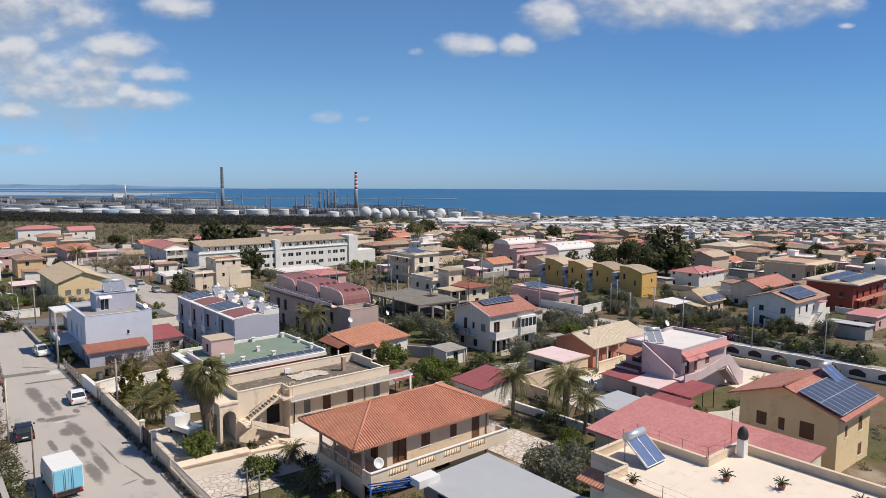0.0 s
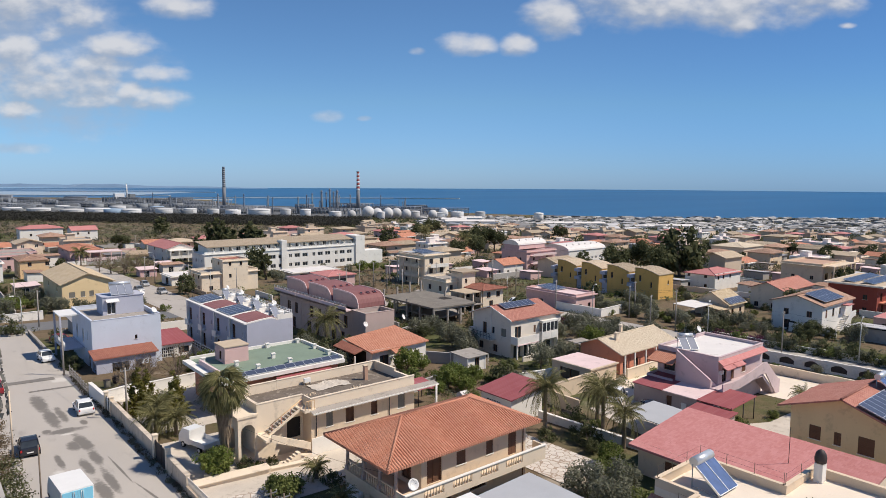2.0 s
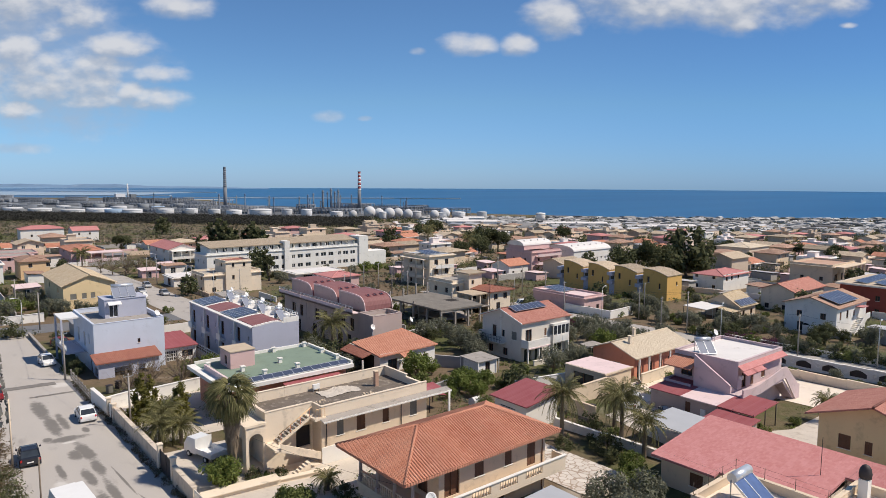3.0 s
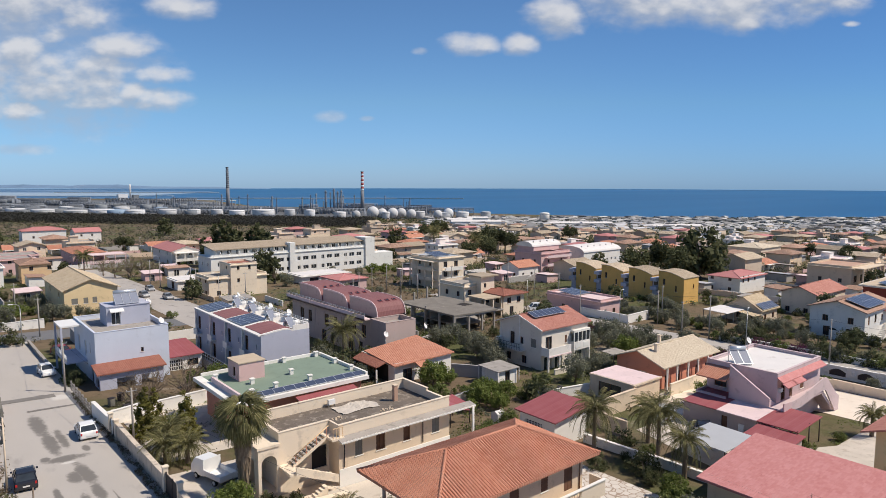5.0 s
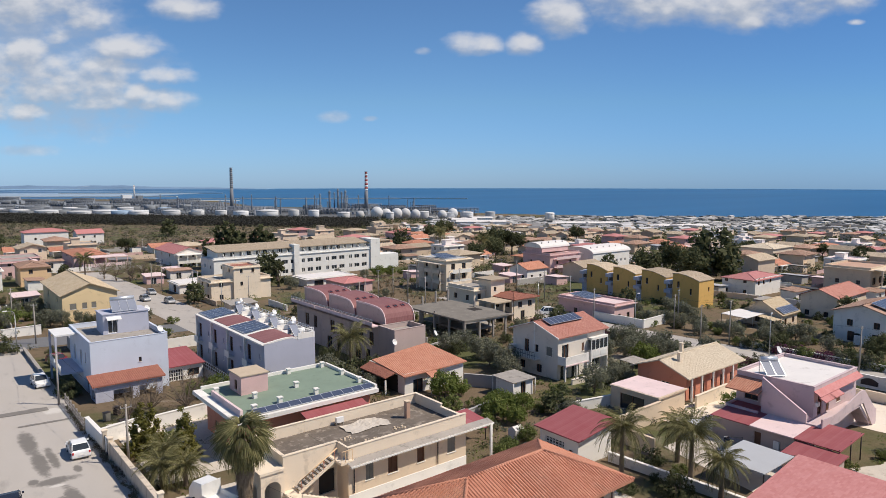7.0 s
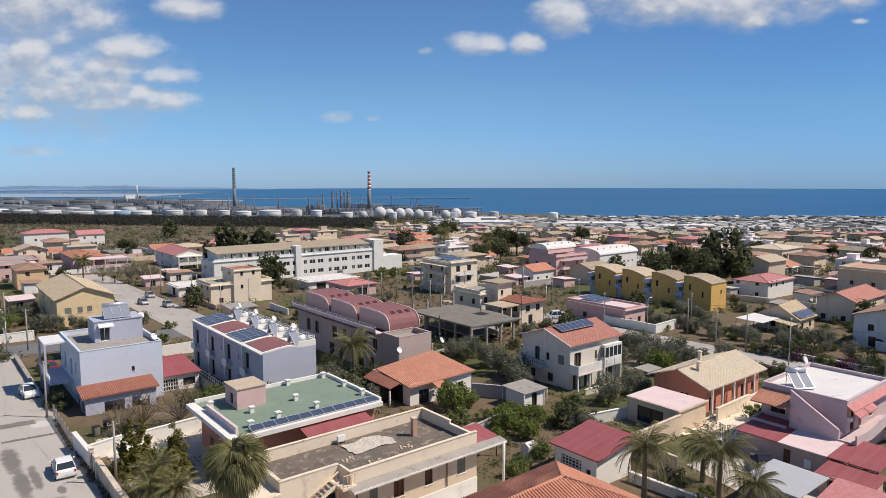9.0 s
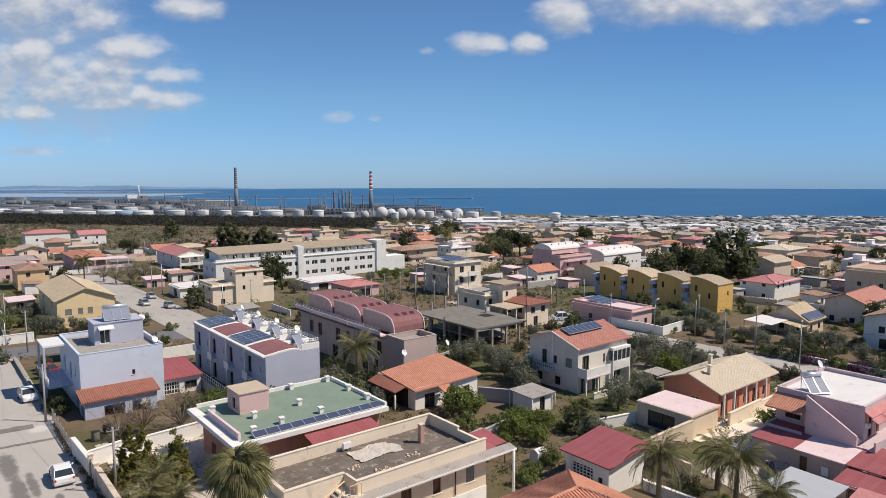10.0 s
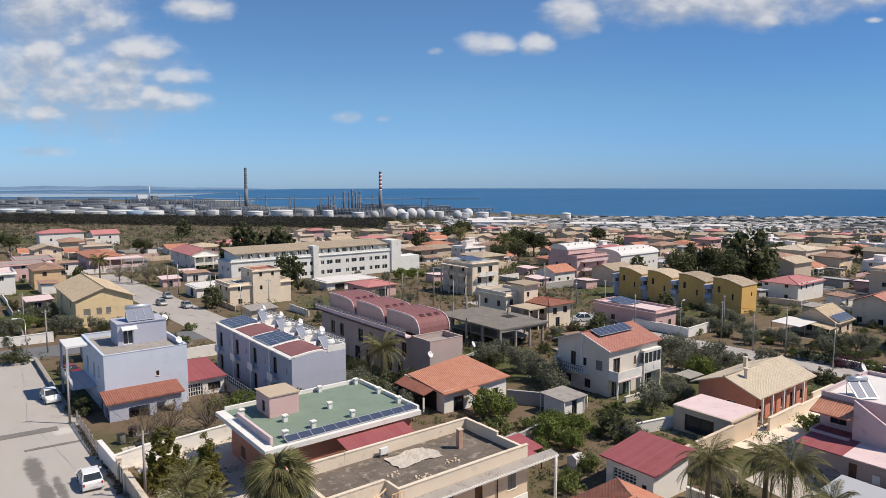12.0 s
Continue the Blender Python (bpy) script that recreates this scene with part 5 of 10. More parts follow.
    part("roof_landing", boxes((W0 + 3.9, W1 + 0.4, -0.3, YB - 0.004, H - 1.15, H - 0.95)), M["cream"], h)
    part("landing_handrail", boxes((W0 + 4.0, W1 + 0.3, -0.28, -0.22, H - 0.08, H - 0.03)), M["orange_wall"], h)
    for i in range(4):
        x = W0 + 4.0 + 0.31 * i
        part("landing_baluster", boxes((x, x + 0.04, -0.27, -0.23, H - 0.95, H - 0.083)), M["orange_wall"], h)
    # porch at the east end
    bm = bmesh.new()
    tube(bm, (X + 2.3, -0.9, 0), (X + 2.3, -0.9, H - 1.2), 0.13, n=10)
    part("porch_column", bm, M["white"], h)
    bm = bmesh.new()
    slab_from(bm, [(X, 0.6, H - 1.3), (X + 3.2, 0.6, H - 2.2), (X + 3.2, 6.2, H - 2.2), (X, 6.2, H - 1.3)], 0.1)
    slope_uv(bm)
    part("porch_roof", bm, M["metal_red"], h, "dark red sheet roof of the side porch")
    z = h.location.z + H - 0.95
    c = thing("chimney", "brick-brown chimney with a capped top on a flat roof", "chimney", 38.4, 64.2, z)
    part("shaft", boxes((-0.2, 0.2, -0.2, 0.2, 0, 1.55)), M["tile_old"], c)
    part("cap", boxes((-0.24, 0.24, -0.24, 0.24, 1.55, 1.63)), M["sand"], c)
    t = thing("tarpaulin", "crumpled white tarpaulin lying on a roof", "tarpaulin", 34.2, 65.0, z)
    bm = bmesh.new()
    bmesh.ops.create_grid(bm, x_segments=14, y_segments=10, size=1.0)
    for v in bm.verts:
        r = 1 + 0.3 * noise.noise(Vector((v.co.x * 1.3, v.co.y * 1.3, 4)))
        v.co.x, v.co.y = v.co.x * 2.0 * r, v.co.y * 1.15 * r
        v.co.z = 0.06 + 0.2 * max(0, noise.noise(v.co * 1.1)) + 0.05 * noise.noise(v.co * 5)
    part("sheet", bm, M["yard"], t)
    for a, b, c_, d_ in ((32.6, 33.4, 61.5, 62.1), (36.0, 36.5, 62.3, 62.7), (31.2, 31.8, 63.2, 63.5)):
        q = thing("rubble_pile", "pale plaster rubble on a stained roof", "rubble", (a + b) / 2, (c_ + d_) / 2, z)
        bm = bmesh.new()
        rng = random.Random(a)
        for i in range(14):
            x, y, s = rng.uniform(-0.6, 0.6), rng.uniform(-0.4, 0.4), rng.uniform(0.03, 0.08)
            box(bm, x - s, x + s, y - s, y + s, 0, s * 1.2)
        tagged(part("rubble", bm, M["sand"], q), kind="stuff")
    ac = thing("air_conditioner", "white air conditioner unit on a parapet", "air conditioner", 32.6, 66.6, z)
    part("casing", boxes((-0.36, 0.36, -0.14, 0.14, 0.25, 0.72)), M["frame_white"], ac)
    for x in (-0.33, 0.33):
        part("bracket", boxes((x - 0.03, x + 0.03, -0.1, 0.1, 0, 0.25)), M["steel"], ac)


def blue_house():
    keep(15.5, 36, 97, 121)
    h, X, Y, H = house("pale blue flat-roofed house with a stair tower", 20.0, 29.3, 106.0, 119.5, 5.0, "whiteblue", "none", "concrete", {
        "S": [(5.8, 4.2, 0.35, 0.6, "dark")], "W": [(3.0, 4.4, 0.5, 1.3, "white"), (2.2, 0.2, 1.0, 2.1, "dark"), (6.0, 3.4, 1.2, 2.1, "white"), (10.0, 3.4, 1.2, 2.1, "white")]})
    flat_roof(h, X, Y, H - 0.6, 0.6, M["whiteblue"], M["concrete"])
    walls(h, 5.8, 4.0, 2.7, M["lavender"], {"S": [(1.2, 0.1, 1.2, 1.9, "white")]}, z0=H - 0.6, name="stair_tower", x_off=2.9, y_off=6.4)
    part("tower_roof", boxes((2.8, 8.8, 6.3, 10.5, H + 2.1, H + 2.22)), M["lavender"], h)
    bm = bmesh.new()
    slab_from(bm, [(3.3, 5.6, H + 1.5), (5.1, 5.6, H + 1.5), (5.1, 6.39, H + 1.8), (3.3, 6.39, H + 1.8)], 0.1)
    part("tower_canopy", bm, M["frame_white"], h)
    z = h.location.z
    water_heater(24.2, 112.6, z + H + 2.22, -2, 3, "solar collectors painted sky-pale on a stair tower", "solar_pale")
    dish(28.9, 114.0, z + H - 0.5, 30, 2.6)
    dish(28.4, 106.3, z + H - 0.6, 30, 1.2)
    # balconies and canopy on the street side
    part("balcony_canopy", boxes((-2.6, 0, 8.2, 13.2, H - 0.4, H - 0.2)), M["frame_white"], h)
    for zz in (3.3,):
        part("balcony_floor", boxes((-2.6, -0.003, 5.0, 13.2, zz - 0.2, zz)), M["lavender"], h)
        rail(h, (-2.55, 5.0, zz), (-2.55, 13.2, zz), 1.0, 0.3, M["frame_white"], "balcony_railing")
    for a in (8.2, 12.9):
        part("balcony_pillar", boxes((-2.6, -2.35, a, a + 0.28, 0, H - 0.4)), M["lavender"], h)
    # tiled lean-to in front
    bm = bmesh.new()
    slab_from(bm, [(-0.6, -3.4, 3.25), (7.9, -3.4, 3.25), (7.9, -0.02, 3.85), (-0.6, -0.02, 3.85)], 0.18)
    slope_uv(bm)
    part("lean_to_roof", bm, M["tile_brown"], h, "brown-red tiled lean-to roof")
    bm = bmesh.new()
    panel(bm, (-0.2, -3.0, 0), (1, 0, 0), (0, -1, 0), 7.8, 3.05, [(2.0, 4.2, 0, 2.3), (5.0, 7.0, 0, 2.3)])
    panel(bm, (-0.2, -3.0, 0), (0, 1, 0), (-1, 0, 0), 2.98, 3.05, [(0.6, 2.3, 1.0, 2.4)])
    part("lean_to_wall", bm, M["lavender"], h)
    bm = bmesh.new()
    slab_from(bm, [(9.3, 1.3, 2.75), (14.6, 1.3, 2.75), (14.6, 9.4, 3.4), (9.3, 9.4, 3.4)], 0.12)
    slope_uv(bm)
    part("side_roof", bm, M["metal_red"], h, "dark red sheet roof of a side room")
    walls(h, 5.0, 7.4, 2.65, M["white"], {"S": [(1.3, 0.1, 1.9, 2.1, "grid"), (3.7, 1.0, 1.6, 1.0, "dark")]}, name="side_room_wall", x_off=9.35, y_off=1.7)


def terrace_row():
    """Three lavender row houses with solar arrays and red roof fields."""
    x0, x1, y0 = 37.8, 45.0, 94.5
    keep(x0 - 1, x1 + 1, y0, 121)
    for i in range(4):
        ya, yb = y0 + i * 6.3, y0 + (i + 1) * 6.3 - 0.02
        h, X, Y, H = house("lavender blue terraced house with a vaulted roof", x0, x1, ya, yb, 4.2, "lavender", "none", "mauve_roof", {
            "W": [(1.4, 4.6, 0.35, 0.7, "white"), (4.9, 0.4, 1.1, 2.2, "dark"), (4.9, 3.9, 1.1, 2.1, "dark"), (1.6, 2.0, 0.35, 0.6, "white")]}, group="row of lavender houses", name="terraced_house")
        # shallow vault: rises from the west edge, curls down at the roof terrace
        prof = [(-0.35, 0.05), (0.8, 0.2), (2.0, 0.36), (3.2, 0.46), (4.0, 0.42), (4.5, 0.25), (4.75, 0.0)]
        for name, y_a, y_b, lift, mat in (("roof", 0.0, Y - 0.02, 0.0, "white"), ("roof_field", 0.35, Y - 0.45, 0.06, "mauve_roof")):
            if name == "roof_field" and i % 2:
                continue
            bm = bmesh.new()
            pr = [(a, H + z) for a, z in prof]
            if name == "roof_field":
                pr = [(0.2, H + 0.12)] + pr[1:-1] + [(4.62, H + 0.15)]
            prism(bm, shell(pr, 0.18, lift), y_a, y_b, "y")
            slope_uv(bm)
            part(name, bm, M[mat], h, "mauve-red sheet roof field" if name == "roof_field" else "")
        for y in (0.006, Y - 0.03):
            bm = bmesh.new()
            prism(bm, [(a, H + z - 0.19) for a, z in prof[1:-1]] + [(4.7, H - 0.3), (0.2, H - 0.3)], y, y + 0.02, "y")
            part("vault_end", bm, M["lavender"], h)
        part("roof_terrace", boxes((4.7, X, 0.02, Y - 0.02, H - 0.15, H - 0.02)), M["white_roof"], h)
        part("parapet", boxes((4.75, X, 0.006, 0.16, H - 0.02, H + 0.75), (X - 0.16, X - 0.006, 0.16, Y - 0.03, H - 0.02, H + 0.75)), M["white"], h)
        rail(h, (X - 0.1, 0.2, H + 0.75), (X - 0.1, Y - 0.2, H + 0.75), 0.5, 0.5, M["alu"])
        part("balcony", boxes((-0.75, -0.003, 4.1, 5.7, 3.55, 3.7), (-0.75, -0.68, 4.1, 5.7, 3.7, 4.5)), M["white"], h)
        part("downpipe_box", boxes((-0.3, -0.003, Y - 0.5, Y - 0.2, 0, H)), M["white"], h)
        z = h.location.z + H
        if i % 2:
            pv_array("grey-blue photovoltaic panels on a vaulted white roof", x0 + 0.2, ya + Y - 0.3, z + 0.1, -90, 5, 3, 6.0, w=1.1, l=1.22, stands=False)
        water_heater(x0 + 4.85, ya + 1.2, z - 0.02, 0, 1, "small pale solar water heater on a roof terrace", "solar_pale")
        for k in range(2):
            ac = thing("air_conditioner", "white air conditioner box on a roof terrace", "air conditioner", x0 + 5.4 + 0.9 * k, ya + 3.4 + 0.8 * k, z - 0.02, 25 * k, group="roof air conditioners")
            part("casing", boxes((-0.42, 0.42, -0.18, 0.18, 0.12, 0.8)), M["frame_white"], ac)
            bm = bmesh.new()
            lathe(bm, [(0.26, 0.0), (0.26, 0.03), (0.02, 0.03)], 12)
            g_ = part("fan_grille", bm, M["grey"], ac)
            g_.location, g_.rotation_euler = (-0.1, -0.18, 0.46), (radians(90), 0, 0)
            part("base", boxes((-0.38, 0.38, -0.14, 0.14, 0, 0.12)), M["concrete"], ac)
        rail(h, (4.9, 0.1, H + 0.72), (X - 0.1, 0.1, H + 0.72), 0.55, 0.35, M["frame_white"])
        tk = thing("water_tank", "white plastic water tank on a roof terrace", "water tank", x0 + 6.2, ya + 2.2, z - 0.02, group="water tanks")
        bm = bmesh.new()
        tube(bm, (-0.5, 0, 0.55), (0.5, 0, 0.55), 0.42, n=14)
        part("tank", bm, M["frame_white"], tk)
        part("cradle", boxes((-0.42, 0.42, -0.3, 0.3, 0, 0.2)), M["steel"], tk)
        dish(x0 + X * 0.95, ya + Y * 0.9, z + 0.7, 20 + 10 * i)
    h = thing("railing_fence", "white railing above a low wall beside terraced houses", "fence", x0 - 3.0, y0, ground_at(x0, y0))
    part("base_wall", boxes((-0.12, 0.12, 0, 25, -1.0, 1.1)), M["grey"], h)
    rail(h, (0, 0, 1.1), (0, 25, 1.1), 0.9, 0.7, M["alu"])


def arched_row():
    """Taupe terrace with three barrel-edged mauve roofs and a plain end block."""
    x0, x1, y0 = 57.7, 64.4, 94.0
    keep(x0 - 2, x1 + 2, y0, 131)
    h, X, Y, H = house("taupe rendered end block of a terrace", x0, x1 - 1.0, y0, y0 + 4.2, 3.2, "taupe", "flat", "concrete", {"W": []}, parapet=0.7, over=0, name="house_annexe")
    for i in range(3):
        ya = y0 + 4.25 + i * 9.0
        h, X, Y, H = house("taupe terraced house with a curved mauve roof", x0, x1, ya, ya + 8.9, 3.3, "taupe", "none", "mauve_roof", {
            "W": [(2.0, 3.2, 1.2, 2.1, "dark"), (5.0, 3.2, 1.4, 2.1, "dark"), (3.0, 0.3, 1.2, 2.1, "dark"), (6.0, 0.3, 1.6, 2.1, "dark")]}, group="row of arched houses", name="terraced_house")
        # vault: level behind, rounding down to the south
        prof = [(0.0, 0.0), (0.1, 0.75), (0.4, 1.4), (0.9, 1.9), (1.6, 2.2), (2.8, 2.36), (Y * 0.62, 2.45), (Y * 0.95, 2.4)]
        xa, xb = 1.3, X
        bm = bmesh.new()
        prism(bm, shell([(a, H + z) for a, z in prof], 0.12), xa, xb, "x")
        slope_uv(bm)
        part("curved_roof", bm, M["mauve_roof"], h)
        for x in (xa - 0.1, xb - 0.02):
            bm = bmesh.new()
            prism(bm, shell([(a - 0.1, H + z) for a, z in prof], 0.24, 0.08), x, x + 0.12, "x")
            part("roof_rim", bm, M["pink_roof"], h, "pale rim along the curved roof edge")
            bm = bmesh.new()
            prism(bm, [(a, H + z - 0.13) for a, z in prof] + [(prof[-1][0], H - 0.2), (0.0, H - 0.2)], x + 0.14 if x < 2 else x - 0.1, x + 0.2 if x < 2 else x - 0.04, "x")
            part("gable_wall", bm, M["taupe"], h)
        part("back_wall", boxes((xa + 0.1, xb - 0.1, Y * 0.95 - 0.2, Y * 0.95, H, H + 2.38)), M["taupe"], h)
        for k in (0.25, 0.5, 0.75):
            s = part("skylight", boxes((0, 0.5, 0, 0.6, 0, 0.08)), M["glass"], h)
            s.location, s.rotation_euler = (xa + (xb - xa) * k, 1.3, H + 2.12), (radians(17), 0, 0)
            part("skylight_frame", boxes((-0.06, 0.0, -0.06, 0.66, 0, 0.12), (0.5, 0.56, -0.06, 0.66, 0, 0.12), (0, 0.5, -0.06, 0, 0, 0.12), (0, 0.5, 0.6, 0.66, 0, 0.12)), M["metal_red"], s)
        part("terrace_parapet", boxes((-1.2, -1.08, 0, Y, H - 0.25, H + 0.55), (-1.2, 0, 0, Y, H - 0.25, H - 0.05)), M["pink_roof"], h)
        rail(h, (-1.14, 0, H + 0.55), (-1.14, Y, H + 0.55), 0.4, 1.0, M["alu"])
    dish(57.2, 93.4, ground_at(57, 93) + 0.0, 10, 4.6)
    dish(64.6, 93.2, 1.4, 30, 0.6)


orange_villa()
flat_house()
blue_house()
terrace_row()
arched_row()


# ---- other houses of the quarter ----
def small_orange():
    h, X, Y, H = named("low white house with a weathered terracotta roof and open porch", 52.0, 62.0, 83.6, 92.0, 0.2, "white", "none", "tile", {"E": [], "S": [(2.2, 0.1, 1.6, 2.1, "dark"), (5.0, 0.1, 1.2, 2.1, "dark"), (8.2, 0.9, 0.9, 1.1, "dark")]}, name="bungalow")
    bm = bmesh.new()
    slab_from(bm, [(-0.5, -0.7, H - 0.12), (X + 0.3, -0.4, H + 0.05), (X + 0.3, Y + 0.4, H + 0.85), (-0.3, Y - 1.2, H + 0.45)], 0.16)
    slope_uv(bm)
    part("roof", bm, M["tile"], h)
    for x in (0.004, X - 0.2):
        bm = bmesh.new()
        prism(bm, [(0, H - 0.3), (Y - 1.6, H - 0.3), (Y - 1.6, H + 0.2), (0, H - 0.22)], x, x + 0.19, "x")
        part("gable_wall", bm, M["white"], h)
    part("back_wall", boxes((X - 3.0, X - 0.2, Y - 0.2, Y - 0.005, H - 0.02, H + 0.5)), M["white"], h)
    bm = bmesh.new()
    slab_from(bm, [(-2.1, 1.4, H - 0.45), (-0.52, 1.4, H - 0.05), (-0.42, Y - 0.9, H + 0.2), (-2.1, Y - 0.9, H - 0.4)], 0.14)
    slope_uv(bm)
    part("lean_to_roof", bm, M["tile_brown"], h, "lower lean-to roof of old brown tiles")
    for y in (1.6, 4.2, Y - 1.3):
        part("lean_to_post", boxes((-2.0, -1.8, y - 0.1, y + 0.1, 0, H - 0.84)), M["white"], h)
    # thin dark sheet on the wall paints the porch's shade
    part("porch_recess", boxes((-0.02, -0.004, 1.5, Y - 0.5, 0.4, H - 0.5)), M["dark"], h)
    bm = bmesh.new()
    slab_from(bm, [(2.9, -2.0, H - 0.55), (4.6, -2.0, H - 0.55), (4.6, -0.72, H - 0.1), (2.9, -0.72, H - 0.1)], 0.14)
    slope_uv(bm)
    part("porch_roof", bm, M["tile"], h)
    for x in (3.0, 4.3):
        part("porch_post", boxes((x, x + 0.2, -1.9, -1.7, 0, H - 0.68)), M["white"], h)


def green_bungalow():
    x0, x1, y0, y1, top = 27.4, 41.6, 75.6, 86.0, 2.3
    h, X, Y, H = named("bungalow with a green membrane roof and white edges", x0, x1, y0, y1, top, "terracotta", "none", "green_roof", {"W": [(3.0, 0.3, 2.4, 2.2, "dark"), (7.5, 1.0, 1.2, 1.2, "brown")], "S": [(4.0, 1.0, 1.2, 1.2, "brown"), (10.0, 0.2, 1.2, 2.1, "dark")]}, name="bungalow")
    part("roof_deck", boxes((-0.4, X + 0.4, -0.4, Y + 0.4, H, H + 0.25)), M["green_roof"], h)
    bm = boxes((-1.3, X + 0.5, -1.0, -0.42, H - 0.1, H + 0.32), (-1.3, -0.42, -0.418, Y + 0.6, H - 0.1, H + 0.32), (-0.4, X + 0.5, Y + 0.42, Y + 0.7, H - 0.1, H + 0.6), (X + 0.42, X + 0.7, -0.4, Y + 0.4, H - 0.1, H + 0.6))
    part("roof_edge", bm, M["white"], h)
    part("parapet", boxes((-0.4, -0.15, 0, Y * 0.75, H + 0.25, H + 0.95)), M["pink_roof"], h)
    z = h.location.z + H + 0.25
    walls(h, 3.0, 3.2, 2.0, M["pink"], {"W": [(1.5, 0.3, 0.7, 1.1, "dark")]}, z0=H + 0.25, name="stair_hut", x_off=2.2, y_off=6.2)
    part("hut_roof", boxes((2.1, 5.3, 6.1, 9.5, H + 2.25, H + 2.36)), M["tile_tan"], h)
    for x, y in ((0.4, 8.6), (3.0, 4.6), (1.4, 1.0), (5.4, 8.4), (4.4, 1.6), (8.6, 1.8), (8.0, 5.2), (9.6, 10.4), (14.0, 10.4), (14.3, 6.2), (14.3, 2.4)):
        b = thing("roof_vent", "small white square roof vent", "roof vent", x0 + x, y0 + y, z, group="roof vents")
        part("vent_body", boxes((-0.2, 0.2, -0.2, 0.2, 0, 0.55)), M["white"], b)
        part("vent_cap", boxes((-0.27, 0.27, -0.27, 0.27, 0.55, 0.65)), M["white"], b)
    pv_array("row of dark photovoltaic panels along a roof edge", x0 + 0.9, y0 - 0.5, z + 0.05, 0, 11, 1, 20.0, w=1.2, l=0.8)
    bm = bmesh.new()
    slab_from(bm, [(5.4, -4.4, H - 1.05), (12.6, -4.4, H - 1.05), (12.6, -0.95, H - 0.3), (5.4, -0.95, H - 0.3)], 0.1)
    slope_uv(bm)
    part("awning_roof", bm, M["metal_red"], h, "dark red tiled sheet awning")
    for x in (5.5, 12.3):
        part("awning_post", boxes((x, x + 0.15, -4.3, -4.15, 0, H - 1.15)), M["shutter"], h)


def white_villa():
    """Two-storey house: shaded gable side with an iron balcony, recessed porch and a glazed bay on the sunny side."""
    h, X, Y, H = named("two-storey bone-white house with a dull rust gable roof", 73.4, 84.0, 76.4, 85.2, 3.1, "bone", "gx", "tile_rust", {
        "W": [(1.6, 3.7, 1.1, 1.3, "green"), (4.0, 3.8, 0.6, 1.1, "dark"), (6.0, 3.5, 0.9, 1.9, "dark"), (3.5, 0.9, 1.0, 1.2, "dark"), (6.8, 0.9, 1.0, 1.2, "dark")],
        "S": [(1.5, 0.2, 1.7, 2.2, "white"), (3.9, 0.2, 1.7, 2.2, "white"), (1.6, 3.3, 1.4, 2.1, "dark"), (5.5, 3.9, 0.5, 1.2, "brown"), (8.4, 0.6, 2.4, 1.6, "white")]}, rise=1.5, over=0.45, name="villa")
    part("balcony", boxes((0, 5.0, -1.5, -0.003, 3.2, 3.45), (0, 5.0, -1.5, -1.38, 3.45, 4.45), (0, 0.12, -1.38, -0.003, 3.45, 4.45)), M["white"], h)
    part("balcony_ledge", boxes((-0.05, 5.05, -1.58, -1.5, 3.12, 3.3)), M["pink_roof"], h)
    for x in (0.05, 2.5, 4.8):
        part("pillar", boxes((x, x + 0.2, -1.4, -1.2, 0, 3.2)), M["white"], h)
    # bay with four tall panes over a panelled breast
    part("bay_wall", boxes((6.6, 10.5, -0.7, -0.003, 3.0, 4.3), (6.6, 10.5, -0.7, -0.003, 5.75, 6.1), (6.6, 6.8, -0.7, -0.003, 0, 3.0), (10.3, 10.5, -0.7, -0.003, 0, 3.0)), M["white"], h)
    for i in range(5):
        part("bay_mullion", boxes((6.6 + 0.945 * i, 6.72 + 0.945 * i, -0.7, -0.6, 4.3, 5.75)), M["frame_white"], h)
    for i in range(4):
        part("bay_pane", boxes((6.72 + 0.945 * i, 7.545 + 0.945 * i, -0.64, -0.62, 4.3, 5.75)), M["glass"], h)
    for i in range(2):
        part("breast_panel", boxes((7.0 + 1.8 * i, 8.3 + 1.8 * i, -0.74, -0.703, 3.3, 4.05)), M["eggshell"], h)
    part("gallery_floor", boxes((-1.1, -0.003, 3.4, 8.0, 3.2, 3.35)), M["bone"], h)
    rail(h, (-1.05, 3.4, 3.35), (-1.05, 8.0, 3.35), 1.0, 0.35, M["iron"], "balcony_railing")
    part("annexe_wall", boxes((-0.9, -0.004, 8.1, 8.8, 0, 4.6)), M["bone"], h)
    part("pilaster", boxes((-0.06, -0.004, 4.4, 4.6, 4.4, H + 1.2)), M["white"], h)
    for y0, y1, z0, z1 in ((-0.5, 4.4, -0.17, 1.5), (9.3, 4.4, -0.17, 1.5)):
        bm = bmesh.new()
        slab_from(bm, [(-0.52, y0, H + z0 + 0.16), (-0.40, y0, H + z0 + 0.16), (-0.40, y1, H + z1 + 0.16), (-0.52, y1, H + z1 + 0.16)], 0.16)
        part("verge_board", bm, M["white"], h, "white verge along the gable")
    a = math.degrees(math.atan2(1.5, 4.4))
    pv_array("dark photovoltaic panels on a terracotta roof", 74.6, 78.9, 3.1 + 0.30 + 2.5 * 1.5 / 4.4, 0, 7, 1, a, w=1.0, l=1.7, stands=False)
    garden_wall(73.2, 73.6, 79.6, 73.4, 0.7, "bone", 0.25, "low pale wall before a house porch")


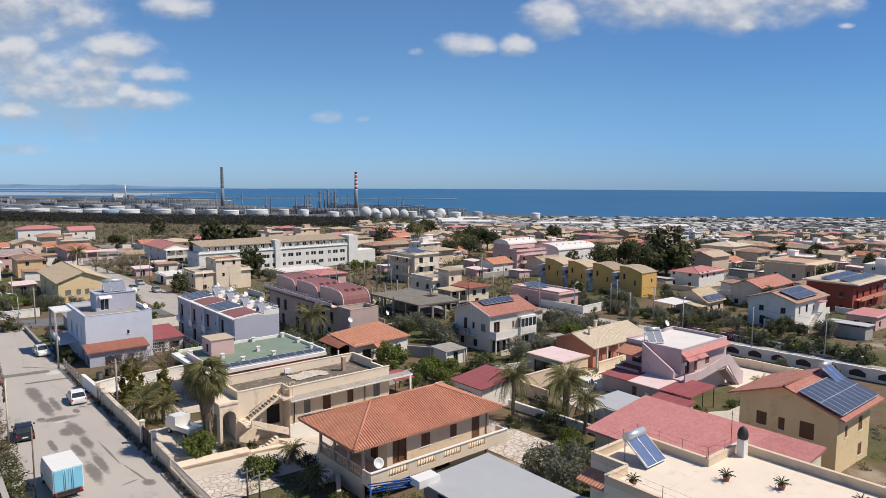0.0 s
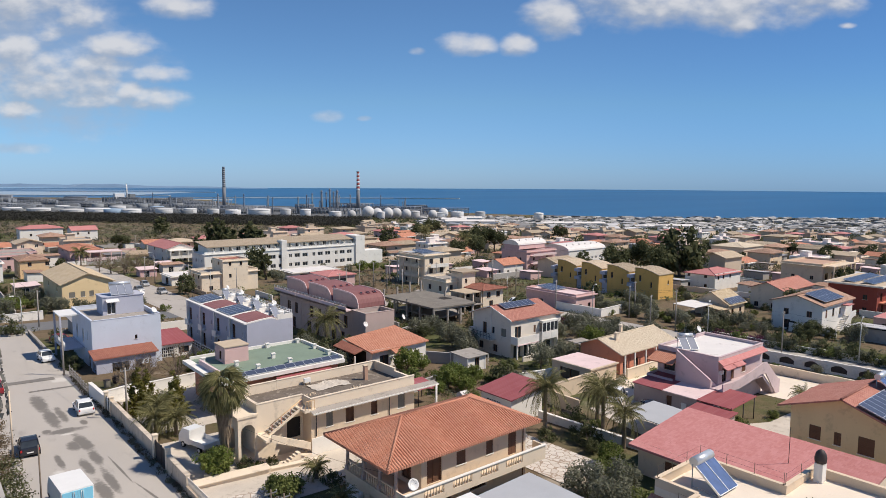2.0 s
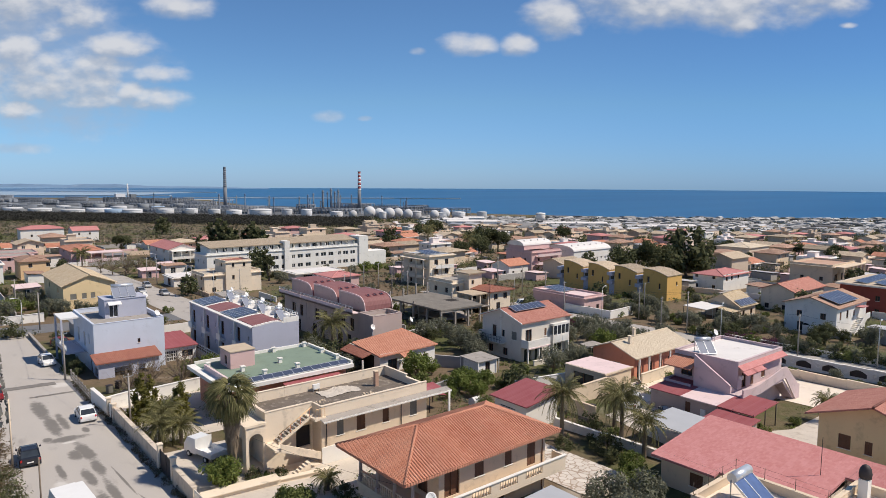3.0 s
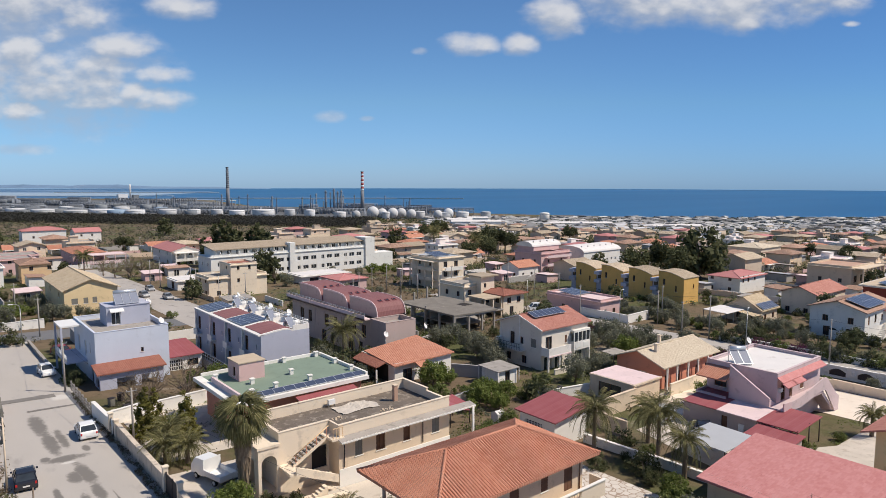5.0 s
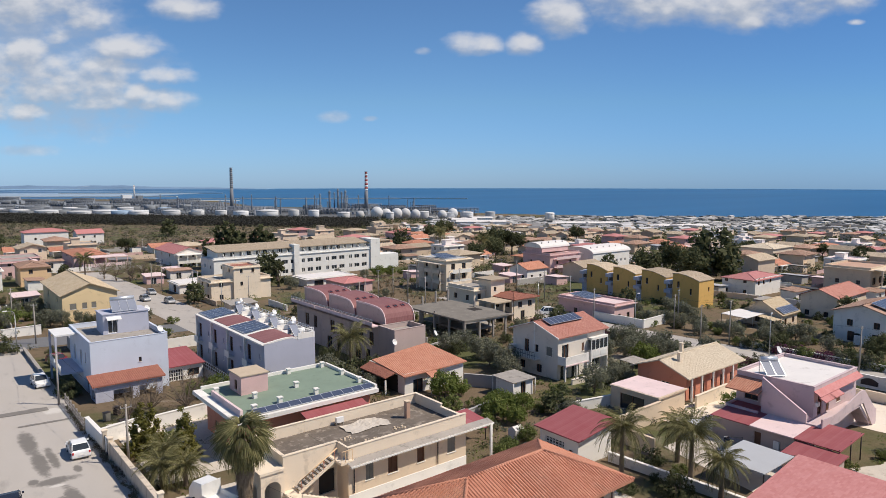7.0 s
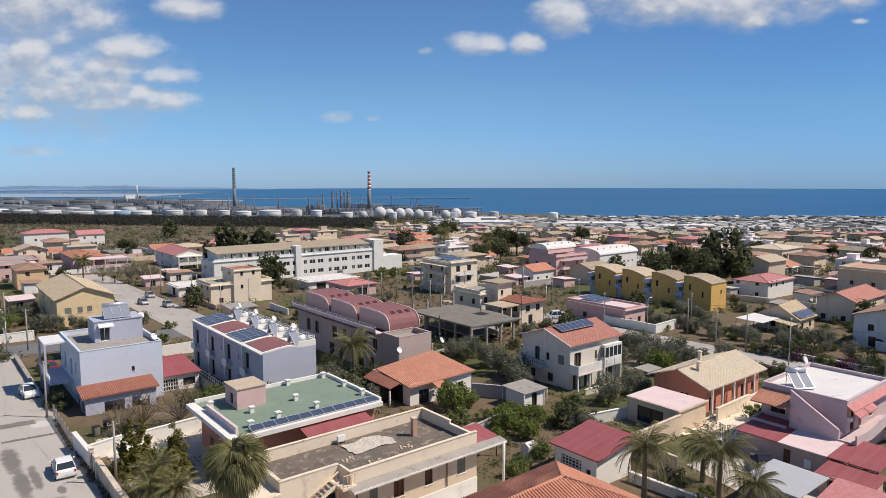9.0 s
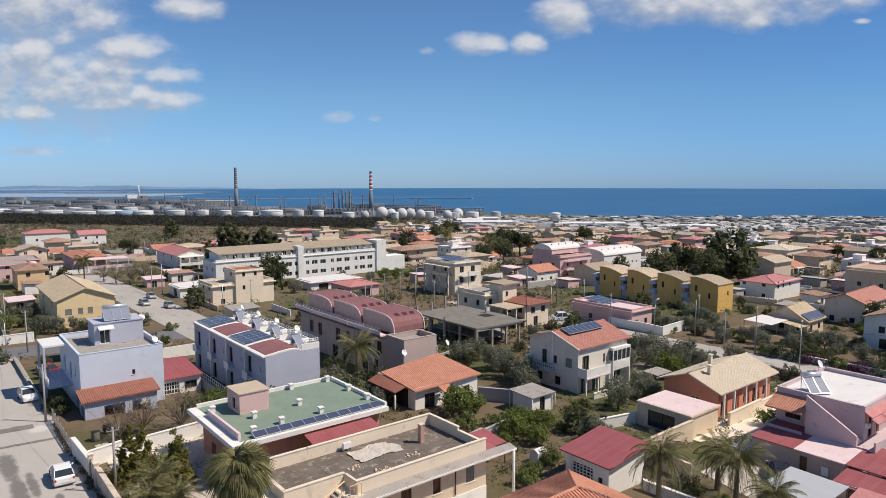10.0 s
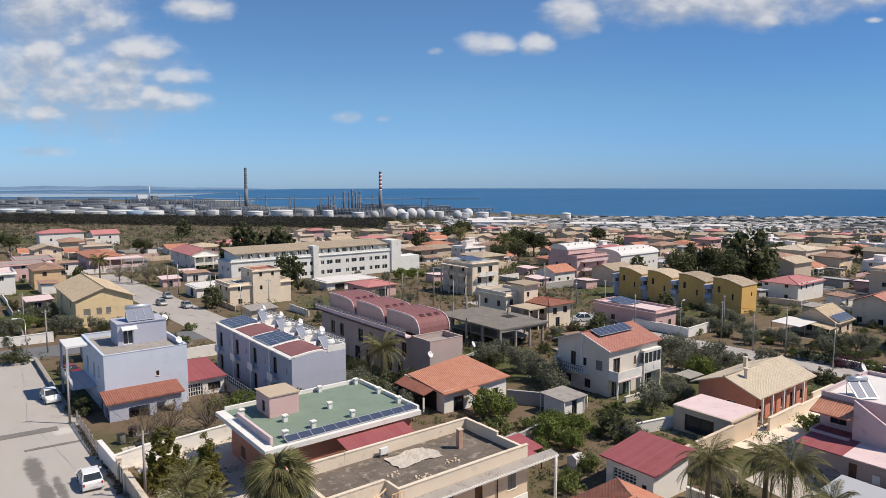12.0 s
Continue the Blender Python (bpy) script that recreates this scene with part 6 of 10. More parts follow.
def cream_house():
    h, X, Y, H = named("terracotta-walled bungalow with a pale cream tiled gable roof", 79.2, 92.4, 60.0, 67.2, 0.35, "terracotta", "gx", "tile_cream", {
        "W": [(3.0, 1.0, 1.3, 1.4, "white")], "S": [(1.2, 0.2, 1.0, 2.1, "dark"), (4.0, 0.2, 1.0, 2.2, "dark"), (6.6, 1.0, 0.9, 1.2, "dark"), (9.0, 0.2, 1.0, 2.2, "dark"), (11.6, 1.0, 0.9, 1.2, "dark")]}, rise=1.35, over=0.75, name="bungalow")
    for x, y in ((2.2, 2.4), (7.0, 5.0)):
        c = part("chimney", boxes((x - 0.2, x + 0.2, y - 0.2, y + 0.2, H, H + 2.1), (x - 0.28, x + 0.28, y - 0.28, y + 0.28, H + 2.1, H + 2.2)), M["cream"], h)
    for x in (0.2, 2.6, 5.4, 8.0, 10.6):
        part("pillar", boxes((x, x + 0.22, -0.7, -0.5, 0, H - 0.2)), M["white"], h)


def pink_villa():
    h, X, Y, H = named("mauve two-storey house with a white coated flat roof", 75.4, 87.0, 43.4, 51.6, 3.75, "mauve", "none", "white_roof", {
        "S": [(1.6, 3.5, 1.1, 2.1, "dark"), (3.6, 3.5, 0.8, 2.1, "brown"), (6.5, 3.9, 1.0, 1.3, "brown"), (1.8, 0.2, 1.2, 2.1, "dark"), (4.0, 0.2, 1.2, 2.1, "dark")],
        "W": [(6.5, 3.8, 1.5, 1.6, "dark"), (4.2, 3.9, 0.8, 1.5, "dark")]}, name="villa")
    flat_roof(h, X, Y, H - 0.35, 0.35, M["mauve"], M["white_roof"])
    bm = bmesh.new()
    slab_from(bm, [(-0.1, -0.7, H - 0.85), (X, -0.7, H - 0.85), (X, -0.004, H - 0.4), (-0.1, -0.004, H - 0.4)], 0.1)
    slope_uv(bm)
    part("tiled_eave", bm, M["tile_pink"], h)
    bm = bmesh.new()
    slab_from(bm, [(-2.6, 4.6, H - 1.4), (-2.6, 8.2, H - 1.4), (0, 8.2, H - 0.5), (0, 4.6, H - 0.5)][::-1], 0.14)
    slope_uv(bm)
    part("tiled_side_eave", bm, M["tile"], h)
    part("balcony_floor", boxes((-2.4, -0.003, 4.6, 8.2, 2.7, 2.95)), M["mauve"], h)
    part("balcony_parapet", boxes((-2.4, -2.25, 4.6, 8.2, 2.95, 3.9), (-2.25, -0.003, 8.05, 8.2, 2.95, 3.9)), M["mauve"], h)
    # stair block on the west side with a sloping parapet
    bm = bmesh.new()
    slab_from(bm, [(-1.74, 0.0, 4.74), (-1.5, 0.0, 4.74), (-1.5, 4.6, H + 0.35), (-1.74, 4.6, H + 0.35)], 0.12)
    quad(bm, (-1.5, 0.0, 3.8), (-0.004, 0.0, 3.8), (-0.004, 4.6, H - 0.7), (-1.5, 4.6, H - 0.7))
    for x in (-1.7, -1.54):
        bm.faces.new([bm.verts.new(v) for v in ((x, 0, 0), (x, 0, 4.7), (x, 4.6, H + 0.3), (x, 4.6, 0))])
    quad(bm, (-1.7, 0, 0), (-0.004, 0, 0), (-0.004, 0, 3.8), (-1.7, 0, 4.7))
    quad(bm, (-1.7, 4.6, 0), (-0.004, 4.6, 0), (-0.004, 4.6, H - 0.7), (-1.7, 4.6, H + 0.3))
    part("stair_block", bm, M["mauve"], h)
    # outside stairs climbing along the front behind a swept parapet
    part("front_balcony", boxes((-1.7, 9.0, -1.44, -0.003, 3.55, 3.8)), M["mauve"], h)
    for i in range(13):
        part("stair_step", boxes((9.0 + 0.3 * i, 9.3 + 0.3 * i, -1.38, -0.05, max(0.0, 3.2 - 0.25 * i), 3.8 - 0.25 * (i + 1) + 0.12)), M["mauve"], h)
    bm = bmesh.new()
    top = [(-1.75, 4.6), (0.5, 4.4), (2.2, 4.45), (6.0, 5.0), (8.6, 5.45), (9.5, 5.35), (12.9, 2.6), (13.5, 2.4)]
    prism(bm, top + [(13.5, 0.2), (12.7, 0.4), (9.3, 3.9), (8.2, 4.0), (2.4, 3.3), (-1.75, 3.5)], -1.6, -1.45, "y")
    part("stair_parapet", bm, M["mauve"], h, "swept rendered parapet of the outside stairs")
    for i, x in enumerate((0.7, 2.9)):
        bm = bmesh.new()
        slab_from(bm, [(x - 0.9, -1.25, H - 1.25), (x + 1.7, -1.25, H - 1.25), (x + 1.7, -0.6, H - 0.9), (x - 0.9, -0.6, H - 0.9)], 0.1)
        slope_uv(bm)
        part("tiled_awning", bm, M["tile_pink"], h)
    part("air_conditioner_box", boxes((0.2, 0.8, -0.32, -0.004, 5.1, 5.55)), M["frame_white"], h)
    water_heater(76.2, 48.6, h.location.z + H - 0.35, -35, 2, "pale solar water heater with a steel tank on a white roof", "solar_pale")
    dish(84.5, 51.2, h.location.z + H - 0.2, 0, 1.1)
    # one long lean-to along the west side under red and pale sheets, open at its south end
    keep(69.6, 75.3, 38.5, 51.4)
    g = ground_at(70, 45) - 0.4
    s = thing("lean_to", "long low mauve lean-to under red and pale roof sheets", "shed", 69.7, 38.6, g, group="lean-tos")
    HH = 0.0 - g
    bm = bmesh.new()
    panel(bm, (0.15, 4.3, 0), (0, 1, 0), (-1, 0, 0), 8.4, HH - 0.05, [(3.2, 3.9, 0.4, 2.2)], 0.2)
    panel(bm, (0.15, 4.3, 0), (1, 0, 0), (0, -1, 0), 5.4, HH - 0.05, [(1.0, 3.4, 0.4, 2.2)], 0.2)
    panel(bm, (0.15, 12.7, 0), (1, 0, 0), (0, 1, 0), 5.4, HH - 0.05, [], 0.2)
    part("wall", bm, M["taupe"], s)
    part("door_leaf", boxes((0.3, 0.34, 7.5, 8.2, 0.4, 2.2)), M["shutter"], s)
    part("store_shadow_gate", boxes((1.15, 3.55, 4.46, 4.5, 0.4, 2.2)), M["shutter"], s)
    part("meter_box", boxes((0.0, 0.146, 5.6, 6.2, 1.0, 1.8)), M["frame_white"], s)
    for y0, y1, m in ((0.0, 4.2, "metal_red"), (4.21, 8.6, "pink_roof"), (8.61, 12.8, "metal_red")):
        bm = bmesh.new()
        slab_from(bm, [(-0.2, y0, HH), (5.65, y0, HH + 0.3), (5.65, y1, HH + 0.3), (-0.2, y1, HH)], 0.1)
        slope_uv(bm)
        part("roof", bm, M[m], s)
    for x, y in ((0.0, 0.15), (2.8, 0.15), (5.4, 0.15), (0.0, 2.4)):
        bm = bmesh.new()
        tube(bm, (x, y, 0), (x, y, HH + 0.05 + 0.05 * x), 0.06, n=6)
        part("post", bm, M["iron"], s)
    for i in range(3):
        c = thing("plastic_chair", "white plastic garden chair under a canopy", "chair", 71.6 + 0.8 * i, 40.0 + 0.3 * i, ground_at(72, 40) + 0.05, 30 * i, group="garden chairs")
        part("seat", boxes((-0.25, 0.25, -0.25, 0.25, 0.4, 0.45)), M["frame_white"], c)
        part("backrest", boxes((-0.25, 0.25, 0.2, 0.25, 0.45, 0.9)), M["frame_white"], c)
        for x in (-0.22, 0.18):
            for y in (-0.22, 0.18):
                part("leg", boxes((x, x + 0.04, y, y + 0.04, 0, 0.4)), M["frame_white"], c)
    keep(66.2, 69.4, 38.2, 42.4)
    s = thing("lean_to", "lower lean-to with a red sheet roof", "shed", 66.2, 38.2, ground_at(66, 38) - 0.4, group="lean-tos")
    HH = -0.4 - s.location.z
    walls(s, 3.2, 4.2, HH - 0.1, M["taupe"], {"W": [(2.1, 0.5, 2.2, 1.6, "dark")]})
    bm = bmesh.new()
    slab_from(bm, [(-0.3, -0.3, HH - 0.1), (3.4, -0.3, HH + 0.2), (3.4, 4.4, HH + 0.2), (-0.3, 4.4, HH - 0.1)], 0.1)
    slope_uv(bm)
    part("roof", bm, M["metal_red"], s)


def red_roof_house():
    h, X, Y, H = named("low cream house with a broad rose tiled roof", 50.9, 59.6, 25.3, 38.0, 1.35, "cream", "none", "tile_pink", {"W": [(9.4, 1.1, 1.2, 1.2, "brown")]}, name="bungalow")
    bm = bmesh.new()
    slab_from(bm, [(-0.08, 0.0, H - 0.02), (X + 0.4, 0.0, H + 1.05), (X + 0.4, Y + 0.5, H + 1.05), (-0.08, Y + 0.5, H - 0.02)], 0.2)
    slope_uv(bm)
    part("roof", bm, M["tile_pink"], h)
    bm = bmesh.new()
    slab_from(bm, [(-0.9, 7.4, H - 0.13), (-0.082, 7.4, H - 0.02), (-0.082, Y + 0.5, H - 0.02), (-0.9, Y + 0.5, H - 0.13)], 0.2)
    slope_uv(bm)
    part("eave_strip", bm, M["tile_pink"], h)
    bm = bmesh.new()
    slab_from(bm, [(5.3, -4.6, H + 0.65), (X + 0.4, -4.6, H + 1.05), (X + 0.4, -0.004, H + 1.05), (5.3, -0.004, H + 0.65)], 0.2)
    slope_uv(bm)
    part("end_roof", bm, M["tile_pink"], h)
    walls(h, 3.2, 4.3, H + 0.4, M["cream"], {"E": [], "S": [(1.6, 1.2, 1.0, 1.2, "brown")]}, name="end_wall", x_off=5.4, y_off=-4.4)
    bm = bmesh.new()
    tube(bm, (4.5, 1.5, H + 0.3), (4.5, 1.5, H + 3.6), 0.025, n=6)
    part("aerial_mast", bm, M["iron"], h)


def fence_posts(h, a, b):
    """Thin posts with two wires on top of a parapet."""
    a, b = Vector(a), Vector(b)
    n = max(1, round((b - a).length / 1.9))
    for i in range(n + 1):
        bm = bmesh.new()
        p = a.lerp(b, i / n)
        tube(bm, p, p + Vector((0, 0, 0.75)), 0.018, n=5)
        part("fence_post", bm, M["bark"], h)
    for z in (0.35, 0.7):
        bm = bmesh.new()
        tube(bm, a + Vector((0, 0, z)), b + Vector((0, 0, z)), 0.006, n=4)
        part("fence_wire", bm, M["iron"], h)


def roof_terrace():
    """Cream flat roof in the foreground with a solar heater, plants and a wire fence."""
    x0, y0, top = 32.5, 2.0, 6.45
    h, X, Y, H = named("cream house with a wide roof terrace and low parapet", x0, 44.1, y0, 20.6, top, "cream", "none", "cream_floor", {"W": [(4, 0.8, 1.2, 1.4, "brown"), (10, 0.8, 1.2, 1.4, "brown"), (15, 0.8, 1.2, 1.4, "brown"), (4, 4.2, 1.2, 1.4, "brown"), (10, 4.2, 1.2, 1.4, "brown"), (15, 4.2, 1.2, 1.4, "brown")]}, name="flat_roofed_house")
    keep(32.5, 40.0, 20, 26.5)
    # two narrower wings step back towards the neighbouring roof
    for i, (a, b, c, d) in enumerate(((0, 7.4, 18.61, 21.5), (2.2, 7.4, 21.51, 24.2))):
        part("wing", boxes((a, b, c, d, 0, H - 0.251)), M["cream"], h)
        part("terrace_floor", boxes((a, b, c, d, H - 0.25, H - 0.004 * i)), M["cream_floor"], h)
    part("terrace_floor", boxes((0, X, 0, Y, H - 0.25, H - 0.002)), M["cream_floor"], h)
    edges = ((2.2, 7.4, 24.0, 24.2), (2.2, 2.4, 21.5, 24.0), (0, 2.2, 21.3, 21.5), (0, 0.2, 0, 21.3), (7.2, 7.4, 18.8, 24.0), (7.2, X, 18.6, 18.8), (X - 0.2, X, 0, 18.6))
    for s in edges:
        part("parapet", boxes((*s, H, H + 0.52), (s[0] - 0.04, s[1] + 0.04, s[2] - 0.04, s[3] + 0.04, H + 0.52, H + 0.58)), M["sand"], h)
    for p, q in (((7.3, 18.8), (7.3, 24.1)), ((2.3, 24.1), (7.3, 24.1)), ((7.3, 18.7), (X, 18.7)), ((0.1, 0.3), (0.1, 21.4))):
        fence_posts(h, (*p, H + 0.55), (*q, H + 0.55))
    bm = bmesh.new()
    slab_from(bm, [(0.9, 21.6, H - 1.0), (2.19, 21.6, H - 0.5), (2.19, 24.4, H - 0.5), (0.9, 24.4, H - 1.0)], 0.12)
    slope_uv(bm)
    part("tiled_eave", bm, M["tile"], h)
    bm = bmesh.new()
    slab_from(bm, [(-1.1, 14.0, H - 1.9), (-0.01, 14.0, H - 1.5), (-0.01, 19.0, H - 1.5), (-1.1, 19.0, H - 1.9)], 0.12)
    slope_uv(bm)
    part("tiled_awning", bm, M["tile"], h)
    z = h.location.z + H
    water_heater(36.2, 22.9, z, 0)
    c = thing("chimney", "white chimney with a dark rounded cowl", "chimney", 43.2, 20.1, z)
    part("shaft", boxes((-0.3, 0.3, -0.25, 0.25, -0.6, 1.2)), M["white"], c)
    bm = bmesh.new()
    lathe(bm, [(0.22, 1.2), (0.33, 1.24), (0.36, 1.5), (0.3, 1.8), (0.18, 1.98), (0.04, 2.06)], 12)
    part("cowl", bm, M["iron"], c)
    for i, (x, y) in enumerate(((33.6, 22.2), (38.7, 18.9), (40.2, 16.2), (41.4, 12.3))):
        p = thing("potted_palm", "small potted palm on a terrace floor", "potted plant", x, y, z, group="potted palms")
        bm = bmesh.new()
        lathe(bm, [(0.15, 0), (0.22, 0.26), (0.24, 0.28)], 10)
        part("pot", bm, M["tile_brown"], p)
        fm = SHARED.setdefault("pot_frond", frond_mesh(0.62, 0.6, M["leaf_dark"], 12))
        for k in range(14):
            f = obj("frond", fm, p)
            f.location, f.rotation_euler = (0, 0, 0.3), (0, -radians(75 - 5 * k), k * 2.4)


def solar_house():
    h, X, Y, H = named("yellow two-storey house with photovoltaic panels on its gable roof", 64.3, 72.6, 21.4, 30.4, 4.1, "yellow", "gx", "tile_rust", {
        "W": [(6.8, 3.4, 1.0, 1.3, "brown"), (4.9, 3.4, 0.6, 1.2, "brown"), (2.6, 3.2, 1.3, 1.6, "brown"), (2.8, 0.4, 1.3, 2.1, "dark"), (6.2, 1.0, 1.2, 1.2, "brown")], "S": [(2.2, 3.6, 0.6, 1.1, "brown"), (5.8, 3.4, 1.0, 1.4, "brown"), (6.0, 0.9, 1.0, 1.2, "brown")]}, rise=1.6, over=0.9, name="villa")
    a = math.degrees(math.atan2(1.6, 4.5))
    pv_array("blue photovoltaic panels covering a roof slope", 63.6, 20.9, 4.1 + 0.1, 0, 9, 2, a, w=1.0, l=1.95, stands=False)
    water_heater(70.4, 23.6, 5.0, 0, label="solar water heater with a steel tank on a tiled roof")


def grey_shed():
    x0, x1, y0, y1 = 30.0, 36.8, 22.0, 38.4
    keep(x0, x1, y0, y1)
    s = thing("shed", "long shed with a plain grey sheet roof", "shed", x0, y0, ground_at(x0, y0) - 0.4)
    H = 1.9 - s.location.z
    walls(s, x1 - x0, y1 - y0, H - 0.15, M["grey"], {"N": [(3.3, 0.4, 4.2, 2.2, "dark")], "W": [(4, 0.4, 3, 2.2, "dark"), (9, 0.4, 3, 2.2, "dark"), (13.5, 0.4, 2.4, 2.2, "dark")]})
    bm = bmesh.new()
    slab_from(bm, [(-0.3, -0.3, H), (x1 - x0 + 0.3, -0.3, H + 0.25), (x1 - x0 + 0.3, y1 - y0 + 0.3, H + 0.25), (-0.3, y1 - y0 + 0.3, H)], 0.12)
    part("roof", bm, M["grey_roof"], s)
    g = thing("steel_gantry", "blue painted lattice gantry with a white roller box", "gantry", 25.9, 39.6, ground_at(26, 39.6))
    zt = 2.2 - g.location.z
    bm = bmesh.new()
    for z in (zt, zt - 0.45):
        for y in (0, 0.4):
            tube(bm, (0, y, z), (4.4, y - 1.6, z), 0.05, n=5)
    for i in range(12):
        a, b = Vector((0, 0, 0)).lerp(Vector((4.4, -1.6, 0)), i / 12), Vector((0, 0, 0)).lerp(Vector((4.4, -1.6, 0)), (i + 1) / 12)
        tube(bm, a + Vector((0, 0, zt if i % 2 else zt - 0.45)), b + Vector((0, 0, zt - 0.45 if i % 2 else zt)), 0.03, n=4)
    part("lattice_beam", bm, M["blue_paint"], g)
    for x, y in ((0, 0), (4.4, -1.6)):
        bm = bmesh.new()
        tube(bm, (x, y, 0), (x, y, zt), 0.07, n=6)
        part("leg", bm, M["blue_paint"], g)
    part("roller_box", boxes((3.0, 5.0, -2.1, -0.9, zt - 0.35, zt + 0.25)), M["frame_white"], g)


small_orange()
green_bungalow()
white_villa()
cream_house()
pink_villa()
red_roof_house()
roof_terrace()
solar_house()
grey_shed()
W2 = lambda Y, s="dark": [(Y * 0.25, 0.9, 1.0, 1.2, s), (Y * 0.7, 0.9, 1.0, 1.2, s), (Y * 0.25, 4.0, 1.0, 1.2, s), (Y * 0.7, 4.0, 1.0, 1.2, s)]
W1 = lambda Y, s="dark": [(Y * 0.25, 0.9, 1.0, 1.2, s), (Y * 0.7, 0.9, 1.0, 1.2, s)]
named("flat shed with a pale pink roof and grey walls", 69.6, 75.2, 57.8, 64.5, 0.12, "sand", "flat", "pink_roof", {"W": [(3.6, 0.4, 3.4, 1.9, "dark")]}, parapet=0.0, over=0.2, name="garage", category="garage")
h_, X_, Y_, H_ = named("white shed with a dark red sheet roof", 51.3, 56.4, 54.6, 59.4, 0.85, "white", "none", "metal_red", {"W": [(2.9, 1.0, 2.4, 1.2, "grid"), (0.9, 1.0, 0.5, 0.7, "dark")]}, name="shed", category="shed")
bm = bmesh.new()
slab_from(bm, [(-0.5, -0.5, H_ - 0.02), (X_ + 0.4, -0.5, H_ + 0.75), (X_ + 0.4, Y_ + 0.4, H_ + 0.75), (-0.5, Y_ + 0.4, H_ - 0.02)], 0.12)
slope_uv(bm)
part("roof", bm, M["metal_red"], h_)
named("warm yellow two-storey house with a pale tiled gable roof", 26.2, 36.4, 165, 189, 2.2, "yellow", "gy", "tile_straw", {"S": [(1.9, 3.2, 1.2, 1.2, "green"), (4.0, 3.2, 0.9, 1.2, "green"), (5.7, 3.2, 0.9, 1.2, "green")], "W": W2(24)}, rise=2.0, name="villa")
named("apricot house with a tiled roof", 26.5, 33.5, 231.5, 244, 0.8, "orange_wall", "hip", "tile_old", {"S": W2(10), "W": W2(9)}, rise=1.0)
named("cream block of flats with a stair tower", 60.0, 75.5, 176, 185.5, 0.6, "cream", "flat", "concrete", {"S": W2(10) + [(12, 4, 1, 1.2, "dark")], "W": W2(9)}, parapet=0.5)
named("cream stair tower block above lower wings", 65.5, 72.5, 175.4, 183, 3.6, "cream", "flat", "tile_brown", {"S": [(2, 7.0, 0.7, 1.0, "dark"), (5, 7.0, 0.7, 1.0, "dark"), (2, 3.8, 0.7, 1.0, "dark")], "W": [(3, 7, 0.8, 1, "dark")]}, parapet=0.3, over=0.3, name="tower_block")
named("beige three-storey block with balconies and a low roof", 119.5, 129.0, 157.5, 170.5, 2.9, "cream", "flat", "grey_roof", {"S": [(2.5, 0.9, 1.4, 2.1, "dark"), (6.5, 0.9, 1.4, 2.1, "dark"), (2.5, 3.8, 1.4, 2.1, "dark"), (6.5, 3.8, 1.4, 2.1, "dark"), (2.5, 6.6, 1.4, 1.6, "dark"), (6.5, 6.6, 1.4, 1.6, "dark")], "W": W2(13) + [(4, 6.8, 1, 1.2, "dark"), (9, 6.8, 1, 1.2, "dark")]}, parapet=0.2, over=0.5, name="block_of_flats")
named("cream two-storey house with a flat ledged roof", 97.5, 105.0, 121.2, 130, 1.9, "cream", "flat", "concrete", {"S": [(1.6, 4.2, 1.0, 1.4, "dark"), (1.6, 0.9, 1.0, 1.4, "dark")], "W": W2(8.8)}, parapet=0.55, over=0.5)
h_, X_, Y_, H_ = named("cream house wing under a red tiled roof", 102.2, 108.6, 113.6, 121.0, 0.0, "cream", "none", "tile_brown", {"S": [(1.8, 3.0, 1.2, 1.3, "dark"), (4.8, 3.0, 1.2, 1.3, "dark"), (2.6, 0.3, 1.2, 2.0, "dark")], "W": [(2.0, 3.0, 1.2, 1.3, "dark"), (5.2, 2.6, 1.2, 1.9, "dark")], "E": [(2.0, 3.0, 1.2, 1.3, "dark")]})
hip_roof(h_, X_, Y_, H_, 0.8, M["tile_brown"], 0.8)
named("cream stair block beside a house", 100.9, 105.0, 119.4, 123.4, 3.4, "cream", "none", "tile_tan", {"S": [(1.2, 5.9, 0.7, 1.0, "dark")], "W": [(2, 5.9, 0.7, 1.0, "dark")]}, name="tower_block")
h_ = bpy.data.objects["tower_block.001"]
part("roof_slab", boxes((-0.7, 4.8, -0.7, 4.7, 3.4 - h_.location.z, 3.65 - h_.location.z)), M["tile_tan"], h_)
c_ = thing("porch", "grey tiled porch slab on cream columns", "porch", 96.4, 113.4, ground_at(99, 115) - 0.3)
part("porch_slab", boxes((0, 5.7, 0, 5.6, 4.5, 4.75)), M["tile_tan"], c_)
part("porch_deck", boxes((0, 5.7, 0, 5.6, 1.7, 1.95)), M["concrete"], c_)
for x_ in (0.2, 2.7, 5.2):
    part("column", boxes((x_, x_ + 0.25, 0.2, 0.45, 0, 4.5)), M["cream"], c_)
keep(96, 102.5, 113, 120)
named("white house with a salmon hip roof", 185, 200.4, 101.8, 111.4, -2.7, "white", "hip", "tile_pink", {"S": [(2, 3.6, 1, 1.9, "dark"), (5, 3.6, 1, 1.9, "dark"), (9, 3.8, 1, 1.2, "dark")], "W": W2(12)}, rise=1.3)
h_, X_, Y_, H_ = named("dark red house with a panelled flat roof and balconies", 175.8, 197, 57.2, 67.8, 0.4, "darkred", "none", "tile_old", {"S": [(3, 3.6, 1.4, 2.0, "dark"), (7, 3.6, 1.2, 1.4, "dark"), (12, 3.6, 1.4, 2.0, "dark"), (17, 3.6, 1.4, 2.0, "dark"), (4, 0.6, 1.4, 2.0, "dark"), (13, 0.6, 1.4, 2.0, "dark")], "W": W2(10)})
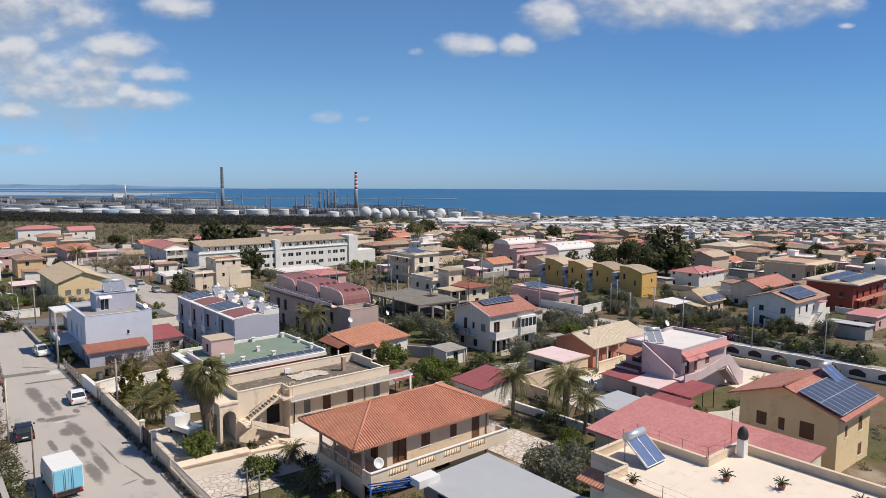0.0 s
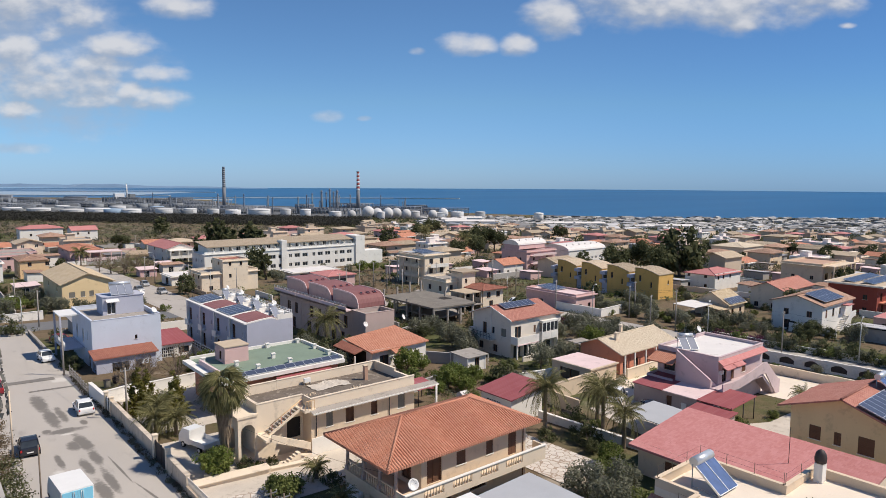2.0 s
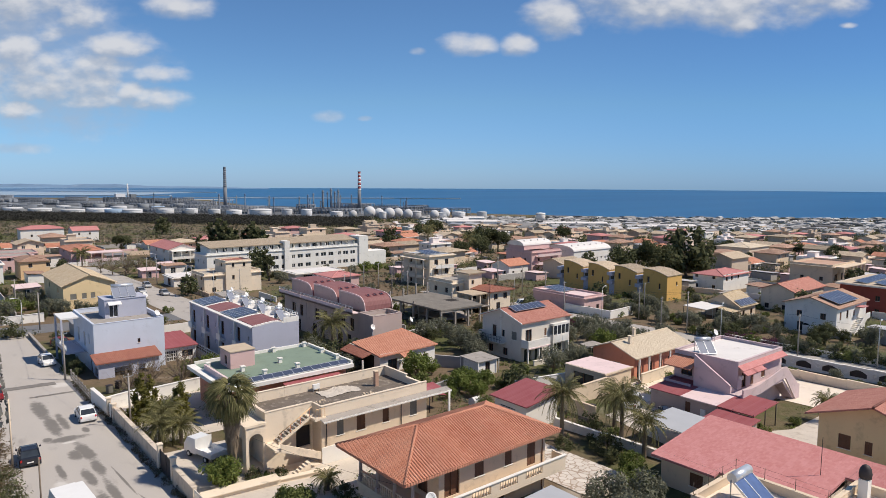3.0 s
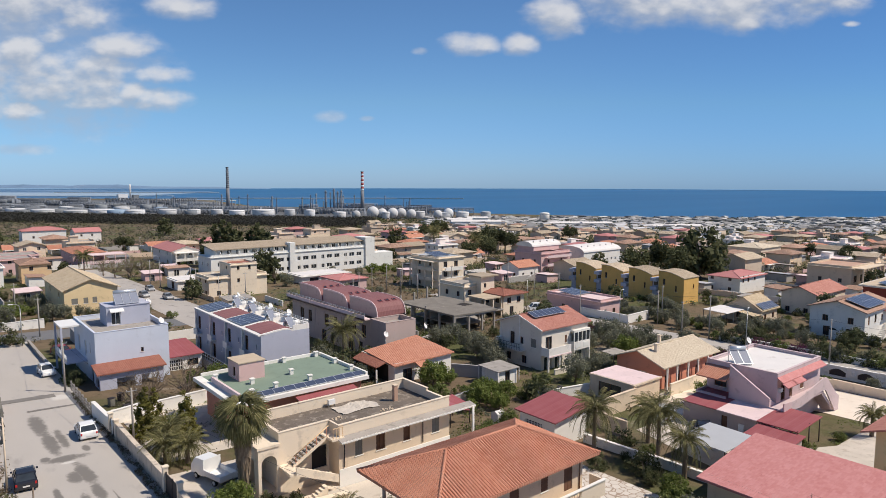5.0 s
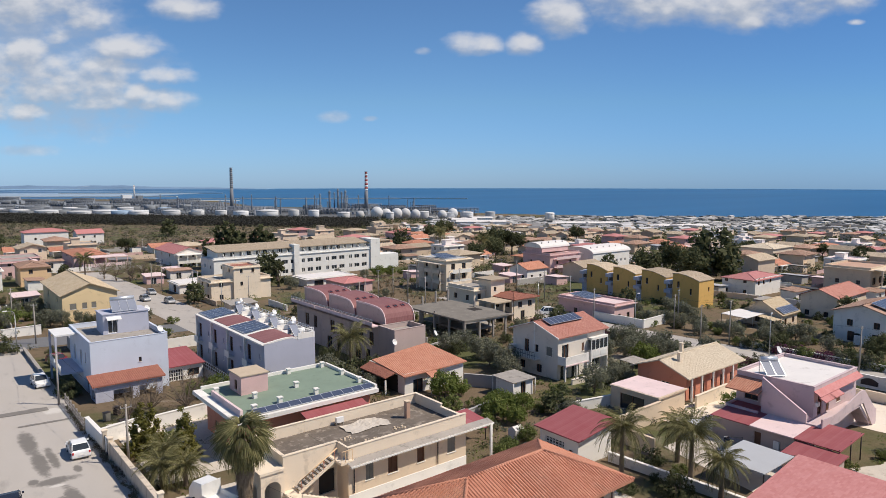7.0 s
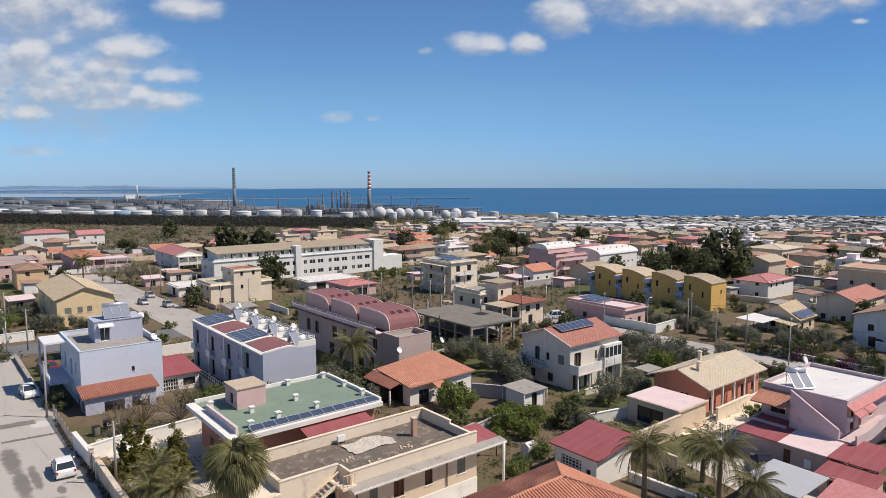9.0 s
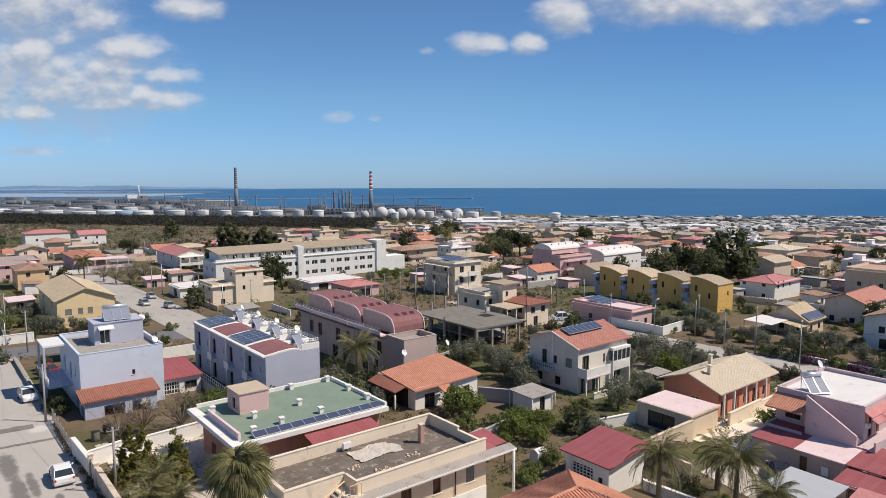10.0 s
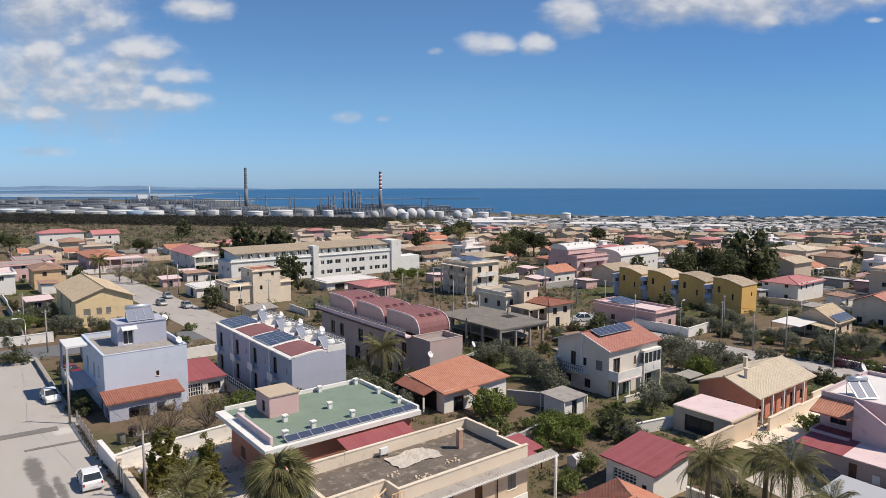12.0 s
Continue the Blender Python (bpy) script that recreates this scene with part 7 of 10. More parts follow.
part("roof_slab", boxes((-1.0, X_ + 1.0, -1.4, Y_ + 0.8, H_, H_ + 0.35)), M["bone"], h_)
part("roof_field", boxes((-0.6, X_ + 0.6, -1.0, Y_ + 0.4, H_ + 0.35, H_ + 0.42)), M["tile_tan"], h_)
for x_ in (1.5, 10.5):
    part("balcony", boxes((x_, x_ + 8.0, -1.5, -0.003, 3.6, 3.8), (x_, x_ + 8.0, -1.5, -1.4, 3.8, 4.6)), M["terracotta"], h_)
for i_ in range(2):
    pv_array("grey photovoltaic panels lying on a flat roof", 176.6, 58.2 + 4.2 * i_, 0.85, 0, 14, 1, 10, w=1.3, l=2.6, stands=False)
h_ = bpy.data.objects["block_of_flats"]
for z_ in (3.3, 6.2):
    part("balcony", boxes((1.5, 8.2, -1.3, -0.003, z_ - 0.2, z_), (1.5, 8.2, -1.3, -1.2, z_, z_ + 0.85)), M["white"], h_)
    part("gallery", boxes((-1.6, -0.003, 1.0, 12.0, z_ - 0.2, z_), (-1.6, -1.5, 1.0, 12.0, z_, z_ + 0.8)), M["cream"], h_)
for y_ in (1.0, 4.6, 8.2, 11.7):
    part("gallery_post", boxes((-1.6, -1.3, y_, y_ + 0.3, 0, 8.6)), M["cream"], h_)
part("gallery_roof", boxes((-1.9, -0.003, 0.6, 12.4, 8.6, 8.8)), M["cream"], h_)
pv_array("grey photovoltaic panels on a block of flats", 121.0, 161.0, 2.75, 0, 5, 3, 8, w=1.1, l=1.7, stands=False)
h_, X_, Y_, H_ = named("white two-storey house with a panelled gable roof", 138, 153.6, 55, 64.6, 0.8, "white", "gx", "tile_old", {"W": [(2.4, 3.6, 1.0, 1.2, "dark"), (6.8, 3.6, 1.0, 1.2, "dark"), (2.4, 0.8, 1.4, 1.8, "dark"), (6.5, 0.8, 1.2, 1.8, "dark")], "S": [(2, 3.6, 0.8, 1.6, "brown"), (5.5, 3.6, 1.0, 1.6, "dark"), (9, 3.6, 0.8, 1.2, "brown"), (12.5, 0.9, 1.2, 1.6, "dark")]}, rise=1.5, name="villa")
# dark plates on the uncut wall replace the shaded depth of two arches
for y_ in (1.3, 4.2):
    bm = bmesh.new()
    arc = [(y_ + 1.2 + 1.1 * math.cos(math.pi * k_ / 10), 1.7 + 1.1 * math.sin(math.pi * k_ / 10)) for k_ in range(11)]
    prism(bm, [(y_ + 2.3, 0.4)] + arc + [(y_ + 0.1, 0.4)], -0.03, -0.006, "x")
    part("porch_arch", bm, M["dark"], h_, "dark plate for a shaded porch arch")
bm = bmesh.new()
prism(bm, [(4.0, 0.0), (11.5, 4.4), (13.5, 4.4), (13.5, 3.3), (11.9, 3.2), (6.4, 0.0)], -1.5, -1.35, "y")
part("stair_parapet", bm, M["white"], h_, "white rendered parapet of outside stairs")
for i_ in range(12):
    part("stair_step", boxes((5.2 + 0.5 * i_, 5.7 + 0.5 * i_, -1.34, -0.01, 0, 0.29 * (i_ + 1))), M["white"], h_)
part("stair_awning", boxes((9.5, 12.5, -1.4, -0.004, H_ - 0.9, H_ - 0.75)), M["tile_pink"], h_)
pv_array("blue photovoltaic panels on a gable roof", 139.6, 55.2, 1.3, 0, 8, 2, 17, w=1.2, l=2.0, stands=False)
named("sand-coloured house with a tan tiled roof", 141.5, 149, 75.6, 83.5, -2.4, "sand", "gx", "tile_straw", {"S": W1(8), "W": W1(7)}, rise=2.3, name="cottage")
pv_array("row of blue photovoltaic panels on a tan roof", 141.7, 75.3, -2.35, 0, 7, 1, 30, w=1.0, l=1.9, stands=False)
named("low salmon house with a panelled roof", 118.6, 125.6, 100, 115.5, -1.1, "pink", "flat", "pink_roof", {"S": W1(7), "W": W1(15)}, parapet=0.35, over=0.5, name="bungalow")
pv_array("flat grey photovoltaic panels on a pink roof", 119.6, 108.0, -1.3, 0, 5, 3, 6, w=1.1, l=1.7, stands=False)
named("rose-coloured block with balconies", 179.8, 196, 172.8, 186, -1.0, "pink", "flat", "pink_roof", {"S": W2(16), "W": W2(13)}, parapet=0.6, name="block_of_flats")
def vault(h, X, y0, y1, H, rise, mat, label, vents):
    """A shallow barrel roof along x with a row of small vents."""
    bm = bmesh.new()
    m, half = (y0 + y1) / 2, (y1 - y0) / 2
    pr = [(m - half * math.cos(math.pi * k / 12), H + rise * math.sin(math.pi * k / 12)) for k in range(13)]
    prism(bm, shell(pr, 0.12), -0.4, X + 0.4, "x")
    slope_uv(bm)
    part("vaulted_roof", bm, M[mat], h, label)
    for x in (0.0, X - 0.1):
        bm = bmesh.new()
        prism(bm, [(u, z - 0.12) for u, z in pr[1:-1]] + [(y1, H - 0.1), (y0, H - 0.1)], x, x + 0.1, "x")
        part("vault_end", bm, M["white"], h)
    for i in range(vents):
        bm = bmesh.new()
        tube(bm, (X * (i + 0.5) / vents, m - half * 0.6, H + rise * 0.7), (X * (i + 0.5) / vents, m - half * 0.6, H + rise * 0.8 + 0.5), 0.25, 0.15, 8)
        part("roof_vent_pipe", bm, M["grey"], h)


h_, X_, Y_, H_ = named("white hall with a barrel roof and small vents", 203, 226, 172, 186, -2.6, "white", "none", "white_roof", {"S": row_of(2, 2.6, 8, 3.4, 1.0, 1.0, "far")}, name="hall", category="hall")
vault(h_, X_, -0.3, Y_ + 0.3, H_, 2.2, "white_roof", "white sheet barrel roof", 6)
h_ = bpy.data.objects["block_of_flats.001"]
vault(h_, 15.0, 4.0, 12.6, 10.2, 1.8, "white_roof", "white barrel roof above a rose block", 4)
part("roof_room", boxes((0.4, 14.6, 4.2, 12.4, 8.5, 10.15)), M["pink"], h_)
for z_ in (3.4, 6.4):
    part("balcony", boxes((2.0, 15.0, -1.6, -0.003, z_ - 0.2, z_), (2.0, 15.0, -1.6, -1.5, z_, z_ + 0.8)), M["pink_roof"], h_)
named("low white house with a terracotta roof", 158.5, 168, 163.5, 171.5, -3.8, "white", "gx", "tile", {"S": W1(9), "W": W1(8)}, rise=1.6, name="bungalow")
named("peach house with a dull rust gable roof", 162, 179, 72.6, 80.4, -1.0, "cream", "gx", "tile_rust", {"S": W1(18), "W": W1(9)}, rise=1.6, name="bungalow")
named("salmon garden house with a flat tiled roof", 150.5, 160.5, 44.5, 50, -2.0, "pink", "flat", "tile_pink", {"S": W1(10), "W": W1(5)}, parapet=0.0, over=0.4, name="bungalow")
for i in range(4):
    x0, ya = 152.6 + (0.0, 0.3, 0.6, 0.9)[i], 100.2 + 9.3 * i
    h, X, Y, H = named("ochre terraced house with a sloping roof", x0, x0 + 7.0, ya, ya + 7.2, 0.35 - 0.15 * i, "ochre", "none", "concrete", {"W": [(2.2, 3.2, 0.5, 1.5, "dark"), (5.6, 4.6, 0.7, 1.6, "dark")], "S": [(4.6, 4.0, 0.6, 1.0, "dark")]}, group="row of ochre houses", name="terraced_house")
    bm = bmesh.new()
    pr = [(-0.15, 0.12), (1.8, 0.8), (3.6, 1.28), (5.4, 1.5), (7.3, 1.42)]
    prism(bm, shell([(a, H + z) for a, z in pr], 0.16), -0.15, X + 0.15, "x")
    slope_uv(bm)
    part("curved_roof", bm, M["tile_tan"], h)
    for x in (0.002, X - 0.2):
        bm = bmesh.new()
        prism(bm, [(max(0, min(Y, a)), H + z - 0.15) for a, z in pr] + [(Y, H - 0.02), (0, H - 0.02)], x, x + 0.18, "x")
        part("gable_wall", bm, M["ochre"], h)
    part("back_wall", boxes((0.0, X, Y - 0.15, Y - 0.005, H - 0.02, H + 1.25)), M["ochre"], h)
    k = thing("stair_core", "lavender-grey stair core between ochre houses", "house", x0 + 0.5, ya + 7.25, h.location.z, group="row of ochre houses")
    part("core_wall", boxes((0, 5.5, 0, 2.0, 0, H - 0.6)), M["lavender"], k)
    for z in (3.4, 5.7):
        part("core_balcony", boxes((-1.4, -0.003, 0.1, 1.9, z, z + 0.9)), M["lavender"], k)
    part("core_window", boxes((-0.02, 0.0, 0.4, 1.6, 4.5, 5.8)), M["glass"], k)


def long_hotel():
    """Long white three-storey block with a set-back tiled top floor."""
    x0, x1, y0, y1 = 76.0, 137, 218.5, 230
    keep(x0, x1, y0 - 26, y1)
    zb = -7.4
    h = thing("long_building", "long white three-storey building with a tiled upper roof", "building", x0, y0, zb)
    X, Y = x1 - x0, y1 - y0
    ops = []
    for f in (1.3, 4.5):
        ops += [(2.2 + 3.1 * i + (0.5 if i % 3 == 0 else 0), f + 0.2, 2.1 if i % 3 else 1.2, 1.35, "far") for i in range(19)]
    walls(h, X, Y, 7.6, M["eggshell"], {"S": ops, "W": [(3, 4.7, 1.2, 1.2, "far"), (8, 4.7, 1.2, 1.2, "far")]})
    part("roof_deck", boxes((-0.3, X + 0.3, -0.3, Y + 0.3, 7.6, 7.8)), M["eggshell"], h)
    part("terrace_parapet", boxes((0, X, 0, 0.2, 7.8, 8.5)), M["eggshell"], h)
    walls(h, X - 6, Y - 2.0, 2.3, M["eggshell"], {"S": [(2.0 + 2.75 * i, 0.3, 1.5 if i % 2 else 0.9, 1.6, "far") for i in range(19)]}, z0=7.8, name="upper_wall", x_off=2, y_off=1.8)
    bm = bmesh.new()
    slab_from(bm, [(1.0, 0.7, 10.1), (X - 3.4, 0.7, 10.1), (X - 3.4, Y + 0.3, 11.3), (1.0, Y + 0.3, 11.3)], 0.25)
    slope_uv(bm)
    part("upper_roof", bm, M["tile_tan"], h)
    for i in range(18):
        # sloping screens between the terraces
        x = 3.4 + 3.1 * i
        bm = bmesh.new()
        prism(bm, [(0.2, 7.8), (1.78, 7.8), (1.78, 9.9), (0.2, 8.5)], x, x + 0.15, "x")
        part("terrace_screen", bm, M["eggshell"], h)
    part("end_tower", boxes((X - 3.5, X + 0.5, -0.5, Y * 0.6, 0, 11.2)), M["eggshell"], h)
    part("middle_tower", boxes((27, 29.0, -0.6, 3, 0, 11.0)), M["eggshell"], h)
    part("low_wing", boxes((X + 0.5, X + 9, 0, 6, 0, 5.2)), M["eggshell"], h)


def concrete_frame():
    """An unfinished slab on square columns with a half-built second deck."""
    x0, x1, y0, y1, zt = 79.6, 91.2, 103.6, 121.7, 0.0
    keep(x0, x1, y0, y1)
    h = thing("concrete_frame", "unfinished grey concrete slab on bare columns", "building", x0, y0, ground_at(86, 112) - 0.5)
    H = zt - h.location.z
    bm = bmesh.new()
    slab_from(bm, [(0, 0, H), (10.8, -0.4, H), (12.0, 5.0, H), (11.6, 18, H), (0, 18, H)], 0.3)
    part("slab", bm, M["slab"], h)
    part("edge_beam", boxes((0.0, 10.7, 0.0, 0.3, H - 0.62, H - 0.303)), M["concrete"], h)
    for x in (0.2, 3.8, 7.2, 10.4):
        for y in (0.2, 4.6, 9.0, 13.4, 17.4):
            part("column", boxes((x - 0.17, x + 0.17, y - 0.17, y + 0.17, -0.3, H - 0.3)), M["concrete"], h)
    # half-built middle floor with its ragged edge, a stair flight and block walls
    bm = bmesh.new()
    slab_from(bm, [(3.6, 3.6, H - 2.9), (10.8, 3.2, H - 2.9), (12.4, 8.0, H - 2.9), (10.8, 17.6, H - 2.9), (3.6, 17.6, H - 2.9)], 0.25)
    part("middle_slab", bm, M["concrete"], h)
    for x, y, z in ((7.2, 17.4, 2.4), (10.4, 17.4, 2.4), (10.4, 9.0, 1.2), (3.8, 17.4, 1.6), (0.3, 17.4, 1.4), (0.3, 9.0, 0.5)):
        part("column_stub", boxes((x - 0.15, x + 0.15, y - 0.15, y + 0.15, H, H + z)), M["concrete"], h)
    # dark plate on the unbroken slab imitates a shaded opening
    part("roof_opening", boxes((7.6, 9.9, 6.0, 8.4, H + 0.004, H + 0.03)), M["dark"], h)
    part("block_wall", boxes((3.8, 7.2, 12.0, 12.25, -0.3, H - 0.3)), M["grey"], h)
    part("block_wall", boxes((7.2, 7.45, 12.3, 17, -0.3, H - 0.3)), M["grey"], h)
    for i in range(10):
        part("stair_step", boxes((7.8 + 0.25 * i, 8.05 + 0.25 * i, 10.2, 11.4, H - 2.9 + 0.27 * i, H - 2.9 + 0.27 * (i + 1))), M["concrete"], h)


long_hotel()
concrete_frame()


def loggia(h, x0, x1, y0, floors, slab, post):
    """Open balcony floors on columns in front of a house."""
    for z in floors:
        part("loggia_floor", boxes((x0, x1, y0, -0.01, z - 0.25, z)), M[slab], h)
        if z != floors[-1]:
            part("loggia_parapet", boxes((x0, x1, y0, y0 + 0.12, z, z + 0.85)), M[slab], h)
    n = max(2, int((x1 - x0) / 3.2))
    for i in range(n + 1):
        x = x0 + (x1 - x0 - 0.35) * i / n
        part("column", boxes((x, x + 0.35, y0 + 0.02, y0 + 0.37, 0, floors[-1] - 0.25)), M[post], h)


named("white two-storey house with a salmon hip roof", 48, 68, 410, 422, -1.6, "white", "hip", "tile_pink", {"S": W2(20), "W": W2(12)}, rise=1.6)
h_, X_, Y_, H_ = named("rose house with an orange roof and open loggias", 47.5, 58, 277, 300, -1.4, "pink", "hip", "tile", {"S": W2(10), "W": W2(20)}, rise=1.1)
loggia(h_, 1.5, 16.0, -7.5, (2.6, H_ - 0.3), "pink_roof", "pink")
h_, X_, Y_, H_ = named("white house with loggias and a salmon tiled roof", 79, 90, 268, 292, -2.0, "white", "gy", "tile_pink", {"S": W2(10), "W": W2(22)}, rise=1.9)
loggia(h_, 0.4, 10.6, -3.4, (2.7, H_ - 0.5), "white", "white")
named("white house with a salmon gable roof", 74, 87, 420, 434, -4.0, "white", "gx", "tile_pink", {"S": W2(12), "W": W2(12)}, rise=1.8)
named("grey-white two-storey house with a flat roof", 86.5, 100, 243, 260, -1.6, "white", "flat", "concrete", {"S": W2(13), "W": W2(17)}, parapet=0.4, over=0.2)
named("low pink flat-roofed house with a pergola", 28, 40, 298, 312, -2.9, "pink", "flat", "concrete", {"S": W1(12), "W": W1(12)}, parapet=0.3, over=0.6)
named("orange tiled garden pavilion beside a white annexe", 94, 103, 170, 180, -2.7, "pink", "hip", "tile_pink", {"S": [(4.5, 0.3, 3.5, 2.0, "dark")], "W": [(5, 0.3, 4.0, 2.0, "dark")]}, rise=0.9, name="pavilion")
named("low white annexe with a flat roof", 92, 108, 188, 197, -3.4, "white", "flat", "white_roof", {"S": [(4, 0.3, 3.0, 2.0, "dark"), (10, 0.3, 3.0, 2.0, "dark")]}, parapet=0.1, over=0.7, name="annexe")
named("rose rendered low block with a flat roof", 14, 33, 258, 268, 0.0, "pink", "flat", "concrete", {"S": W2(18), "W": W2(10)}, parapet=0.3)
h_, X_, Y_, H_ = named("tan three-storey house with deep balconies", 210.5, 228, 82, 94, 0.6, "sand", "flat", "tile_old", {"S": [(3, 4.0, 2.4, 2.0, "dark"), (8, 4.0, 2.4, 2.0, "dark"), (14, 4.0, 1.4, 2.0, "dark"), (4, 0.8, 2.4, 2.0, "dark"), (11, 0.8, 2.4, 2.0, "dark")], "W": W2(12)}, parapet=0.5, over=0.8)
loggia(h_, 0.3, 17.2, -3.0, (3.6, H_ - 0.4), "sand", "sand")
named("beige house with a broad pale hip roof", 302, 322, 150, 166, -5.6, "beige", "hip", "tile_cream", {"S": W2(20), "W": W2(16)}, rise=1.6)
named("low house with an orange tiled hip roof", 200, 214, 283, 293, -7.0, "sand", "hip", "tile", {"S": W1(14), "W": W1(10)}, rise=1.4)


# ---- the town beyond: a few house types, repeated with their parts ----
def type_house(i, wall, roof_mat, kind, X, Y, H, rise):
    name = "house"
    label = ("beige house with a tiled hip roof", "cream house with a tiled gable roof", "rendered house with a flat roof", "house with a weathered tiled roof")[("hip", "gx", "flat", "gy").index(kind)]
    h = thing(name, label, "house", 0, 0, 0, group="houses of the town")
    win = [(a, s, 1.3, 1.4, "far") for a, s in (((X * 0.22, 4.3), (X * 0.75, 4.3), (X * 0.6, 1.3)) if H > 5.5 else ((X * 0.25, 1.5), (X * 0.72, 1.5)))]
    winW = [(a, s, 1.1, 1.3, "far") for a in (Y * 0.3, Y * 0.72) for s in ((4.3,) if H > 5.5 and i % 3 == 0 else ())]
    walls(h, X, Y, H, M[wall], {"S": win, "W": winW}, gable={"gx": "x", "gy": "y"}.get(kind), rise=rise, x_off=-X / 2, y_off=-Y / 2)
    if kind == "hip":
        hip_roof(h, X, Y, H, rise, M[roof_mat], 1.15, x_off=-X / 2, y_off=-Y / 2, caps=False)
    elif kind == "flat":
        flat_roof(h, X, Y, H - 0.5, 0.0, M[wall], M[roof_mat], 0.5, x_off=-X / 2, y_off=-Y / 2)
        part("stair_hut", boxes((-X * 0.1, X * 0.2, 0, Y * 0.3, H - 0.5, H + 1.7), (-X * 0.13, X * 0.23, -0.2, Y * 0.3 + 0.2, H + 1.7, H + 1.85)), M[wall], h)
    else:
        gable_roof(h, X, Y, H, rise, {"gx": "x", "gy": "y"}[kind], M[roof_mat], 0.9, x_off=-X / 2, y_off=-Y / 2, cap_too=False)
    if i % 3 == 1:
        # open porch with a floor above it, deep in shade
        z = H * 0.5 if H > 5.5 else H - 0.35
        part("porch_floor", boxes((-X * 0.5, X * 0.28, -Y / 2 - 2.2, -Y / 2 - 0.003, z - 0.22, z)), M[wall], h)
        for x in (-X * 0.49, -X * 0.12, X * 0.25):
            part("porch_post", boxes((x, x + 0.28, -Y / 2 - 2.15, -Y / 2 - 1.87, 0, z - 0.22)), M[wall], h)
        if H > 5.5:
            part("porch_parapet", boxes((-X * 0.5, X * 0.28, -Y / 2 - 2.2, -Y / 2 - 2.08, z, z + 0.85)), M[wall], h)
    if i % 2 == 0:
        part("balcony", boxes((-X * 0.4, X * 0.1, -Y / 2 - 1.2, -Y / 2 - 0.003, H * 0.5 - 0.2, H * 0.5), (-X * 0.4, X * 0.1, -Y / 2 - 1.2, -Y / 2 - 1.1, H * 0.5, H * 0.5 + 0.8)), M[wall], h)
    return h


def town():
    rng = random.Random(5)
    types = [type_house(i, *a) for i, a in enumerate((
        ("beige", "tile_old", "hip", 13, 10, 6.6, 1.5), ("beige", "tile_tan", "gx", 12, 9, 6.2, 1.4), ("beige", "concrete", "flat", 12, 10, 6.8, 0), ("sand", "tile", "hip", 11, 9, 3.9, 1.3),
        ("white", "tile", "gx", 11, 8, 3.8, 1.4), ("pink", "tile_pink", "hip", 12, 9, 6.4, 1.2), ("cream", "pink_roof", "flat", 11, 9, 4.2, 0), ("beige", "tile_tan", "gy", 10, 12, 6.4, 1.5),
        ("sand", "tile_old", "hip", 15, 10, 6.5, 1.4), ("white", "pink_roof", "flat", 13, 9, 6.6, 0), ("sand", "tile_tan", "hip", 11, 10, 6.6, 1.4)))]
    used = [False] * len(types)
    count = 0
    for gx in range(-40, 42):
        for gy in range(-20, 60):
            if gx % 4 == 0 or gy % 5 == 0:
                continue
            x, y = gx * 19.0 + rng.uniform(-3, 3), gy * 19.0 + rng.uniform(-3, 3)
            d, c = 0.640 * x + 0.768 * y, 0.768 * x - 0.640 * y
            a = c / max(d, 1)
            far = 330 if a < -0.30 else 480 if a < -0.14 else 640 if a < 0.10 else 560
            pick, turn, skip = rng.randrange(len(types)), rng.choice((0, 0, 0, 90, 0)), rng.random()
            if not (135 < d < far and abs(a) < 0.78) or skip < (0.12 if d < 420 else 0.30) or not free(x, y, 9.5):
                continue
            m = pose(x, y, ground_at(x, y) - 0.5, 0, 0, turn + rng.uniform(-3, 3)) @ Matrix.Diagonal((rng.uniform(0.85, 1.12), rng.uniform(0.85, 1.12), rng.uniform(0.85, 1.08), 1))
            if not used[pick]:
                used[pick] = True
                types[pick].matrix_basis = m
            else:
                t = copy_thing(types[pick], m)
            keep(x - 5.5, x + 5.5, y - 4.5, y + 4.5)
            count += 1
    return count


keep(108, 152, 117, 152)
keep(118, 150, 62, 98)
keep(70, 118, 138, 216)
keep(18, 43, 150, 168)
keep(94, 108, 72, 84)
keep(80, 110, 238, 256)
keep(692, 718, 628, 654)
keep(177, 195, 120, 139)
keep(204, 217, 121, 136)
town()


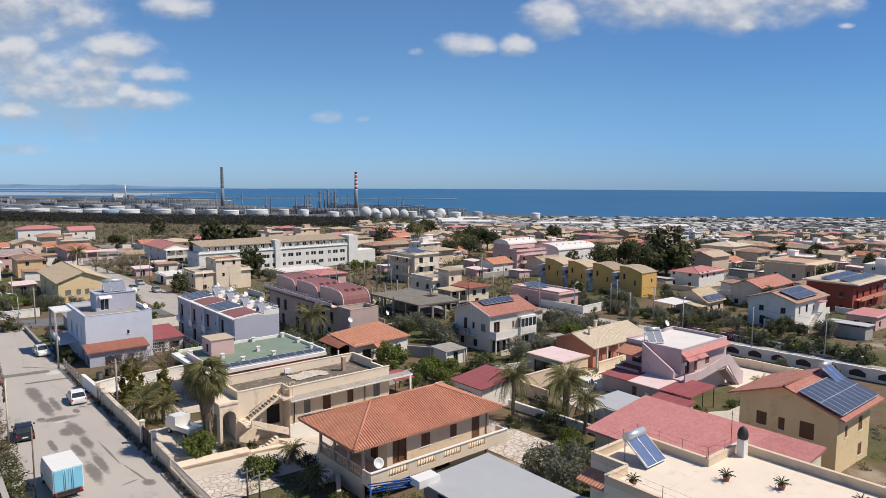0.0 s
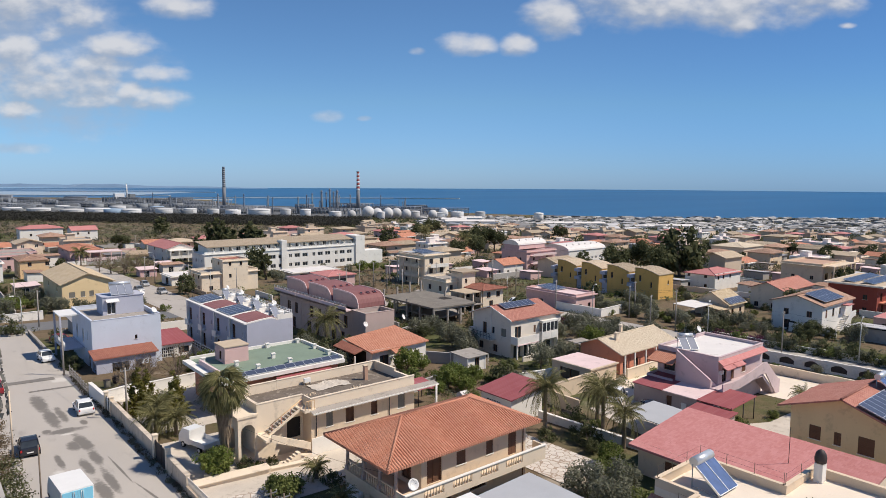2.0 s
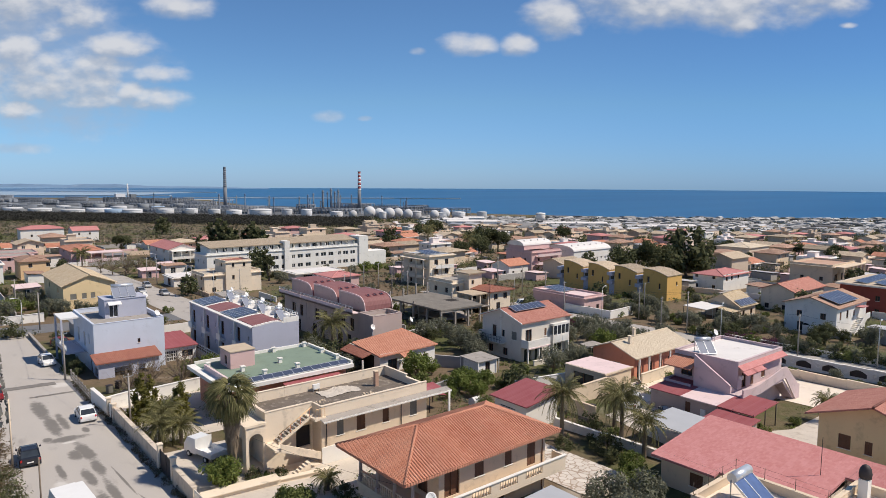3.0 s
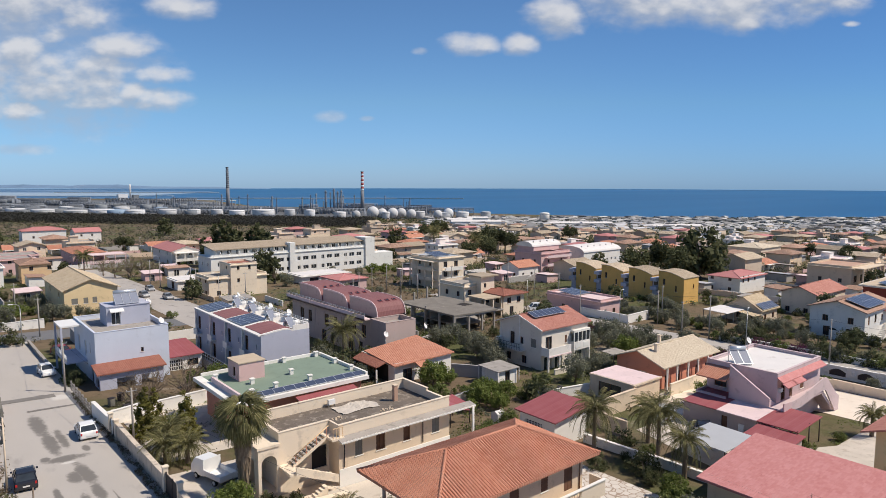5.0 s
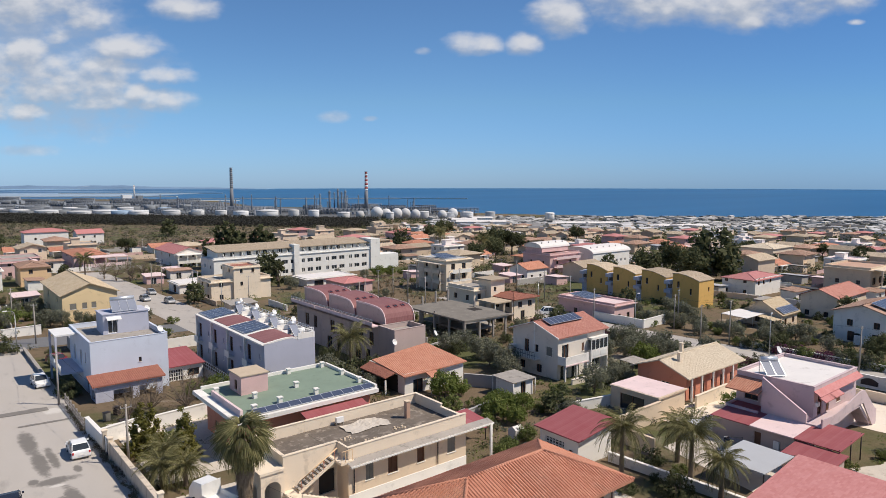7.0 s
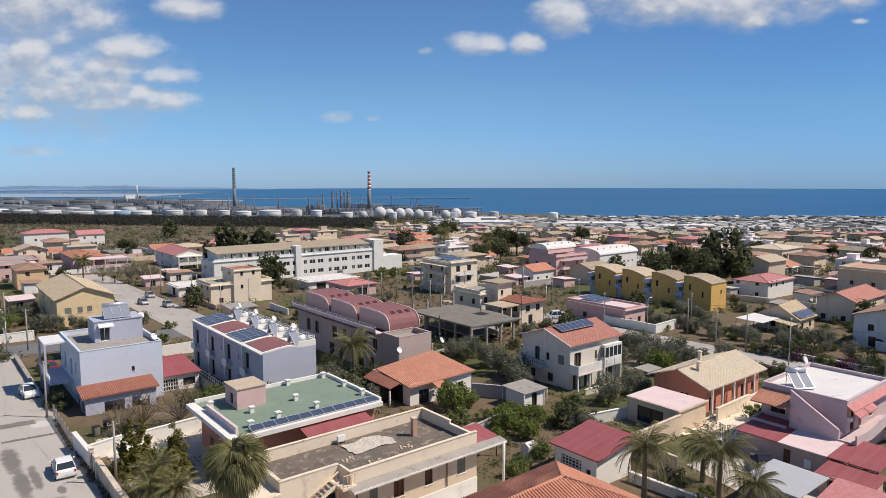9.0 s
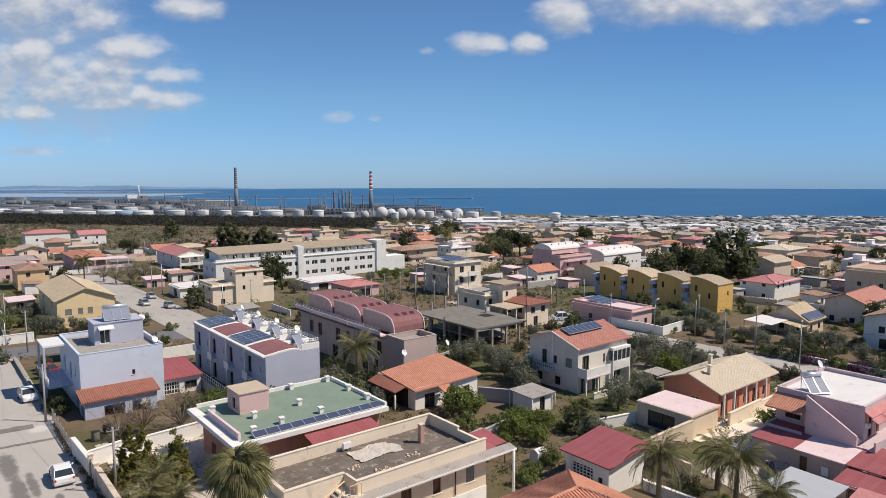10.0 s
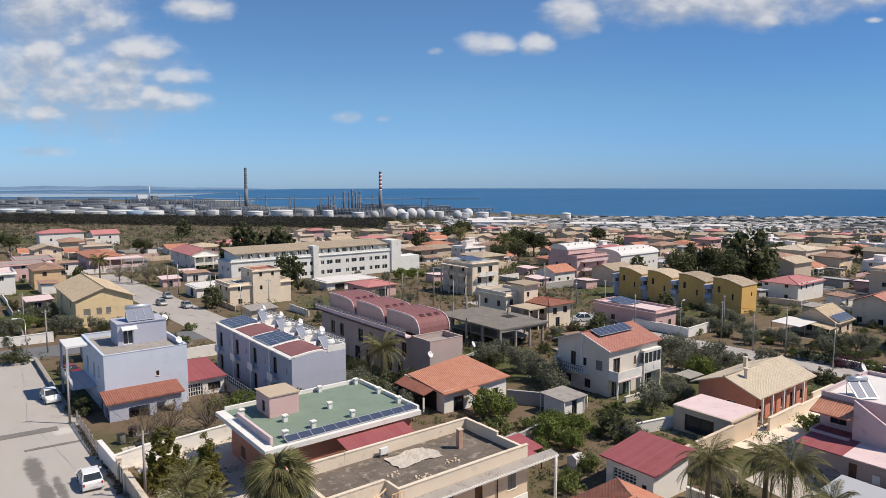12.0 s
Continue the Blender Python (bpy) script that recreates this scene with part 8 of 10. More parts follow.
def works_sheds():
    """Low pale industrial roofs near the shore."""
    rng = random.Random(9)
    made = []
    for i in range(5):
        X, Y, H = ((26, 13, 5), (36, 15, 5.5), (20, 11, 4.5), (44, 16, 6), (28, 20, 5))[i]
        t = thing("industrial_shed", "pale sheet-roofed industrial shed", "shed", 0, 0, 0, group="industrial sheds")
        walls(t, X, Y, H, M["beige" if i % 2 else "white"], {"S": [(X * 0.4, 0.6, 4.0, 3.0, "far")]}, gable="x", rise=1.6)
        bm = bmesh.new()
        prism(bm, [(-0.4, H - 0.05), (Y / 2, H + 1.7), (Y + 0.4, H - 0.05), (Y + 0.4, H + 0.1), (Y / 2, H + 1.86), (-0.4, H + 0.1)], -0.4, X + 0.4, "x")
        slope_uv(bm)
        part("roof", bm, M["shed_grey"], t)
        made.append([t, False])
    for k in range(300):
        a, d = rng.uniform(-0.02, 0.80), rng.uniform(560, 790)
        x, y = spot(d, a)
        r = made[rng.randrange(5)]
        k_ = rng.uniform(0.42, 0.72)
        m = pose(x, y, ground_at(x, y) - 0.4, 0, 0, rng.choice((0, 0, 90)) + rng.uniform(-4, 4)) @ Matrix.Diagonal((k_, k_ * rng.uniform(0.8, 1.2), rng.uniform(0.6, 0.95), 1))
        if not free(x, y, 6):
            continue
        keep(x - 6, x + 6, y - 4, y + 4)
        if not r[1]:
            r[0].matrix_basis, r[1] = m, True
        else:
            copy_thing(r[0], m)


works_sheds()


def shore_roofs():
    """The packed low roofs of sheds and stores along the shore, too many to tell apart."""
    rng = random.Random(19)
    verts, faces = [], []
    for k in range(1500):
        a = rng.uniform(-0.04, 0.82)
        x, y = spot(rng.uniform(700, min(1050.0, coast(a) - 15)), a)
        X, Y, H = rng.uniform(3, 14), rng.uniform(2.5, 6), rng.uniform(1.6, 3.4)
        if not free(x, y, 3):
            continue
        if rng.random() < 0.4:
            X, Y = Y, X
        z, r, n = ground_at(x, y), rng.uniform(0.2, 1.1), len(verts)
        verts += [(x - X, y - Y, z - 1), (x + X, y - Y, z - 1), (x + X, y + Y, z - 1), (x - X, y + Y, z - 1), (x - X, y - Y, z + H), (x + X, y - Y, z + H), (x + X, y + Y, z + H), (x - X, y + Y, z + H), (x - X, y, z + H + r), (x + X, y, z + H + r)]
        faces += [tuple(n + i for i in f) for f in ((0, 1, 5, 4), (1, 2, 6, 9, 5), (2, 3, 7, 6), (3, 0, 4, 8, 7), (4, 5, 9, 8), (8, 9, 6, 7))]
    me = bpy.data.meshes.new("shore_roofs")
    me.from_pydata(verts, [], faces)
    me.materials.append(M["shore_roof"])
    tagged(new("shore_roofs", me), "packed pale and grey low roofs of sheds along the shore", "sheds", kind="stuff")


shore_roofs()


def works_halls():
    """Long white halls and a white gas holder in front of the shore."""
    for x, y, X, Y, H, turn in ((470, 528, 52, 16, 6.5, -38), (520, 612, 30, 13, 6, -42), (574, 640, 26, 14, 7, -40), (590, 505, 44, 12, 4.5, -40), (640, 400, 60, 14, 4.5, -32), (612, 480, 34, 12, 5, -36)):
        t = thing("industrial_hall", "long white industrial hall near the shore", "hall", x, y, ground_at(x, y) - 0.4, turn, group="industrial halls")
        walls(t, X, Y, H, M["white"], {"S": [(X * (0.1 + 0.2 * i), 1.2, 4.5, 2.6, "far") for i in range(4)]}, gable="x", rise=1.4, x_off=-X / 2, y_off=-Y / 2)
        bm = bmesh.new()
        prism(bm, [(-Y / 2 - 0.4, H - 0.05), (0, H + 1.5), (Y / 2 + 0.4, H - 0.05), (Y / 2 + 0.4, H + 0.1), (0, H + 1.66), (-Y / 2 - 0.4, H + 0.1)], -X / 2 - 0.4, X / 2 + 0.4, "x")
        slope_uv(bm)
        part("roof", bm, M["white_roof"], t)
    t = thing("gas_holder", "tall white cylindrical tank beside low sheds", "tank", 705, 642, ground_at(705, 642) - 0.3)
    bm = bmesh.new()
    lathe(bm, [(6.8, 0), (6.8, 12.6), (6.5, 13.0), (3, 13.6), (0.3, 13.8)], 28)
    part("shell", bm, M["white"], t)
    bm = bmesh.new()
    lathe(bm, [(7.0, 11.2), (7.0, 11.5), (6.8, 11.5)], 28)
    part("wind_girder", bm, M["plant_grey"], t)


works_halls()


def yards():
    """Small annexes and garden walls that fill the plots between the houses of the town."""
    rng = random.Random(31)
    kinds = []
    for wall, roof, X, Y, H in (("beige", "concrete", 5.5, 4.2, 2.9), ("white", "tile_old", 6.5, 4.0, 3.0), ("pink", "pink_roof", 4.8, 5.2, 2.8), ("grey", "shed_grey", 7.0, 4.4, 2.9)):
        t = thing("annexe", "small flat-roofed annexe in a town garden", "annexe", 0, 0, 0, group="garden annexes")
        walls(t, X, Y, H, M[wall], {"S": [(X * 0.4, 0.4, 1.6, 2.0, "far")]}, x_off=-X / 2, y_off=-Y / 2)
        bm = bmesh.new()
        slab_from(bm, [(-X / 2 - 0.4, -Y / 2 - 0.5, H + 0.1), (X / 2 + 0.4, -Y / 2 - 0.5, H + 0.1), (X / 2 + 0.4, Y / 2 + 0.3, H + 0.4), (-X / 2 - 0.4, Y / 2 + 0.3, H + 0.4)], 0.12)
        slope_uv(bm)
        part("roof", bm, M[roof], t)
        kinds.append([t, False])
    n = 0
    while n < 340:
        d, a = 118 + 330 * rng.random(), rng.uniform(-0.72, 0.76)
        x, y = spot(d, a)
        pick, turn = rng.randrange(4), rng.choice((0, 0, 90))
        n += 1
        if not free(x, y, 3.6) or (a < -0.3 and d > 330):
            continue
        keep(x - 3, x + 3, y - 2.5, y + 2.5)
        m = pose(x, y, ground_at(x, y) - 0.4, 0, 0, turn + rng.uniform(-3, 3))
        if kinds[pick][1]:
            copy_thing(kinds[pick][0], m)
        else:
            kinds[pick][0].matrix_basis, kinds[pick][1] = m, True
    n = 0
    while n < 260:
        d, a = 112 + 240 * rng.random(), rng.uniform(-0.70, 0.74)
        x, y = spot(d, a)
        L, along, mat = rng.uniform(8, 18), rng.random() < 0.5, rng.choice(("white", "grey", "pink", "beige", "white"))
        x2, y2 = (x + L, y) if along else (x, y + L)
        n += 1
        if all(free(x + (x2 - x) * k / 6, y + (y2 - y) * k / 6, 0.5) for k in range(7)):
            garden_wall(x, y, x2, y2, rng.uniform(1.1, 1.8), mat, 0.22, "plain rendered wall between town gardens", False)


yards()


# ---- refinery on the shore ----
def stack(label, d, a, top, bands):
    x, y = spot(d, a)
    z = -33.6
    t = thing("chimney_stack", label, "chimney", x, y, z, group="refinery stacks")
    H = top - z
    r = lambda k: 4.0 - 1.5 * k
    start = 0.52
    bm = bmesh.new()
    lathe(bm, [(r(0), 0), (r(start / 2), H * start / 2), (r(start), H * start)], 16)
    part("shaft", bm, M["stack_grey"], t)
    n = 10
    for i in range(n):
        k0, k1 = start + (1 - start) * i / n, start + (1 - start) * (i + 1) / n
        bm = bmesh.new()
        lathe(bm, [(r(k0), H * k0), (r(k1), H * k1)], 16)
        part("band", bm, M[bands[i % 2]], t)
    bm = bmesh.new()
    lathe(bm, [(r(1) + 0.4, H), (r(1) + 0.4, H + 0.8)], 16)
    part("rim", bm, M["stack_grey"], t)


def refinery():
    rng = random.Random(21)
    stack("tall grey refinery chimney with dark and pale bands", 1314, -0.3375, 49.0, ("stack_grey", "plant_grey"))
    stack("tall red and white banded refinery chimney", 1265, -0.1345, 40.5, ("stack_white", "stack_red"))
    tank = thing("storage_tank", "white cylindrical oil storage tank", "tank", *spot(1044, -0.285), -33.8, group="storage tanks")
    bm = bmesh.new()
    lathe(bm, [(17, 0), (17, 12), (16.7, 12.3), (9, 12.9), (0.5, 13.2)], 28)
    part("shell", bm, M["tank_white"], tank)
    bm = bmesh.new()
    lathe(bm, [(17.3, 10.6), (17.3, 10.9), (17.0, 10.9)], 28)
    part("wind_girder", bm, M["plant_grey"], tank)
    for d, a, s in ((1050, -0.325, 0.7), (1075, -0.355, 0.55), (1060, -0.245, 0.5), (1050, -0.215, 0.5), (1010, -0.17, 0.55), (1090, -0.39, 0.6), (1080, -0.43, 0.8), (1060, -0.48, 0.9), (1080, -0.53, 1.1), (1050, -0.57, 1.0), (1075, -0.62, 1.0), (1100, -0.66, 0.9), (1120, -0.70, 1.0), (1180, -0.50, 0.8), (1190, -0.58, 0.9), (1200, -0.65, 1.0), (1010, -0.05, 0.5), (1000, -0.01, 0.55), (1020, 0.015, 0.6), (1000, 0.05, 0.45), (980, -0.10, 0.35)):
        x, y = spot(d, a)
        copy_thing(tank, pose(x, y, -33.8) @ Matrix.Diagonal((s, s, 0.85 if s > 0.5 else 0.95, 1)))
    for mat, label, places in (
        ("tank_grey", "grey cylindrical oil storage tank", [(rng.uniform(1070, 1330), -0.80 + 0.0135 * i, rng.uniform(0.6, 1.0)) for i in range(34)]),
        ("tank_blue", "pale blue cylindrical storage tank", ((1056, -0.505, 0.95), (1200, -0.44, 0.7), (1160, -0.70, 0.8))),
    ):
        d, a, s = places[0]
        other = thing("storage_tank", label, "tank", 0, 0, 0, group="storage tanks")
        bm = bmesh.new()
        lathe(bm, [(17, 0), (17, 12), (16.6, 12.1), (16.4, 10.4), (0.5, 10.6)], 24)
        part("shell", bm, M[mat], other)
        x, y = spot(d, a)
        other.matrix_basis = pose(x, y, -33.8) @ Matrix.Diagonal((s, s, 0.9, 1))
        for d, a, s in places[1:]:
            x, y = spot(d, a)
            copy_thing(other, pose(x, y, -33.8) @ Matrix.Diagonal((s, s, rng.uniform(0.75, 1.0), 1)))
    sph = thing("spherical_tank", "white spherical gas tank on legs", "tank", *spot(985, -0.12), -33.8, group="spherical tanks")
    bm = bmesh.new()
    lathe(bm, [(0.3, 2.0)] + [(9 * math.cos(radians(v)), 11 + 9 * math.sin(radians(v))) for v in range(-80, 90, 10)] + [(0.3, 20.0)], 20)
    part("sphere", bm, M["tank_white"], sph)
    for i in range(8):
        bm = bmesh.new()
        c, s = math.cos(i * math.pi / 4) * 8.6, math.sin(i * math.pi / 4) * 8.6
        tube(bm, (c, s, 0), (c, s, 11), 0.4, n=6)
        part("leg", bm, M["plant_grey"], sph)
    for d, a, s in ((985, -0.145, 0.7), (990, -0.106, 0.85), (985, -0.090, 0.9), (1000, -0.077, 0.85), (985, -0.062, 0.8), (985, -0.022, 0.75), (1000, -0.006, 0.85)):
        x, y = spot(d, a)
        copy_thing(sph, pose(x, y, -33.8) @ Matrix.Diagonal((s, s, s, 1)))
    tower = thing("process_column", "slim grey refinery column with platforms", "tower", *spot(1230, -0.19), -33.8, group="refinery columns")
    bm = bmesh.new()
    lathe(bm, [(2.2, 0), (2.2, 18), (1.8, 20), (1.8, 38), (0.8, 40)], 10)
    part("column", bm, M["plant_grey"], tower)
    for z in (18, 36):
        bm = bmesh.new()
        lathe(bm, [(3.2, z), (3.2, z + 0.9), (2.1, z + 0.9)], 10)
        part("platform", bm, M["plant_grey"], tower)
    for i in range(40):
        a, d, s = rng.uniform(-0.45, -0.05), rng.uniform(1120, 1330), rng.uniform(0.35, 0.85)
        if i < 4:
            a, s = -0.183 + 0.0055 * i, rng.uniform(0.85, 1.1)
        x, y = spot(d, a)
        copy_thing(tower, pose(x, y, -33.8) @ Matrix.Diagonal((s * rng.uniform(0.5, 0.9), s * 0.7, s, 1)))
    rack = thing("pipe_rack", "long grey pipe rack and plant buildings", "pipe rack", *spot(1150, -0.2), -33.8, group="pipe racks")
    bm = bmesh.new()
    for i in range(9):
        tube(bm, (-30, i * 0.9, 5 + (i % 3) * 2), (30, i * 0.9, 5 + (i % 3) * 2), 0.5, n=5)
    for i in range(13):
        box(bm, -30 + i * 5 - 0.3, -30 + i * 5 + 0.3, 0, 8, 0, 9.5)
    part("rack", bm, M["plant_grey"], rack)
    for i in range(80):
        a, d = (rng.uniform(-0.70, 0.0), rng.uniform(1090, 1330)) if i < 40 else (rng.uniform(-0.78, -0.36), rng.uniform(1350, 1800))
        x, y = spot(d, a)
        copy_thing(rack, pose(x, y, -33.8, 0, 0, -40 + rng.uniform(-8, 8)) @ Matrix.Diagonal((rng.uniform(0.5, 1.6), 1, rng.uniform(0.6, 1.4), 1)))
    w = thing("power_station", "pale twin buildings with two white chimneys", "building", *spot(1800, -0.485), -33.8)
    part("boiler_house", boxes((-30, -6, 0, 20, 0, 19)), M["stack_white"], w)
    part("turbine_house", boxes((8, 22, 0, 20, 0, 17)), M["tank_grey"], w)
    for x in (-3, 2):
        bm = bmesh.new()
        lathe(bm, [(2.6, 0), (1.8, 46)], 10)
        part("chimney", bm, M["stack_white"], w)


refinery()


# ---- vehicles ----
def profile_solid(bm, pts, half, inset=0.0):
    """A side outline (along y, up) widened to both sides; the upper points may lean inwards."""
    zs = [z for _, z in pts]
    lo, hi = min(zs), max(zs)
    rows = []
    for s in (-1, 1):
        rows.append([bm.verts.new((s * (half - inset * (z - lo) / (hi - lo)), y, z)) for y, z in pts])
    bm.faces.new(rows[0])
    bm.faces.new(rows[1][::-1])
    n = len(pts)
    for i in range(n):
        j = (i + 1) % n
        bm.faces.new((rows[0][j], rows[0][i], rows[1][i], rows[1][j]))


def wheel(parent, x, y, r=0.31, w=0.2):
    bm = bmesh.new()
    tube(bm, (-w / 2, 0, 0), (w / 2, 0, 0), r, n=16)
    t = part("wheel", bm, M["tyre"], parent)
    t.location = (x, y, r)
    bm = bmesh.new()
    tube(bm, (-w / 2 - 0.012, 0, 0), (w / 2 + 0.012, 0, 0), r * 0.62, n=12)
    part("rim", bm, M["alu"], t)


def car(label, x, y, rz, paint, L=3.9, W=1.68, H=1.48):
    t = thing("car", label, "car", x, y, ground_at(x, y) + 0.03, rz, group="parked cars")
    k = L / 3.9
    bm = bmesh.new()
    profile_solid(bm, [(-1.95 * k, 0.28), (-1.98 * k, 0.6), (-1.85 * k, 0.78), (-1.0 * k, 0.93), (1.75 * k, 0.96), (1.95 * k, 0.85), (1.97 * k, 0.4), (1.9 * k, 0.25)], W / 2, 0.05)
    bmesh.ops.bevel(bm, geom=list(bm.edges), offset=0.05, segments=2, affect="EDGES")
    part("body", bm, M[paint], t)
    bm = bmesh.new()
    profile_solid(bm, [(-0.95 * k, 0.9), (-0.3 * k, H - 0.05), (0.2 * k, H), (1.1 * k, H - 0.04), (1.72 * k, 0.93)], W / 2 - 0.06, 0.16)
    part("cabin_glass", bm, M["glass"], t, "dark tinted window glass")
    bm = bmesh.new()
    profile_solid(bm, [(-0.32 * k, H - 0.07), (-0.28 * k, H - 0.03), (0.2 * k, H + 0.02), (1.12 * k, H - 0.02), (1.2 * k, H - 0.09)], W / 2 - 0.19, 0.02)
    part("roof", bm, M[paint], t)
    for s in (-1, 1):
        for a, b in (((-0.97, 0.92), (-0.3, H - 0.05)), ((0.45, 0.95), (0.4, H - 0.03)), ((1.7, 0.95), (1.12, H - 0.04))):
            bm = bmesh.new()
            tube(bm, (s * (W / 2 - 0.08), a[0] * k, a[1]), (s * (W / 2 - 0.21), b[0] * k, b[1]), 0.045, n=5)
            part("window_pillar", bm, M[paint], t)
        part("mirror", boxes((s * (W / 2 + 0.1) - 0.08, s * (W / 2 + 0.1) + 0.08, -0.78 * k, -0.66 * k, 0.93, 1.06)), M[paint], t)
        part("headlight", boxes((s * 0.6 - 0.17, s * 0.6 + 0.17, -1.965 * k, -1.8 * k, 0.62, 0.76)), M["frame_white"], t)
        part("tail_lamp", boxes((s * 0.7 - 0.07, s * 0.7 + 0.07, 1.88 * k, 1.98 * k, 0.66, 0.86)), M["lamp_red"], t)
        for yy in (-1.2 * k, 1.2 * k):
            wheel(t, s * (W / 2 - 0.08), yy)
    part("number_plate", boxes((-0.26, 0.26, 1.97 * k, 1.99 * k, 0.5, 0.61)), M["frame_white"], t)
    return t


def box_truck(x, y, rz):
    t = thing("box_truck", "small box truck with a white roof and light blue doors", "truck", x, y, ground_at(x, y) + 0.03, rz)
    part("box_body", boxes((-1.1, 1.1, -2.1, 1.6, 0.75, 2.65)), M["frame_white"], t)
    for s in (-1, 1):
        d = part("rear_door", boxes((min(0.01 * s, 1.02 * s), max(0.01 * s, 1.02 * s), -2.16, -2.104, 0.85, 2.55)), M["cyan"], t)
        bm = bmesh.new()
        for i in (0.22, 0.34):
            tube(bm, (s * i, -2.19, 0.9), (s * i, -2.19, 2.5), 0.02, n=5)
        part("lock_bar", bm, M["steel"], d)
        part("tail_lamp", boxes((s * 0.9 - 0.1, s * 0.9 + 0.1, -2.15, -2.1, 0.55, 0.68)), M["lamp_red"], t)
    part("chassis", boxes((-0.95, 0.95, -2.1, 3.2, 0.5, 0.75)), M["iron"], t)
    bm = bmesh.new()
    profile_solid(bm, [(1.7, 0.6), (3.3, 0.6), (3.35, 1.3), (2.9, 2.15), (1.75, 2.2)], 0.95, 0.08)
    part("cab", bm, M["frame_white"], t)
    part("rear_bumper", boxes((-1.0, 1.0, -2.3, -2.16, 0.42, 0.55)), M["iron"], t)
    for s in (-1, 1):
        for yy in (-1.2, 2.5):
            wheel(t, s * 0.85, yy, 0.36, 0.24)


def pickup(x, y, rz):
    t = thing("pickup_truck", "old white pickup truck with an open load bed", "truck", x, y, ground_at(x, y) + 0.06, rz)
    part("load_bed", boxes((-0.85, 0.85, -2.3, 0.2, 0.6, 0.68), (-0.88, -0.8, -2.3, 0.2, 0.68, 1.1), (0.8, 0.88, -2.3, 0.2, 0.68, 1.1), (-0.8, 0.8, -2.34, -2.27, 0.68, 1.1)), M["frame_white"], t)
    bm = bmesh.new()
    profile_solid(bm, [(0.25, 0.45), (2.1, 0.45), (2.15, 1.1), (1.6, 1.85), (0.3, 1.9)], 0.82, 0.1)
    part("cab", bm, M["car_white"], t)
    part("rear_window", boxes((-0.6, 0.6, 0.22, 0.26, 1.25, 1.75)), M["glass"], t)
    part("windscreen", boxes((-0.6, 0.6, 1.82, 1.9, 1.2, 1.6)), M["glass"], t)
    part("bumper", boxes((-0.8, 0.8, -2.45, -2.34, 0.4, 0.55)), M["iron"], t)
    part("headboard", boxes((-0.88, 0.88, 0.14, 0.2, 0.68, 1.95)), M["frame_white"], t, "tall white board behind the cab")
    for s in (-1, 1):
        for yy in (-1.3, 1.35):
            wheel(t, s * 0.75, yy, 0.3)


car("white hatchback parked at the kerb", 15.0, 86.6, 178, "car_white")
car("white hatchback parked beside a dark hedge", 15.7, 116.0, 4, "car_white")
car("black hatchback parked at the street edge", 8.4, 76.6, 176, "car_black")
car("dark red car parked by a house", 19.6, 128.0, 20, "car_red")
car("grey car parked at a far kerb", 51.6, 197, 0, "car_grey")
car("dark grey car parked at a far kerb", 50.9, 179, 0, "car_grey")
car("grey car standing on a far street", 47.2, 186, 3, "car_grey")
car("black car parked on pale paving beside a lean-to", 67.3, 47.4, 128, "car_black")
car("white van parked beside a lean-to", 68.2, 52.6, 110, "car_white", 4.0, 1.7, 1.8)
car("white van-like car in a side lane", 114.6, 114.6, 60, "car_white", 4.5, 1.8, 1.8)
car("dark blue car in a side lane", 114.6, 108.8, 70, "car_black")
car("dark red car parked at the street edge", 8.0, 101.0, 178, "car_red")
car("black car parked at the street edge", 7.2, 94.6, 178, "car_black")
car("dark car parked before a pale blue house", 20.4, 121.6, 80, "car_black")
box_truck(9.1, 60.4, 3)
pickup(21.4, 67.8, 14)


# ---- poles, lamps and wires ----
def pole(x, y, h, label="pale concrete utility pole", mat="concrete", r=0.13):
    t = thing("utility_pole", label, "pole", x, y, ground_at(x, y), group="utility poles")
    bm = bmesh.new()
    tube(bm, (0, 0, -0.3), (0, 0, h), r, r * 0.65, 8)
    part("shaft", bm, M[mat], t)
    bm = boxes((-0.5, 0.5, -0.04, 0.04, h - 0.35, h - 0.28))
    for s in (-0.45, 0, 0.45):
        tube(bm, (s, 0, h - 0.28), (s, 0, h - 0.12), 0.035, n=6)
    part("cross_arm", bm, M["steel"], t)
    return Vector((x, y, ground_at(x, y) + h - 0.15))


def street_lamp(x, y, h, rz=0.0, label="galvanised street lamp with a curved arm"):
    t = thing("street_lamp", label, "street lamp", x, y, ground_at(x, y), rz, group="street lamps")
    bm = bmesh.new()
    tube(bm, (0, 0, -0.2), (0, 0, h * 0.9), 0.09, 0.055, 8)
    part("post", bm, M["steel"], t)
    bm = bmesh.new()
    pts = [Vector((0, 0, h * 0.9)), Vector((0.12, 0, h * 0.96)), Vector((0.45, 0, h)), Vector((1.1, 0, h + 0.06))]
    for a, b in zip(pts, pts[1:]):
        tube(bm, a, b, 0.04, n=6)
    part("arm", bm, M["steel"], t)
    bm = bmesh.new()
    profile_solid(bm, [(-0.12, 0.0), (0.12, 0.0), (0.09, 0.13), (-0.09, 0.13)], 0.36, 0.08)
    hd = part("lamp_head", bm, M["frame_white"], t)
    hd.location = (1.3, 0, h)
    return Vector((x, y, ground_at(x, y) + h * 0.9))


def wire(a, b, sag=0.5, label="thin black overhead cable between poles"):
    bm = bmesh.new()
    n = 10
    pts = [a.lerp(b, i / n) - Vector((0, 0, sag * 4 * (i / n) * (1 - i / n))) for i in range(n + 1)]
    bent_tube(bm, pts, 0.012, 4)
    tagged(new("overhead_cable", mesh_of("overhead_cable", bm, M["iron"])), label, "cable", group="overhead cables")


